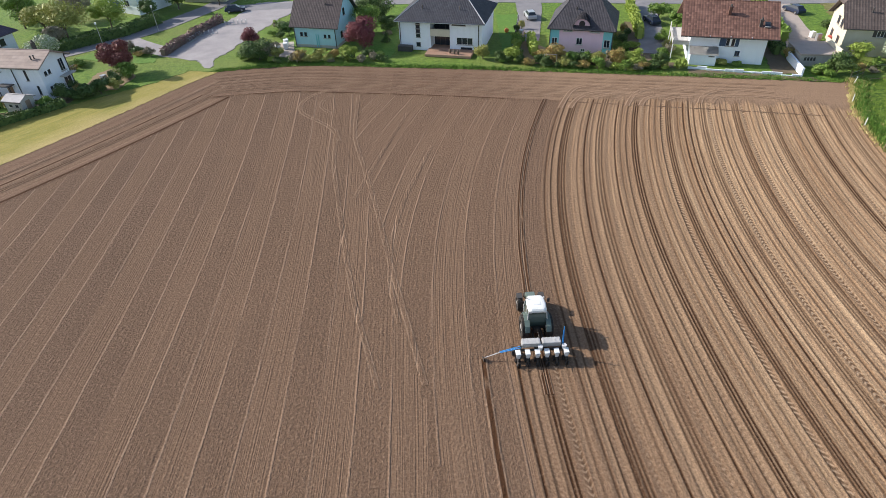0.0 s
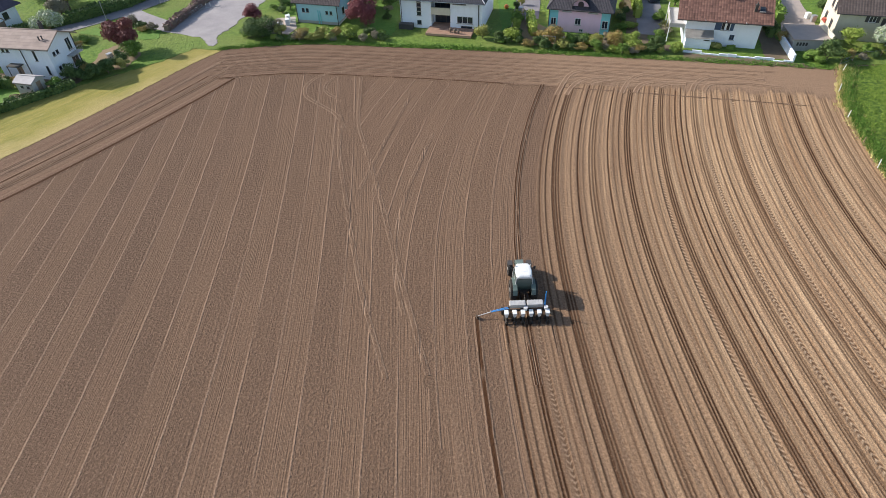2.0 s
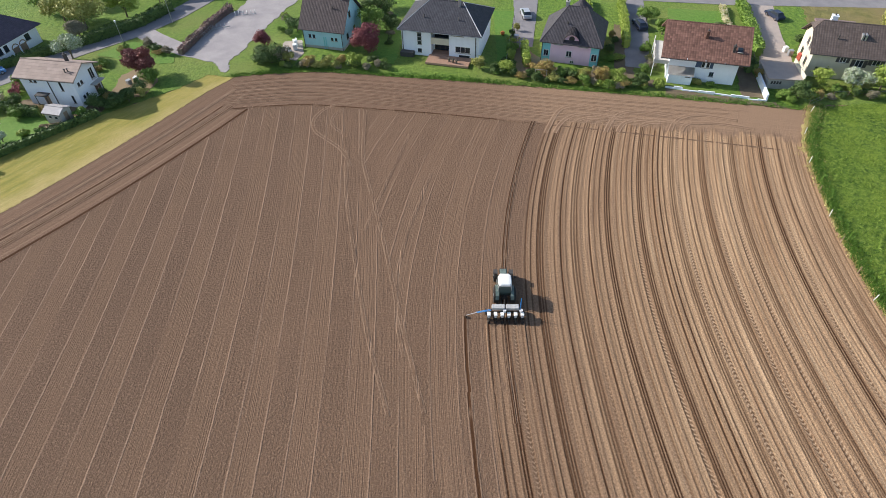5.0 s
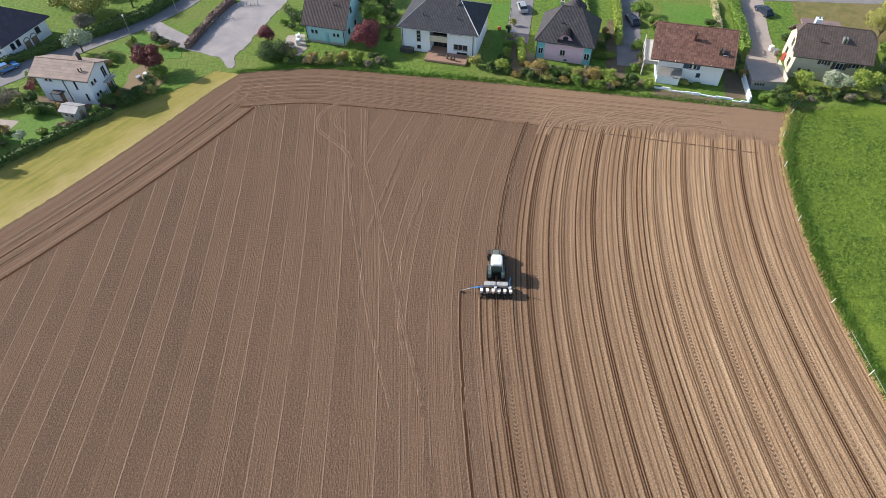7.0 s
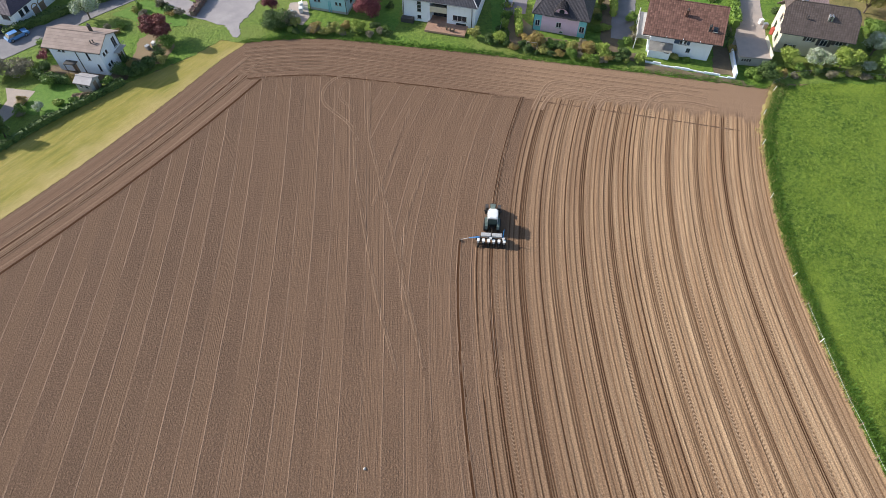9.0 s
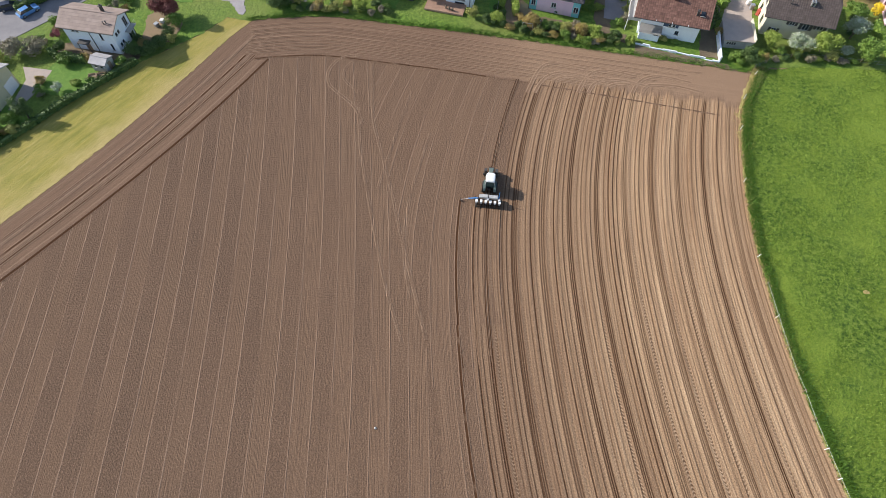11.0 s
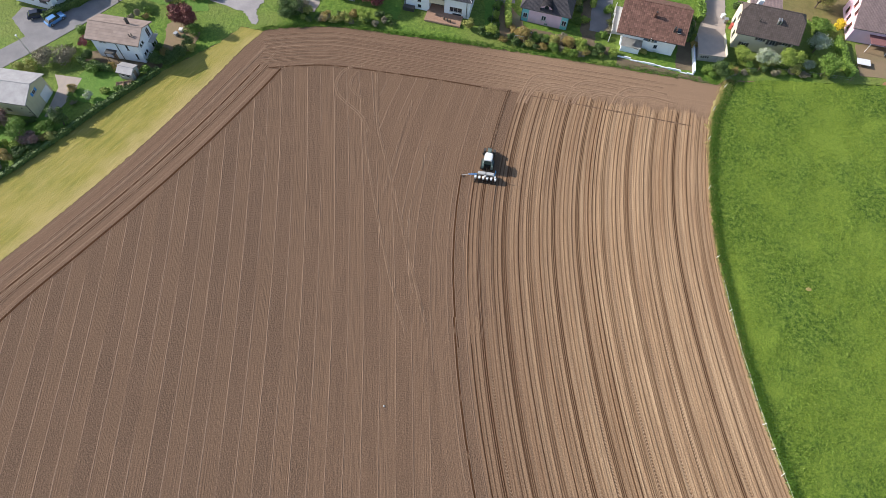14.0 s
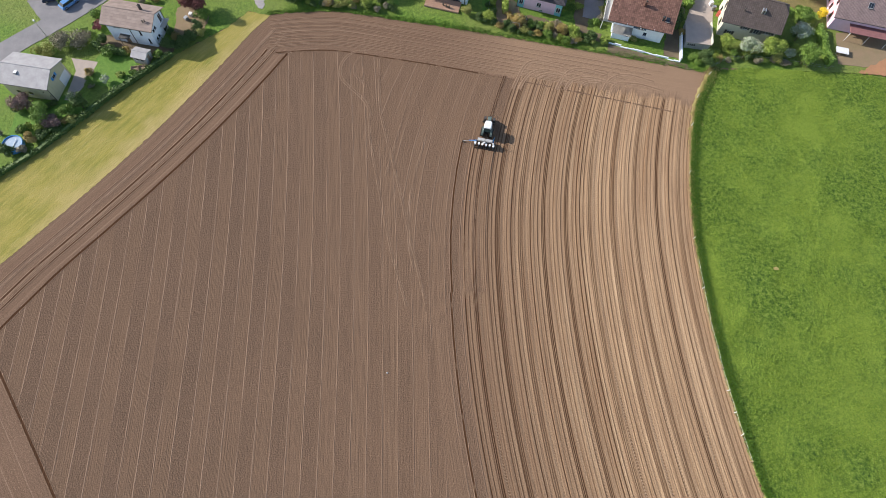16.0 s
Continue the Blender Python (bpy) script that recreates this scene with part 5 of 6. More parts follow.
def hedge(path, width, height, mat, label, n_per=70, seed=0, ragged_top=0.15):
    rng = np.random.RandomState(seed + 77)
    t = empty("hedge", pose(path[0][0], path[0][1], 0.06), label, "hedge")
    ox, oy = path[0]
    core = bmesh.new()
    out = []
    for (x0, y0), (x1, y1) in zip(path[:-1], path[1:]):
        L = math.hypot(x1 - x0, y1 - y0)
        ang = math.atan2(y1 - y0, x1 - x0)
        box(core, -0.1, L + 0.1, -width * 0.36, width * 0.36, -0.2, height * 0.88, m=pose(x0 - ox, y0 - oy, 0, 0, 0, math.degrees(ang)))
        n = int(L * n_per)
        u = rng.uniform(0, L, n)
        per = rng.uniform(0, 2 * height + width, n)
        w = np.where(per < height, -width / 2, np.where(per > height + width, width / 2, per - height - width / 2))
        z = np.where(per < height, per, np.where(per > height + width, per - height - width, height))
        z = z + rng.normal(0, ragged_top * 0.5, n) + ragged_top * np.sin(u * 0.9 + seed) * (z > height * 0.7)
        w = w + rng.normal(0, 0.1, n)
        p = np.stack([x0 - ox + u * math.cos(ang) - w * math.sin(ang), y0 - oy + u * math.sin(ang) + w * math.cos(ang), np.maximum(z, 0.03)], -1)
        a = rng.normal(0, 1, (n, 3))
        a /= np.linalg.norm(a, axis=1)[:, None]
        b = np.cross(a, rng.normal(0, 1, (n, 3)))
        b /= np.linalg.norm(b, axis=1)[:, None]
        s = rng.uniform(0.09, 0.2, n)[:, None]
        out.append(np.stack([p - a * s, p - b * s, p + a * s, p + b * s], 1).reshape(-1, 3))
    part("core", core, mat, t)
    leaf_mesh("foliage", np.concatenate(out), mat, t)
    return t


tree(-53.6, 99.4, 6.0, 3.0, "leaf_red", "copper-red leaved tree beside the bare yard", 0.25, 1500, seed=1)
tree(-33.6, 108.6, 4.2, 1.9, "leaf_crimson", "crimson leaved small tree beside the car park", 0.35, 800, seed=2)
tree(-13.6, 106.8, 5.6, 2.7, "leaf_crimson", "crimson leaved tree beside the teal house", 0.15, 1500, seed=3)
tree(-69.8, 106.6, 4.8, 2.5, "leaf_white", "white blossoming tree beside the lane", 0.3, 800, seed=4)
tree(-31.4, 103.6, 3.6, 2.6, "leaf_dark", "dark spreading evergreen bush at the field corner", 0.12, 1500, "bush", seed=5)
tree(-29.2, 104.3, 3.0, 1.6, "leaf_grey", "grey twiggy bush at the field corner", 0.12, 600, "bush", seed=6)
tree(-33.6, 104.2, 1.6, 1.7, "leaf_green", "low fresh green bush at the field corner", 0.1, 500, "bush", seed=7)
tree(-51.6, 97.4, 3.0, 1.6, "leaf_green", "fresh green bush under the copper tree", 0.1, 650, "bush", seed=8)
tree(-52.6, 94.2, 2.4, 1.3, "leaf_dark", "clipped dark bush beside the yard", 0.1, 500, "bush", seed=9)
for i, (x, y, h, r, m, w) in enumerate((
        (-28.1, 103.6, 2.3, 1.1, "leaf_olive", "olive-green"), (-24.0, 102.0, 2.0, 1.3, "leaf_bronze", "yellow-bronze"), (-20.6, 102.1, 2.1, 1.3, "leaf_olive", "pale olive"),
        (-15.6, 101.9, 2.6, 1.7, "leaf_bright", "yellow-green"), (-18.3, 103.0, 1.4, 1.2, "leaf_bronze", "bronze"), (6.9, 100.3, 2.6, 1.3, "leaf_olive", "pale olive"),
        (11.7, 98.6, 2.6, 1.3, "leaf_bright", "clipped yellow-green"), (13.0, 103.0, 2.4, 0.9, "leaf_bright", "clipped yellow-green"), (13.2, 105.6, 2.4, 0.9, "leaf_green", "clipped green"),
        (18.6, 97.2, 3.0, 1.8, "leaf_bronze", "bronze"), (22.2, 96.0, 1.9, 1.4, "leaf_dark", "dark green"), (25.2, 95.6, 2.1, 1.4, "leaf_olive", "olive-green"),
        (28.0, 95.0, 2.8, 1.5, "leaf_bronze", "bronze-brown"), (31.2, 94.4, 2.8, 1.9, "leaf_bright", "yellow-green"), (34.6, 93.4, 2.4, 1.2, "leaf_dark", "dark green"),
        (37.6, 93.2, 1.5, 0.9, "leaf_bright", "yellow-green"), (10.0, 98.2, 1.0, 0.8, "leaf_green", "low green"), (16.0, 97.0, 1.5, 0.9, "leaf_dark", "dark green"),
        (44.2, 93.6, 0.9, 0.8, "leaf_olive", "low olive"), (46.4, 92.9, 0.8, 0.7, "leaf_green", "low green"), (-12.5, 103.2, 1.3, 1.0, "leaf_dark", "dark low"), (-10.5, 102.5, 1.1, 0.9, "leaf_green", "low green"))):
    shrub(x, y, h, r, m, w + " garden shrub along the field edge", 520, i)
tree(59.2, 88.0, 3.2, 1.8, "leaf_dark", "dark green bush at the meadow corner", 0.1, 900, "bush", seed=21)
tree(57.4, 88.2, 1.5, 1.8, "leaf_green", "low fresh green bush at the meadow corner", 0.08, 600, "bush", seed=22)
tree(64.6, 92.0, 3.2, 2.0, "leaf_bright", "yellow-green young fruit tree", 0.3, 800, seed=23, sparse=True)
tree(69.4, 90.6, 4.0, 2.3, "leaf_white", "white blossoming fruit tree", 0.3, 900, seed=24, sparse=True)
tree(74.4, 90.8, 4.2, 2.6, "leaf_bright", "fresh green fruit tree", 0.3, 1000, seed=25, sparse=True)
tree(81.6, 94.4, 4.4, 2.3, "leaf_white", "grey-white blossoming fruit tree", 0.3, 800, seed=26, sparse=True)
tree(82.6, 88.6, 4.4, 2.6, "leaf_green", "fresh green garden tree", 0.2, 1000, seed=27, sparse=True)
tree(79.0, 90.0, 2.2, 1.4, "leaf_white", "white blossoming shrub beside the fence", 0.2, 400, "shrub", seed=28, sparse=True)
tree(89.0, 101.5, 3.0, 1.1, "leaf_gold", "bright yellow flowering shrub", 0.1, 500, "shrub", seed=29)
for i, (x, y, h, r, m, w) in enumerate(((-79.5, 70.2, 4.2, 2.2, "leaf_green", "green"), (-77.2, 69.2, 3.2, 1.8, "leaf_mauve", "mauve-brown"), (-83.6, 72.4, 4.2, 2.2, "leaf_mauve", "mauve blossoming"),
        (-74.9, 71.4, 2.4, 1.6, "leaf_green", "fresh green"), (-72.6, 73.0, 5.0, 1.5, "leaf_dark", "tall dark conifer-like"), (-73.9, 69.8, 1.8, 1.2, "leaf_olive", "olive"), (-80.6, 65.0, 2.2, 1.2, "leaf_bronze", "bronze"),
        (-78.8, 65.9, 1.8, 1.6, "leaf_dark", "dark green"), (-84.5, 62.0, 2.0, 1.6, "leaf_dark", "dark green"), (-76.6, 67.3, 1.4, 1.3, "leaf_dark", "low dark"), (-81.8, 62.4, 1.5, 1.0, "leaf_grey", "twiggy grey"))):
    tree(x, y, h, r, m, w + " bush behind the mown strip", 0.12, 800, "bush", seed=40 + i, group="bushes behind the strip")
tree(-69.2, 79.5, 1.8, 1.1, "leaf_white", "white blossoming shrub on the shaded lawn", 0.2, 260, "shrub", seed=60, sparse=True)
for i, (x, y, h, r, m, w) in enumerate(((-80.5, 88.6, 3.0, 2.6, "leaf_grey", "twiggy grey"), (-76.5, 89.6, 2.8, 2.4, "leaf_grey", "twiggy grey"), (-83.6, 86.8, 2.2, 2.0, "leaf_olive", "olive"), (-73.6, 93.5, 2.2, 1.0, "leaf_crimson", "crimson"),
        (-72.0, 90.0, 2.6, 1.2, "leaf_dark", "dark"), (-74.6, 96.4, 2.6, 1.6, "leaf_green", "fresh green"), (-70.0, 86.9, 2.0, 1.6, "leaf_green", "fresh green"), (-66.4, 87.2, 1.9, 1.0, "leaf_bronze", "bronze"),
        (-59.6, 86.4, 1.6, 1.2, "leaf_green", "green"), (-57.8, 88.8, 2.4, 1.7, "leaf_dark", "dark"), (-55.6, 89.4, 2.0, 1.8, "leaf_dark", "dark"), (-53.4, 91.0, 2.2, 1.7, "leaf_dark", "dark"), (-51.6, 92.6, 1.8, 1.3, "leaf_olive", "olive"), (-66.5, 81.0, 1.2, 1.0, "leaf_bright", "pale low"), (-63.6, 81.6, 1.2, 1.0, "leaf_green", "green low"))):
    shrub(x, y, h, r, m, w + " shrub round the white house", 560, 70 + i, "shrubs round the white house")
for i, (x, y, h, r, m, w) in enumerate(((-72.5, 119.5, 7.0, 4.2, "leaf_olive", "olive-green spring"), (-66.0, 124.5, 6.0, 3.6, "leaf_bright", "yellow-green spring"), (-78.5, 123.0, 6.5, 3.6, "leaf_olive", "olive-green spring"), (-71.5, 114.5, 4.2, 2.2, "leaf_grey", "bare twiggy"),
        (-85.0, 127.0, 6.5, 3.5, "leaf_green", "fresh green"), (-61.0, 130.5, 4.2, 2.2, "leaf_dark", "dark evergreen"), (-90.0, 134.0, 7.0, 4.0, "leaf_green", "fresh green"), (-76.0, 131.0, 5.5, 3.0, "leaf_grey", "bare twiggy"), (-57.0, 137.5, 4.5, 2.2, "leaf_dark", "dark evergreen"),
        (-48.5, 139.0, 4.0, 2.4, "leaf_dark", "dark evergreen"), (-13.0, 114.0, 6.0, 3.0, "leaf_green", "fresh green"), (-12.5, 120.0, 6.5, 3.4, "leaf_dark", "dark evergreen"), (-9.8, 116.0, 3.2, 2.0, "leaf_dark", "dark evergreen"), (-14.0, 126.0, 6.0, 3.0, "leaf_green", "fresh green"), (-28.8, 116.5, 2.6, 2.2, "leaf_dark", "dark evergreen"),
        (41.5, 118.0, 3.0, 2.0, "leaf_green", "fresh green"), (43.2, 112.4, 3.2, 1.8, "leaf_green", "fresh green"), (54.8, 113.5, 1.8, 1.0, "leaf_dark", "clipped dark"), (86.0, 108.0, 6.0, 3.2, "leaf_olive", "olive-green spring"), (84.0, 100.5, 3.4, 2.2, "leaf_green", "fresh green"), (92.0, 115.0, 6.0, 3.4, "leaf_olive", "olive-green spring"), (67.4, 106.4, 2.2, 1.3, "leaf_dark", "dark green"))):
    tree(x, y, h, r, m, w + " tree among the gardens", 0.28, 1000, seed=90 + i, group="garden trees")

lines = (((-30, 102.2), (-9, 100.6), 13), ((14.5, 96.2), (37.5, 92.0), 20), ((60, 88.2), (84, 88.0), 12), ((8.5, 99.2), (13, 97.4), 5), ((-86, 66.5), (-75, 69.8), 11), ((-86, 71.5), (-78, 72.8), 7), ((-58, 93), (-54, 90), 4), ((12.4, 99), (14.6, 116), 7), ((16.5, 100), (19, 98.6), 4), ((20, 97.6), (33, 94.4), 10), ((31.5, 101), (33.2, 112), 6), ((36.6, 96), (38.6, 108), 5), ((55, 96), (57.6, 108), 6),
         ((62, 90.6), (78, 88.6), 9), ((80, 92), (86, 104), 8), ((-9.5, 108), (-11, 124), 6), ((-62, 110), (-56, 104), 7), ((-70, 98), (-62, 104), 7), ((-76, 92), (-72, 98), 5), ((-74, 82), (-72, 78), 4), ((-58, 112), (-51, 106), 5), ((-29, 112), (-32, 124), 6))
kinds = (("leaf_green", "fresh green"), ("leaf_olive", "olive-green"), ("leaf_dark", "dark green"), ("leaf_bright", "yellow-green"), ("leaf_grey", "twiggy grey"), ("leaf_bronze", "bronze"))
rng_g = random.Random(12)
for (x0, y0), (x1, y1), count in lines:
    for i in range(count):
        k = (i + rng_g.random()) / count
        m, w = kinds[rng_g.choice((0, 0, 1, 2, 2, 3, 4, 5))]
        shrub(x0 + (x1 - x0) * k + rng_g.gauss(0, 0.5), y0 + (y1 - y0) * k + rng_g.gauss(0, 0.5), rng_g.uniform(0.7, 2.0), rng_g.uniform(0.6, 1.3), m, w + " shrub along a garden boundary", 240, 200 + i, "boundary shrubs")

hedge([(-56.9, 86.9), (-67.3, 76.3), (-72.0, 70.6)], 0.9, 1.1, "leaf_dark", "long dark clipped hedge beside the mown strip", 90, 1)
hedge([(-72.0, 70.6), (-79.0, 62.6), (-85.5, 56.6), (-95, 46)], 0.8, 0.8, "leaf_dark", "low ragged hedge beside the mown strip", 70, 2, 0.3)
hedge([(-69.2, 112.6), (-61.5, 120.2), (-57.5, 127.5)], 1.6, 2.0, "leaf_dark", "tall dark hedge along the lane", 110, 3)
hedge([(-84, 100.6), (-77.4, 106.6), (-69.2, 112.6)], 1.2, 1.6, "leaf_dark", "dark hedge along the lane", 90, 13)
hedge([(-49.4, 107.4), (-48.0, 114.4), (-46.2, 122.3), (-44.6, 127)], 1.1, 1.3, "leaf_mauve", "low russet hedge beside the car park", 100, 4)
hedge([(-73.6, 88.9), (-71.6, 87.4), (-66.4, 86.6)], 0.7, 1.8, "leaf_dark", "dark hedge in front of the white house", 90, 5)
hedge([(35.0, 107.0), (36.6, 116), (38.2, 127)], 1.1, 1.9, "leaf_bright", "tall yellow-green clipped hedge", 110, 6)
hedge([(58.4, 103.2), (60.4, 112), (63.0, 126)], 1.5, 1.8, "leaf_green", "tall green clipped hedge beside the driveway", 110, 7)
hedge([(15.6, 100.5), (15.8, 107.5)], 1.1, 1.8, "leaf_bright", "yellow-green clipped hedge beside the garden bed", 110, 8)
hedge([(30.5, 118), (31.4, 128)], 0.8, 1.5, "leaf_bright", "yellow-green clipped hedge behind the pink house", 90, 9)
hedge([(87.8, 98), (87.2, 91.5), (87.6, 87.4)], 1.2, 1.8, "leaf_green", "green hedge beside the bare yard", 100, 10)
hedge([(54.4, 97), (56.2, 104)], 1.0, 1.6, "leaf_dark", "dark hedge beside the red-roofed house", 100, 11)
hedge([(56.2, 112), (58.8, 124)], 1.0, 0.8, "flower", "flower bed with white and yellow blossom", 90, 12)


def blades(name, points, h, mat, label, seed=0, spread=0.25, n=7):
    """Grass tufts, each a bunch of narrow blades."""
    rng = np.random.RandomState(seed)
    p = np.repeat(np.array(points, float), n, 0)
    p[:, :2] += rng.normal(0, spread, (len(p), 2))
    a = rng.uniform(0, 6.28, len(p))
    hh = h * rng.uniform(0.5, 1.2, len(p))
    w = 0.03 + 0.03 * rng.rand(len(p))
    dx, dy = np.cos(a), np.sin(a)
    lean = rng.normal(0, 0.35, (len(p), 2)) * hh[:, None]
    q = np.stack([np.stack([p[:, 0] - dx * w, p[:, 1] - dy * w, p[:, 2]], -1), np.stack([p[:, 0] + dx * w, p[:, 1] + dy * w, p[:, 2]], -1),
                  np.stack([p[:, 0] + lean[:, 0] + dx * w * 0.4, p[:, 1] + lean[:, 1] + dy * w * 0.4, p[:, 2] + hh], -1), np.stack([p[:, 0] + lean[:, 0] - dx * w * 0.4, p[:, 1] + lean[:, 1] - dy * w * 0.4, p[:, 2] + hh], -1)], 1)
    tagged(leaf_mesh(name, q.reshape(-1, 3), mat), label, "grass", kind="stuff")


rng_t = random.Random(4)
edge_pts = []
for i in range(3200):
    y = rng_t.uniform(-10, 86)
    edge_pts.append((RIGHT + 0.9 + float(bend(y)) + max(0, y - 76) * 0.22 + abs(rng_t.gauss(0.3, 0.5)), y, 0.05))
blades("edge_grass", edge_pts, 0.4, "darktuft", "taller green grass along the meadow edge", 1)
dry_pts = []
for i in range(700):
    y = 86 - 60 * rng_t.random() ** 2.2
    dry_pts.append((RIGHT + 0.95 + float(bend(y)) + max(0, y - 76) * 0.22 + rng_t.gauss(0.0, 0.2 + 0.35 * (y > 66)), y, 0.02))
blades("dry_grass", dry_pts, 0.35, "drytuft", "dry straw-coloured grass along the field edge", 2)
meadow_pts = []
while len(meadow_pts) < 7000:
    x, y = rng_t.uniform(50, 105), rng_t.uniform(-5, 86)
    if x > RIGHT + 1.5 + float(bend(y)) + max(0, y - 76) * 0.22 and noise.noise((x * 0.22, y * 0.22, 0)) > -0.12 + rng_t.gauss(0, 0.12):
        meadow_pts.append((x, y, 0.055))
blades("meadow_tufts", meadow_pts, 0.26, "tuft", "uneven tufts of lush meadow grass", 3, 0.4, 5)
far_pts = []
for i in range(1500):
    x = rng_t.uniform(-38, 60)
    far_pts.append((x, float(far_edge(x)) + abs(rng_t.gauss(0.1, 0.6)), 0.06))
blades("verge_grass", far_pts, 0.2, "darktuft", "green grass verge along the far field edge", 5)


# ---- small things of the gardens ----
def fence_post_row(path, step, h, mat, label, name="fence", rails=0):
    t = empty(name, pose(path[0][0], path[0][1], 0.06), label, "fence")
    ox, oy = path[0]
    post = bmesh.new()
    rod(post, (0, 0, -0.3), (0, 0, h), 0.05, 0.045, 6)
    first = part("post", post, mat, t)
    first.matrix_basis = pose(0, 0, 0)
    for (x0, y0), (x1, y1) in zip(path[:-1], path[1:]):
        L = math.hypot(x1 - x0, y1 - y0)
        for i in range(1, int(L / step) + 1):
            p = new("post", first.data)
            p.parent = t
            k = i * step / L
            p.matrix_basis = pose(x0 + (x1 - x0) * k - ox, y0 + (y1 - y0) * k - oy, 0, random.uniform(-5, 5), random.uniform(-5, 5))
        for r in range(rails):
            z = h * (r + 0.6) / rails
            part("wire", one(rod, (x0 - ox, y0 - oy, z), (x1 - ox, y1 - oy, z), 0.012, n=4), "steel", t)


fence_post_row([(60.2, 85.9), (64.9, 88.6), (70.5, 89.0), (77.9, 88.0), (88, 86.4)], 3.2, 1.2, "wood", "weathered post and wire fence along the meadow", "wire_fence", 2)
fence_post_row([(11.3, 97.9), (13.0, 108), (15.3, 121)], 2.4, 1.3, "dark", "dark post and wire garden fence", "wire_fence", 3)


def meadow_fence():
    """Pale posts in the verge, some leaning, with one pale tape from post to post."""
    t = empty("pasture_fence", pose(50.2, 0, 0.06), "pale wooden pasture fence posts with white tape", "fence")
    rng = random.Random(8)
    tops = []
    for y in (4.0, 8.1, 12.0, 15.8, 19.6, 23.5, 26.7, 30.2, 34.7, 40.1, 45.0, 49.2, 54.5, 59.4, 64.4, 71.0, 78.2, 84.4):
        x = RIGHT + 0.35 + float(bend(y)) + max(0, y - 76) * 0.22 - 50.2 + rng.uniform(-0.1, 0.1)
        lean = (rng.gauss(0, 0.10), rng.gauss(0, 0.10))
        part("post", one(rod, (x, y, -0.3), (x + lean[0], y + lean[1], 1.15), 0.065, 0.055, 6), "frame" if rng.random() < 0.6 else "wood", t)
        tops.append((x + lean[0] * 0.8, y + lean[1] * 0.8, 0.92))
    for a, b in zip(tops[:-1], tops[1:]):
        if a[1] < 36:
            part("tape", one(rod, a, b, 0.014, n=4), "hopper", t)


meadow_fence()

stone = bmesh.new()
bmesh.ops.create_icosphere(stone, subdivisions=2, radius=0.17)
for v in stone.verts:
    v.co *= 1 + 0.35 * noise.noise(v.co * 7)
tagged(part("stone", stone, "concrete", m=pose(-8.6, 18.8, 0.06)), "pale stone lying on the tilled soil", "stone")
ball = bmesh.new()
bmesh.ops.create_uvsphere(ball, u_segments=16, v_segments=10, radius=0.42)
tagged(part("ball", ball, "orange", m=pose(12.2, 113.2, 0.5)), "orange ball on the mown lawn", "ball")


def pool():
    t = empty("paddling_pool", pose(-83.9, 63.6, 0.08), "round blue above-ground pool with faded cover", "pool")
    b = bmesh.new()
    bmesh.ops.create_cone(b, cap_ends=False, segments=14, radius1=1.95, radius2=1.95, depth=0.95, matrix=pose(0, 0, 0.47))
    bmesh.ops.solidify(b, geom=b.faces[:], thickness=0.08)
    part("pool_wall", b, "poolblue", t)
    b = bmesh.new()
    bmesh.ops.create_cone(b, cap_ends=True, segments=14, radius1=1.85, radius2=1.85, depth=0.06, matrix=pose(0, 0, 0.8))
    part("cover", b, "poolcover", t)
    b = bmesh.new()
    for i in range(14):
        a0, a1 = 6.2832 * i / 14, 6.2832 * (i + 1) / 14
        rod(b, (1.95 * math.cos(a0), 1.95 * math.sin(a0), 0.97), (1.95 * math.cos(a1), 1.95 * math.sin(a1), 0.97), 0.08, n=6)
    part("rim", b, "poolblue", t)
    b = bmesh.new()
    for y in (-0.2, 0.2):
        rod(b, (0.3, y - 0.6, 0.85), (0.5, y + 0.9, 1.0), 0.05)
    part("ladder", b, "frame", t)


def goal():
    t = empty("climbing_frame", pose(17.6, 96.3, 0.06, 0, 0, -12), "light metal garden frame beside the shrubs", "frame")
    for x in (-1.0, 1.0):
        part("post", one(rod, (x, 0, 0), (x, 0, 1.7), 0.04), "steel", t)
    part("crossbar", one(rod, (-1.0, 0, 1.7), (1.0, 0, 1.7), 0.04), "steel", t)
    for x in (-1.0, 1.0):
        part("brace", one(rod, (x, 0, 1.7), (x, 0.9, 0), 0.03), "steel", t)


def lamp_post(x, y):
    t = empty("street_lamp", pose(x, y, 0.1), "slim grey street lamp beside the lane", "street lamp", "street lamps")
    part("pole", one(rod, (0, 0, -0.2), (0, 0, 4.6), 0.07, 0.045), "steel", t)
    part("lantern", one(rod, (0, 0, 4.6), (0, 0, 4.95), 0.14, 0.2), "frame", t)


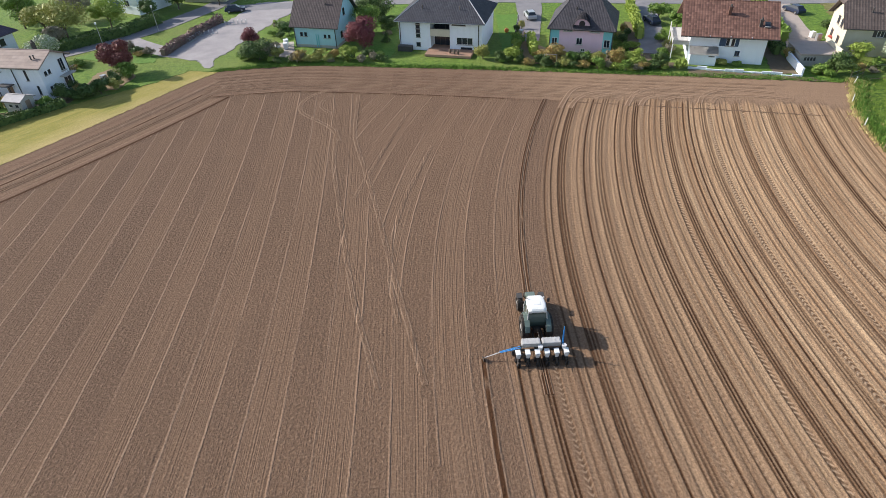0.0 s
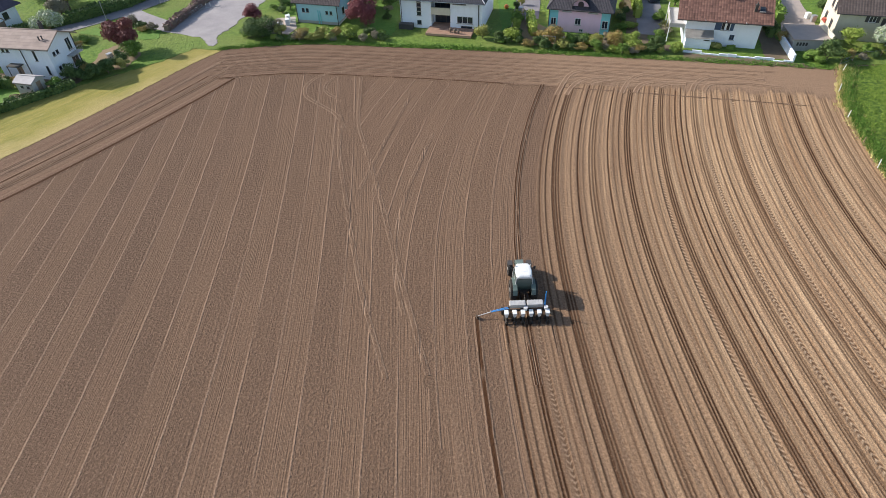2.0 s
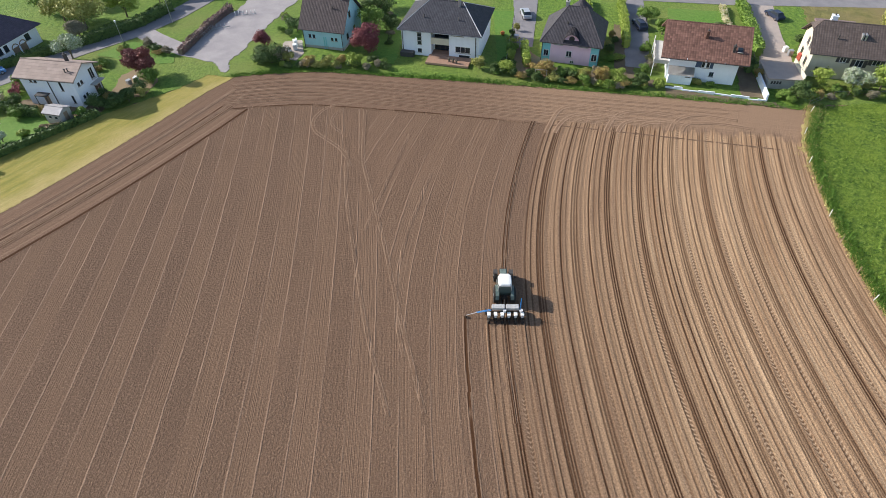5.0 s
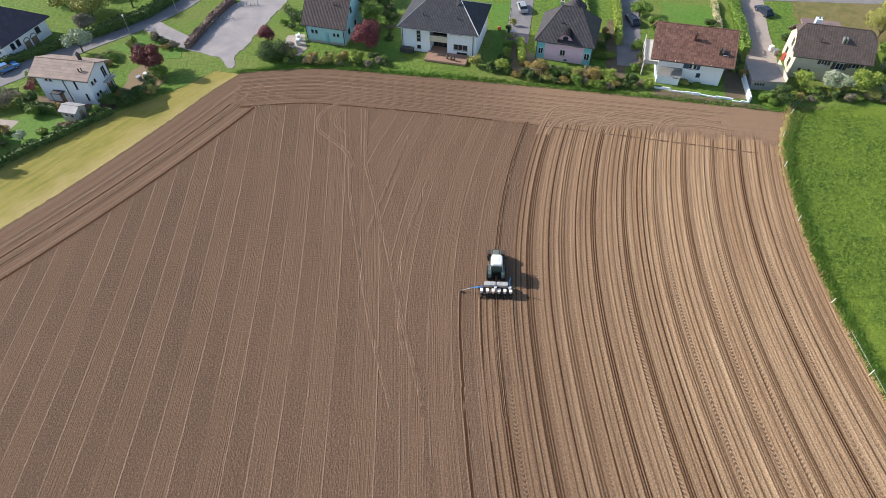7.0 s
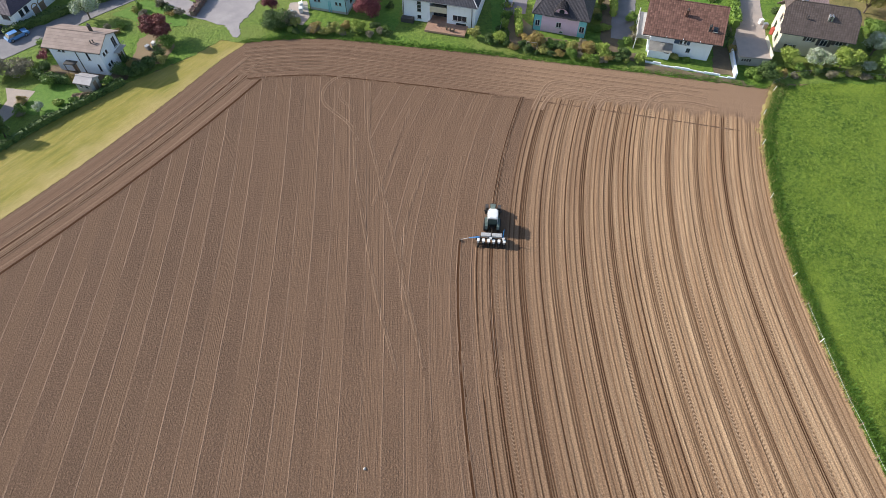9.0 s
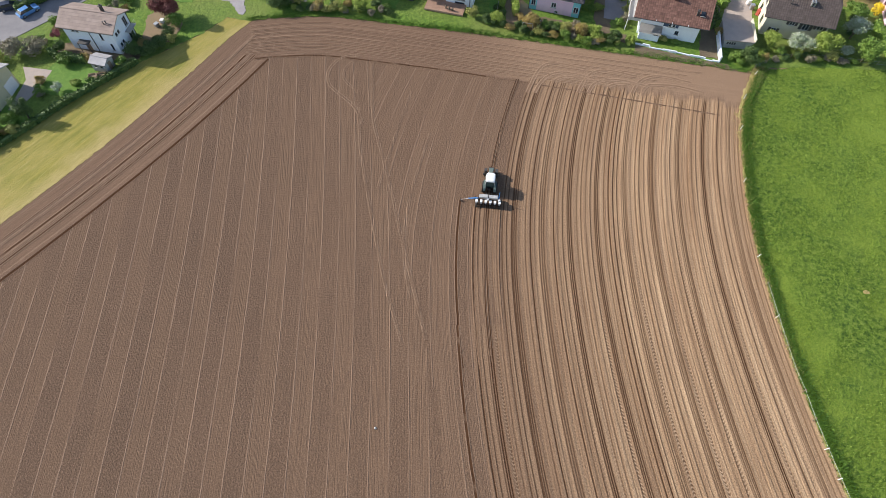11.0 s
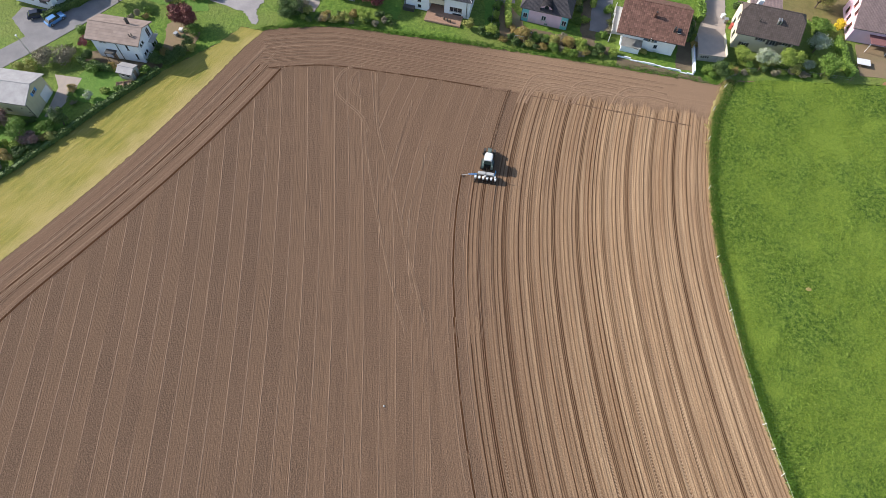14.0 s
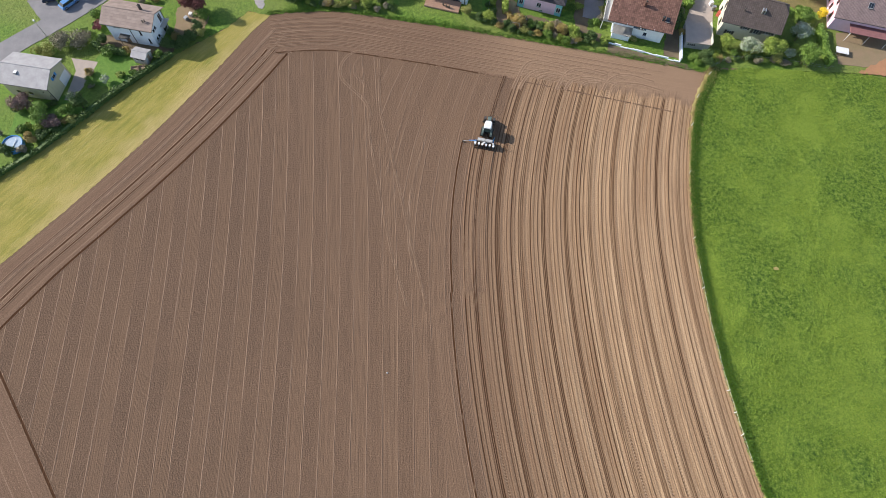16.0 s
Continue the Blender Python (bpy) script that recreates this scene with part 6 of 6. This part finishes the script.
def wheel(parent, x, y, r, w, rim="steel", lugs=0, name="wheel"):
    ob = new(name)
    ob.parent = parent
    ob.matrix_basis = pose(x, y, r)
    b = bmesh.new()
    prof = [(-w / 2, r * 0.62), (-w / 2, r * 0.9), (-w * 0.42, r * 0.97), (w * 0.42, r * 0.97), (w / 2, r * 0.9), (w / 2, r * 0.62)]
    n = 24
    rings = [[b.verts.new((px, pr * math.cos(6.2832 * i / n), pr * math.sin(6.2832 * i / n))) for px, pr in prof] for i in range(n)]
    for i in range(n):
        for j in range(len(prof)):
            k = (j + 1) % len(prof)
            b.faces.new((rings[i][j], rings[i][k], rings[(i + 1) % n][k], rings[(i + 1) % n][j]))
    for i in range(lugs):
        for sx in (-1, 1):
            a = 360 * (i + (0.5 if sx > 0 else 0)) / lugs
            box(b, 0.02, w * 0.46, -0.035, 0.035, r * 0.95, r * 1.0, m=pose(0, 0, 0, a, 0, 0) @ pose(0, 0, 0, 0, 0, 25 * sx) @ pose(0, 0, 0, 0, 0, 0 if sx > 0 else 180))
    bmesh.ops.recalc_face_normals(b, faces=b.faces)
    part("tyre", b, "rubber", ob)
    b = bmesh.new()
    bmesh.ops.create_cone(b, cap_ends=True, segments=20, radius1=r * 0.62, radius2=r * 0.62, depth=w * 0.6, matrix=pose(0, 0, 0, 0, 90, 0))
    bmesh.ops.create_cone(b, cap_ends=True, segments=10, radius1=r * 0.22, radius2=r * 0.18, depth=w * 0.9, matrix=pose(0, 0, 0, 0, 90, 0))
    part("rim", b, rim, ob)
    return ob


def car(x, y, rot, paint, label):
    t = empty("car", pose(x, y, 0.13, 0, 0, rot), label, "car", "parked cars")
    b = bmesh.new()
    prof = [(-2.1, 0.3), (2.1, 0.3), (2.15, 0.6), (2.05, 0.78), (1.1, 0.9), (-1.95, 0.92), (-2.12, 0.7)]
    a = [[b.verts.new((sx * (0.86 if z < 0.85 else 0.8), yy, z)) for yy, z in prof] for sx in (-1, 1)]
    b.faces.new(a[0]), b.faces.new(a[1][::-1])
    for i in range(len(prof)):
        j = (i + 1) % len(prof)
        b.faces.new((a[0][i], a[0][j], a[1][j], a[1][i]))
    bmesh.ops.recalc_face_normals(b, faces=b.faces)
    part("body", b, paint, t)
    b = bmesh.new()
    cab = [(-1.85, 0.9), (1.05, 0.9), (0.3, 1.38), (-1.35, 1.38)]
    a = [[b.verts.new((sx * (0.76 if z < 1 else 0.6), yy, z)) for yy, z in cab] for sx in (-1, 1)]
    b.faces.new(a[0]), b.faces.new(a[1][::-1])
    for i in range(4):
        j = (i + 1) % 4
        b.faces.new((a[0][i], a[0][j], a[1][j], a[1][i]))
    bmesh.ops.recalc_face_normals(b, faces=b.faces)
    part("windows", b, "glass", t)
    part("car_roof", one(box, -0.6, 0.6, -1.38, 0.32, 1.37, 1.44, 0.03), paint, t)
    for wx in (-0.8, 0.8):
        for wy in (-1.3, 1.35):
            wheel(t, wx, wy, 0.32, 0.2)
        part("headlight", one(box, wx * 0.8 - 0.18, wx * 0.8 + 0.18, 2.05, 2.14, 0.58, 0.72), "frame", t)


def bike_rack(x, y, rot):
    t = empty("bicycle_rack", pose(x, y, 0.12, 0, 0, rot), "row of grey metal hoops for bicycles on gravel", "bicycle rack", "bicycle racks")
    part("rail", one(box, -2.2, 2.2, -0.05, 0.05, 0.0, 0.06), "steel", t)
    for i in range(6):
        u = -2.0 + 0.8 * i
        b = bmesh.new()
        for k in range(8):
            a0, a1 = math.pi * k / 8, math.pi * (k + 1) / 8
            rod(b, (u, 0.4 * math.cos(a0), 0.4 + 0.45 * math.sin(a0)), (u, 0.4 * math.cos(a1), 0.4 + 0.45 * math.sin(a1)), 0.04, n=6)
        rod(b, (u, 0.4, 0.0), (u, 0.4, 0.4), 0.04, n=6)
        rod(b, (u, -0.4, 0.0), (u, -0.4, 0.4), 0.04, n=6)
        part("hoop", b, "steel", t)


def garden_chair(x, y, rot):
    t = empty("garden_chair", pose(x, y, 0.12, 0, 0, rot), "white plastic garden chair on the terrace", "chair", "terrace chairs")
    part("seat", one(box, -0.28, 0.28, -0.28, 0.28, 0.42, 0.47, 0.02), "frame", t)
    part("backrest", one(box, -0.28, 0.28, 0.24, 0.3, 0.47, 1.0, 0.02), "frame", t)
    for lx in (-0.24, 0.24):
        for ly in (-0.24, 0.24):
            part("leg", one(rod, (lx, ly, 0), (lx, ly, 0.42), 0.03, n=6), "frame", t)


bike_rack(-46.6, 116.0, 78)
bike_rack(-45.0, 118.4, 20)
bike_rack(-41.0, 124.5, 10)
for cx, cy, cr in ((-28.6, 107.4, 30), (-29.6, 108.4, 120), (-28.2, 111.2, -60), (-29.4, 106.2, 200), (20.2, 98.6, 40), (18.8, 99.6, 150)):
    garden_chair(cx, cy, cr)
pool()
goal()
lamp_post(-61.8, 111.6)
lamp_post(-84.4, 91.2)
lamp_post(-55.5, 121.5)
car(17.6, 121.5, 5, "car_silver", "silver car parked on the asphalt driveway")
car(-81.6, 100.4, -40, "car_blue", "light blue car parked beside the lane")
car(-85.6, 101.8, -70, "car_dark", "dark car parked beside the lane")
car(39.6, 115.6, 8, "car_dark", "dark blue car parked on the driveway")
car(67.6, 118.8, 15, "car_dark", "dark car parked on the paved driveway")
car(-43.5, 133.5, -75, "car_dark", "dark car parked beside the gravel")
"""Bins and piles."""
for i, (x, y, h, m) in enumerate(((64.2, 103.0, 1.0, "steel"), (63.9, 104.5, 0.9, "frame"), (65.0, 101.2, 1.2, "redtrim"), (-55.4, 96.8, 0.7, "steel"), (-54.6, 98.0, 0.6, "frame"), (-27.8, 108.6, 1.0, "frame"), (-28.0, 110.2, 1.1, "frame"), (14.6, 110.6, 1.1, "steel"))):
    b = one(box, -0.4, 0.4, -0.35, 0.35, 0, h, 0.05)
    box(b, -0.43, 0.43, -0.38, 0.38, h, h + 0.07, 0.02)
    tagged(part("garden_box", b, m, m=pose(x, y, 0.12, 0, 0, 20 * i)), "plain lidded garden box standing in the yard", "box", "garden boxes")
"""Compost crates."""
for i in range(2):
    b = bmesh.new()
    for k in range(4):
        box(b, -0.7, 0.7, -0.7, -0.64, k * 0.2, k * 0.2 + 0.14), box(b, -0.7, 0.7, 0.64, 0.7, k * 0.2, k * 0.2 + 0.14)
        box(b, -0.7, -0.64, -0.64, 0.64, k * 0.2, k * 0.2 + 0.14), box(b, 0.64, 0.7, -0.64, 0.64, k * 0.2, k * 0.2 + 0.14)
    box(b, -0.64, 0.64, -0.64, 0.64, 0.0, 0.45)
    tagged(part("compost_crate", b, "wood", m=pose(-63.9 + 1.5 * i, 82.6 + 0.3 * i, 0.08, 0, 0, 12)), "weathered slatted compost crate", "crate", "compost crates")


# ---- tractor and drill ----
def tractor():
    t = empty("tractor", pose(0, 0, 0), "white-roofed grey-green tractor with black tyres", "tractor")
    rear = [wheel(t, sx * 0.98, 2.2, 0.95, 0.6, "grey_paint", 18, "rear_wheel") for sx in (-1, 1)]
    front = [wheel(t, sx * 0.92, 5.35, 0.72, 0.46, "grey_paint", 16, "front_wheel") for sx in (-1, 1)]
    b = bmesh.new()
    box(b, -0.3, 0.3, 1.7, 5.7, 0.6, 1.1, 0.05)
    box(b, -0.85, 0.85, 2.05, 2.35, 0.75, 1.05, 0.05)
    box(b, -0.75, 0.75, 5.25, 5.45, 0.6, 0.8, 0.04)
    part("chassis", b, "iron", t)
    b = bmesh.new()
    prof = [(3.7, 1.0), (3.7, 1.85), (4.8, 1.78), (5.7, 1.56), (5.85, 1.35), (5.85, 0.85), (4.4, 0.9)]
    a = [[b.verts.new((sx * (0.4 if z < 1.6 else 0.32), y, z)) for y, z in prof] for sx in (-1, 1)]
    b.faces.new(a[0]), b.faces.new(a[1][::-1])
    for i in range(len(prof)):
        j = (i + 1) % len(prof)
        b.faces.new((a[0][i], a[0][j], a[1][j], a[1][i]))
    bmesh.ops.recalc_face_normals(b, faces=b.faces)
    bmesh.ops.bevel(b, geom=b.edges[:], offset=0.04, segments=2, affect="EDGES")
    hood = part("hood", b, "tractor_green", t)
    part("grille", one(box, -0.3, 0.3, 5.83, 5.89, 0.95, 1.3), "dark", hood)
    for sx in (-1, 1):
        part("headlight", one(box, sx * 0.22 - 0.1, sx * 0.22 + 0.1, 5.78, 5.88, 1.2, 1.3), "frame", hood)
    part("front_weight", one(box, -0.45, 0.45, 6.0, 6.4, 0.55, 0.95, 0.06), "iron", t)
    b = bmesh.new()
    prof = [(2.0, 1.15), (3.75, 1.15), (3.85, 1.7), (3.55, 2.65), (2.05, 2.65), (1.85, 1.7)]
    a = [[b.verts.new((sx * (0.8 if z < 2 else 0.7), y, z)) for y, z in prof] for sx in (-1, 1)]
    b.faces.new(a[0]), b.faces.new(a[1][::-1])
    for i in range(len(prof)):
        j = (i + 1) % len(prof)
        b.faces.new((a[0][i], a[0][j], a[1][j], a[1][i]))
    bmesh.ops.recalc_face_normals(b, faces=b.faces)
    cab = part("cab", b, "cabglass", t, "tinted glass cab")
    for sx in (-1, 1):
        for (y0, z0), (y1, z1) in (((1.85, 1.7), (2.05, 2.66)), ((3.85, 1.7), (3.55, 2.66)), ((2.75, 1.15), (2.75, 2.66)), ((2.0, 1.15), (1.85, 1.7)), ((3.75, 1.15), (3.85, 1.7))):
            part("cab_post", one(rod, (sx * (0.81 if z0 < 2 else 0.7), y0, z0), (sx * (0.72 if z1 > 2 else 0.81), y1, z1), 0.045, n=6), "grey_paint", cab)
    b = bmesh.new()
    outline = [(-0.55, 1.93), (0.55, 1.93), (0.74, 2.1), (0.78, 2.8), (0.72, 3.5), (0.5, 3.78), (-0.5, 3.78), (-0.72, 3.5), (-0.78, 2.8), (-0.74, 2.1)]
    rings = []
    for k, z in ((0.97, 2.64), (1.0, 2.74), (0.98, 2.86), (0.86, 2.95), (0.6, 2.985)):
        rings.append([b.verts.new((x * k, 2.85 + (y - 2.85) * k, z)) for x, y in outline])
    b.faces.new(rings[0][::-1]), b.faces.new(rings[-1])
    for lo, hi in zip(rings[:-1], rings[1:]):
        for i in range(len(outline)):
            j = (i + 1) % len(outline)
            b.faces.new((lo[i], lo[j], hi[j], hi[i]))
    roof = part("cab_roof", b, "tractor_white", t, "white cab roof")
    part("hatch", one(box, -0.32, 0.32, 2.5, 3.1, 2.975, 3.005, 0.01), "frame", roof)
    for sx in (-1, 1):
        part("work_lamp", one(box, sx * 0.6 - 0.09, sx * 0.6 + 0.09, 1.83, 1.92, 2.7, 2.84), "steel", roof)
        part("beacon", one(rod, (sx * 0.68, 3.3, 2.92), (sx * 0.68, 3.3, 3.12), 0.06, 0.05), "grey_paint", roof)
        b = bmesh.new()
        pts = [(1.15, 1.25), (1.35, 1.72), (1.8, 1.95), (2.4, 1.98), (2.95, 1.78), (3.2, 1.35)]
        for (y0, z0), (y1, z1) in zip(pts[:-1], pts[1:]):
            v = [b.verts.new(p) for p in ((sx * 0.66, y0, z0), (sx * 1.06, y0, z0), (sx * 1.06, y1, z1), (sx * 0.66, y1, z1))]
            b.faces.new(v)
        bmesh.ops.remove_doubles(b, verts=b.verts[:], dist=0.001)
        bmesh.ops.solidify(b, geom=b.faces[:], thickness=0.05)
        part("fender", b, "tractor_green", t)
        b = bmesh.new()
        box(b, sx * 0.92 - 0.24, sx * 0.92 + 0.24, 5.0, 5.7, 1.46, 1.5, 0.015)
        part("front_fender", b, "dark", t)
        b = bmesh.new()
        rod(b, (sx * 0.75, 3.7, 2.3), (sx * 1.2, 3.8, 2.3), 0.02, n=6)
        box(b, sx * 1.2 - 0.1, sx * 1.2 + 0.1, 3.76, 3.84, 2.05, 2.45, 0.02)
        part("mirror", b, "dark", t)
        for k in range(3):
            part("step", one(box, sx * 0.95 - 0.16, sx * 0.95 + 0.16, 3.25, 3.55, 0.5 + 0.28 * k, 0.54 + 0.28 * k), "iron", t)
        part("lift_arm", one(rod, (sx * 0.35, 1.9, 0.8), (sx * 0.4, 0.15, 0.7), 0.05), "iron", t)
    part("exhaust", one(rod, (0.55, 3.95, 1.2), (0.55, 3.95, 2.75), 0.07, 0.06), "dark", t)
    part("top_link", one(rod, (0, 1.9, 1.2), (0, 0.15, 1.1), 0.04), "iron", t)
    return t, rear, front


def drill():
    t = empty("seed_drill", pose(0, 0, 0), "six-row seed drill with white hoppers and blue marker arms", "seed drill")
    b = bmesh.new()
    box(b, -2.2, 2.2, 0.5, 0.66, 0.62, 0.78, 0.02)
    box(b, -0.5, 0.5, 0.62, 0.95, 0.55, 1.25, 0.03)
    for x in (-1.6, 1.6):
        box(b, x - 0.05, x + 0.05, 0.5, 0.75, 0.78, 1.3)
    part("toolbar", b, "iron", t)
    for sx in (-1, 1):
        b = bmesh.new()
        x0, x1 = (-1.55, -0.05) if sx < 0 else (0.05, 1.55)
        prof = [(0.55, 1.0), (0.9, 1.0), (1.05, 1.5), (0.42, 1.5)]
        a = [[b.verts.new((x, y, z)) for y, z in prof] for x in (x0, x1)]
        b.faces.new(a[0]), b.faces.new(a[1][::-1])
        for i in range(4):
            j = (i + 1) % 4
            b.faces.new((a[0][i], a[0][j], a[1][j], a[1][i]))
        bmesh.ops.recalc_face_normals(b, faces=b.faces)
        bmesh.ops.bevel(b, geom=b.edges[:], offset=0.03, segments=2, affect="EDGES")
        tank = part("fertiliser_tank", b, "grey_paint", t, "grey fertiliser tank")
        part("lid", one(box, x0 + 0.04, x1 - 0.04, 0.42, 1.04, 1.51, 1.56, 0.02), "grey_paint", tank)
        for k in range(5):
            x = x0 + (x1 - x0) * (k + 0.5) / 5
            part("strap", one(box, x - 0.02, x + 0.02, 0.41, 1.05, 1.56, 1.575), "grey_paint", tank)
    for k in range(6):
        x = (k - 2.5) * ROW
        u = new("row_unit")
        u.parent = t
        u.matrix_basis = pose(x, 0, 0)
        b = bmesh.new()
        box(b, -0.06, 0.06, -0.3, 0.5, 0.38, 0.52, 0.01)
        box(b, -0.05, 0.05, 0.3, 0.52, 0.45, 0.72, 0.01)
        box(b, -0.09, 0.09, -0.05, 0.18, 0.12, 0.5, 0.02)
        part("unit_frame", b, "iron", u)
        b = bmesh.new()
        prof = [(-0.22, 0.6), (0.22, 0.6), (0.26, 1.08), (-0.26, 1.08)]
        a = [[b.verts.new((sx * (0.13 if z < 0.8 else 0.19), y, z)) for y, z in prof] for sx in (-1, 1)]
        b.faces.new(a[0]), b.faces.new(a[1][::-1])
        for i in range(4):
            j = (i + 1) % 4
            b.faces.new((a[0][i], a[0][j], a[1][j], a[1][i]))
        bmesh.ops.recalc_face_normals(b, faces=b.faces)
        bmesh.ops.bevel(b, geom=b.edges[:], offset=0.035, segments=2, affect="EDGES")
        part("hopper", b, "hopper", u, "white seed hopper")
        part("hopper_lid", one(box, -0.2, 0.2, -0.27, 0.27, 1.09, 1.14, 0.02), "tractor_white", u)
        for sx in (-1, 1):
            b = bmesh.new()
            bmesh.ops.create_cone(b, cap_ends=True, segments=16, radius1=0.2, radius2=0.2, depth=0.1, matrix=pose(sx * 0.16, 0.05, 0.2, 0, 90, 0))
            part("gauge_wheel", b, "rubber", u)
            b = bmesh.new()
            bmesh.ops.create_cone(b, cap_ends=True, segments=14, radius1=0.17, radius2=0.17, depth=0.07, matrix=pose(sx * 0.1, -0.5, 0.17, 0, 90 + sx * 12, 0))
            part("press_wheel", b, "rubber", u)
        part("tail_arm", one(box, -0.04, 0.04, -0.55, -0.25, 0.2, 0.42), "iron", u)
    for x in (-0.1, 1.75):
        b = bmesh.new()
        rod(b, (x, 0.3, 1.02), (x, 0.3, 1.4), 0.16, 0.2)
        part("fan_housing", b, "hopper", t)
    # marker arm let down on one side, the other folded upright
    b = bmesh.new()
    for dy in (-0.09, 0.09):
        rod(b, (-1.6, 0.55 + dy, 1.12), (-3.2, 0.5 + dy * 0.5, 0.72), 0.04, 0.035, 6)
    for k in range(5):
        x = -2.0 - k * 0.26
        rod(b, (x, 0.46, 1.03 - k * 0.066), (x - 0.22, 0.64, 0.97 - k * 0.066), 0.022, n=5)
    arm = part("marker_arm", b, "blue", t, "blue lattice marker arm let down")
    part("arm_tip", one(rod, (-3.2, 0.5, 0.72), (-4.45, 0.42, 0.28), 0.045, 0.03, 6), "grey_paint", arm)
    b = bmesh.new()
    bmesh.ops.create_cone(b, cap_ends=True, segments=16, radius1=0.24, radius2=0.22, depth=0.03, matrix=pose(-4.55, 0.4, 0.2, 0, 90, 12))
    part("marker_disc", b, "iron", arm)
    b = bmesh.new()
    rod(b, (1.72, 0.55, 0.9), (1.72, 0.75, 2.9), 0.05, 0.04, 6)
    rod(b, (1.62, 0.5, 0.95), (1.68, 0.72, 2.6), 0.03, n=6)
    part("marker_arm", b, "blue", t, "blue marker arm folded upright")
    for sx in (-1, 1):
        b = bmesh.new()
        bmesh.ops.create_cone(b, cap_ends=True, segments=20, radius1=0.36, radius2=0.36, depth=0.2, matrix=pose(sx * 2.15, 0.9, 0.36, 0, 90, 0))
        part("carrier_wheel", b, "rubber", t)
    b = bmesh.new()
    rod(b, (-2.0, -0.35, 0.1), (-2.0, -0.75, 0.5), 0.05)
    rod(b, (-2.0, -0.75, 0.5), (-1.95, -0.3, 0.75), 0.04)
    part("track_eradicator", b, "iron", t)
    return t


def fresh_rows():
    """The rows that the drill leaves behind it, drawn along with it."""
    s = np.arange(-2.25, 2.26, ROW / 12)
    y = np.arange(-36.0, -0.25, 0.6)
    S, Y = np.meshgrid(s, y)
    curve = 0.0042 * Y ** 2
    X = S + curve
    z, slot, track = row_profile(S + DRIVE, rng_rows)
    rng = np.random.RandomState(8)
    Z = 0.8 * z + 0.09 + rng.normal(0, 0.006, S.shape)
    Z *= np.clip((Y + 36.0) / 6.0, 0, 1)
    Z[:, 0] = Z[:, -1] = 0.0
    verts = np.stack([X, Y, Z], -1).reshape(-1, 3).tolist()
    one_ = np.ones(S.size)
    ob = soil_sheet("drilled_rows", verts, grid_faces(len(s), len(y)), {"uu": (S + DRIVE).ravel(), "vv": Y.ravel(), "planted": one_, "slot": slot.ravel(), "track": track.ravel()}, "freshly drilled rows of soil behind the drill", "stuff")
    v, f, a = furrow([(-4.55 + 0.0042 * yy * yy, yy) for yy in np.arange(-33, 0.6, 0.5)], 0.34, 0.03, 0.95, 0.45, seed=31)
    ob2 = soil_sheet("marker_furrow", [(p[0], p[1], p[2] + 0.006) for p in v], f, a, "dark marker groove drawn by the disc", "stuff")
    return ob, ob2


def way(y):
    """The drill's pose on its row when it stands at y."""
    slope_ = float(bend(y + 0.5) - bend(y - 0.5))
    return pose(DRIVE + float(bend(y)), y, 0.0, 0, 0, -math.degrees(math.atan(slope_)))


def motions():
    steps = [i * 0.5 for i in range(33)]
    ys = np.interp(steps, *PROGRESS)
    for ob, ahead in ((the_tractor, 0.75), (the_drill, 0.0)):
        walk(ob, [(t, way(float(y) + ahead)) for t, y in zip(steps, ys)])
    # the fresh rows come out of the ground where the drill set off
    for ob, rise in zip(the_rows, (0.10, 0.03)):
        walk(ob, [(t, way(float(y)) @ pose(0, 0, 0, min(3.0, math.degrees(math.atan(rise / (float(y) - START_Y + 0.4)))))) for t, y in zip(steps, ys)])
    fine = [i * 0.25 for i in range(65)]
    yf = np.interp(fine, *PROGRESS)
    for ob in rears + fronts:
        x, y, r = ob.matrix_basis.translation
        walk(ob, [(t, pose(x, y, r, -math.degrees((float(v) - yf[0]) / r))) for t, v in zip(fine, yf)])


PROGRESS = ((0.0, 4.0, 7.0, 9.0, 12.5, 16.0), (33.3, 41.0, 46.7, 50.6, 57.7, 65.0))
the_tractor, rears, fronts = tractor()
the_drill = drill()
the_rows = fresh_rows()
motions()
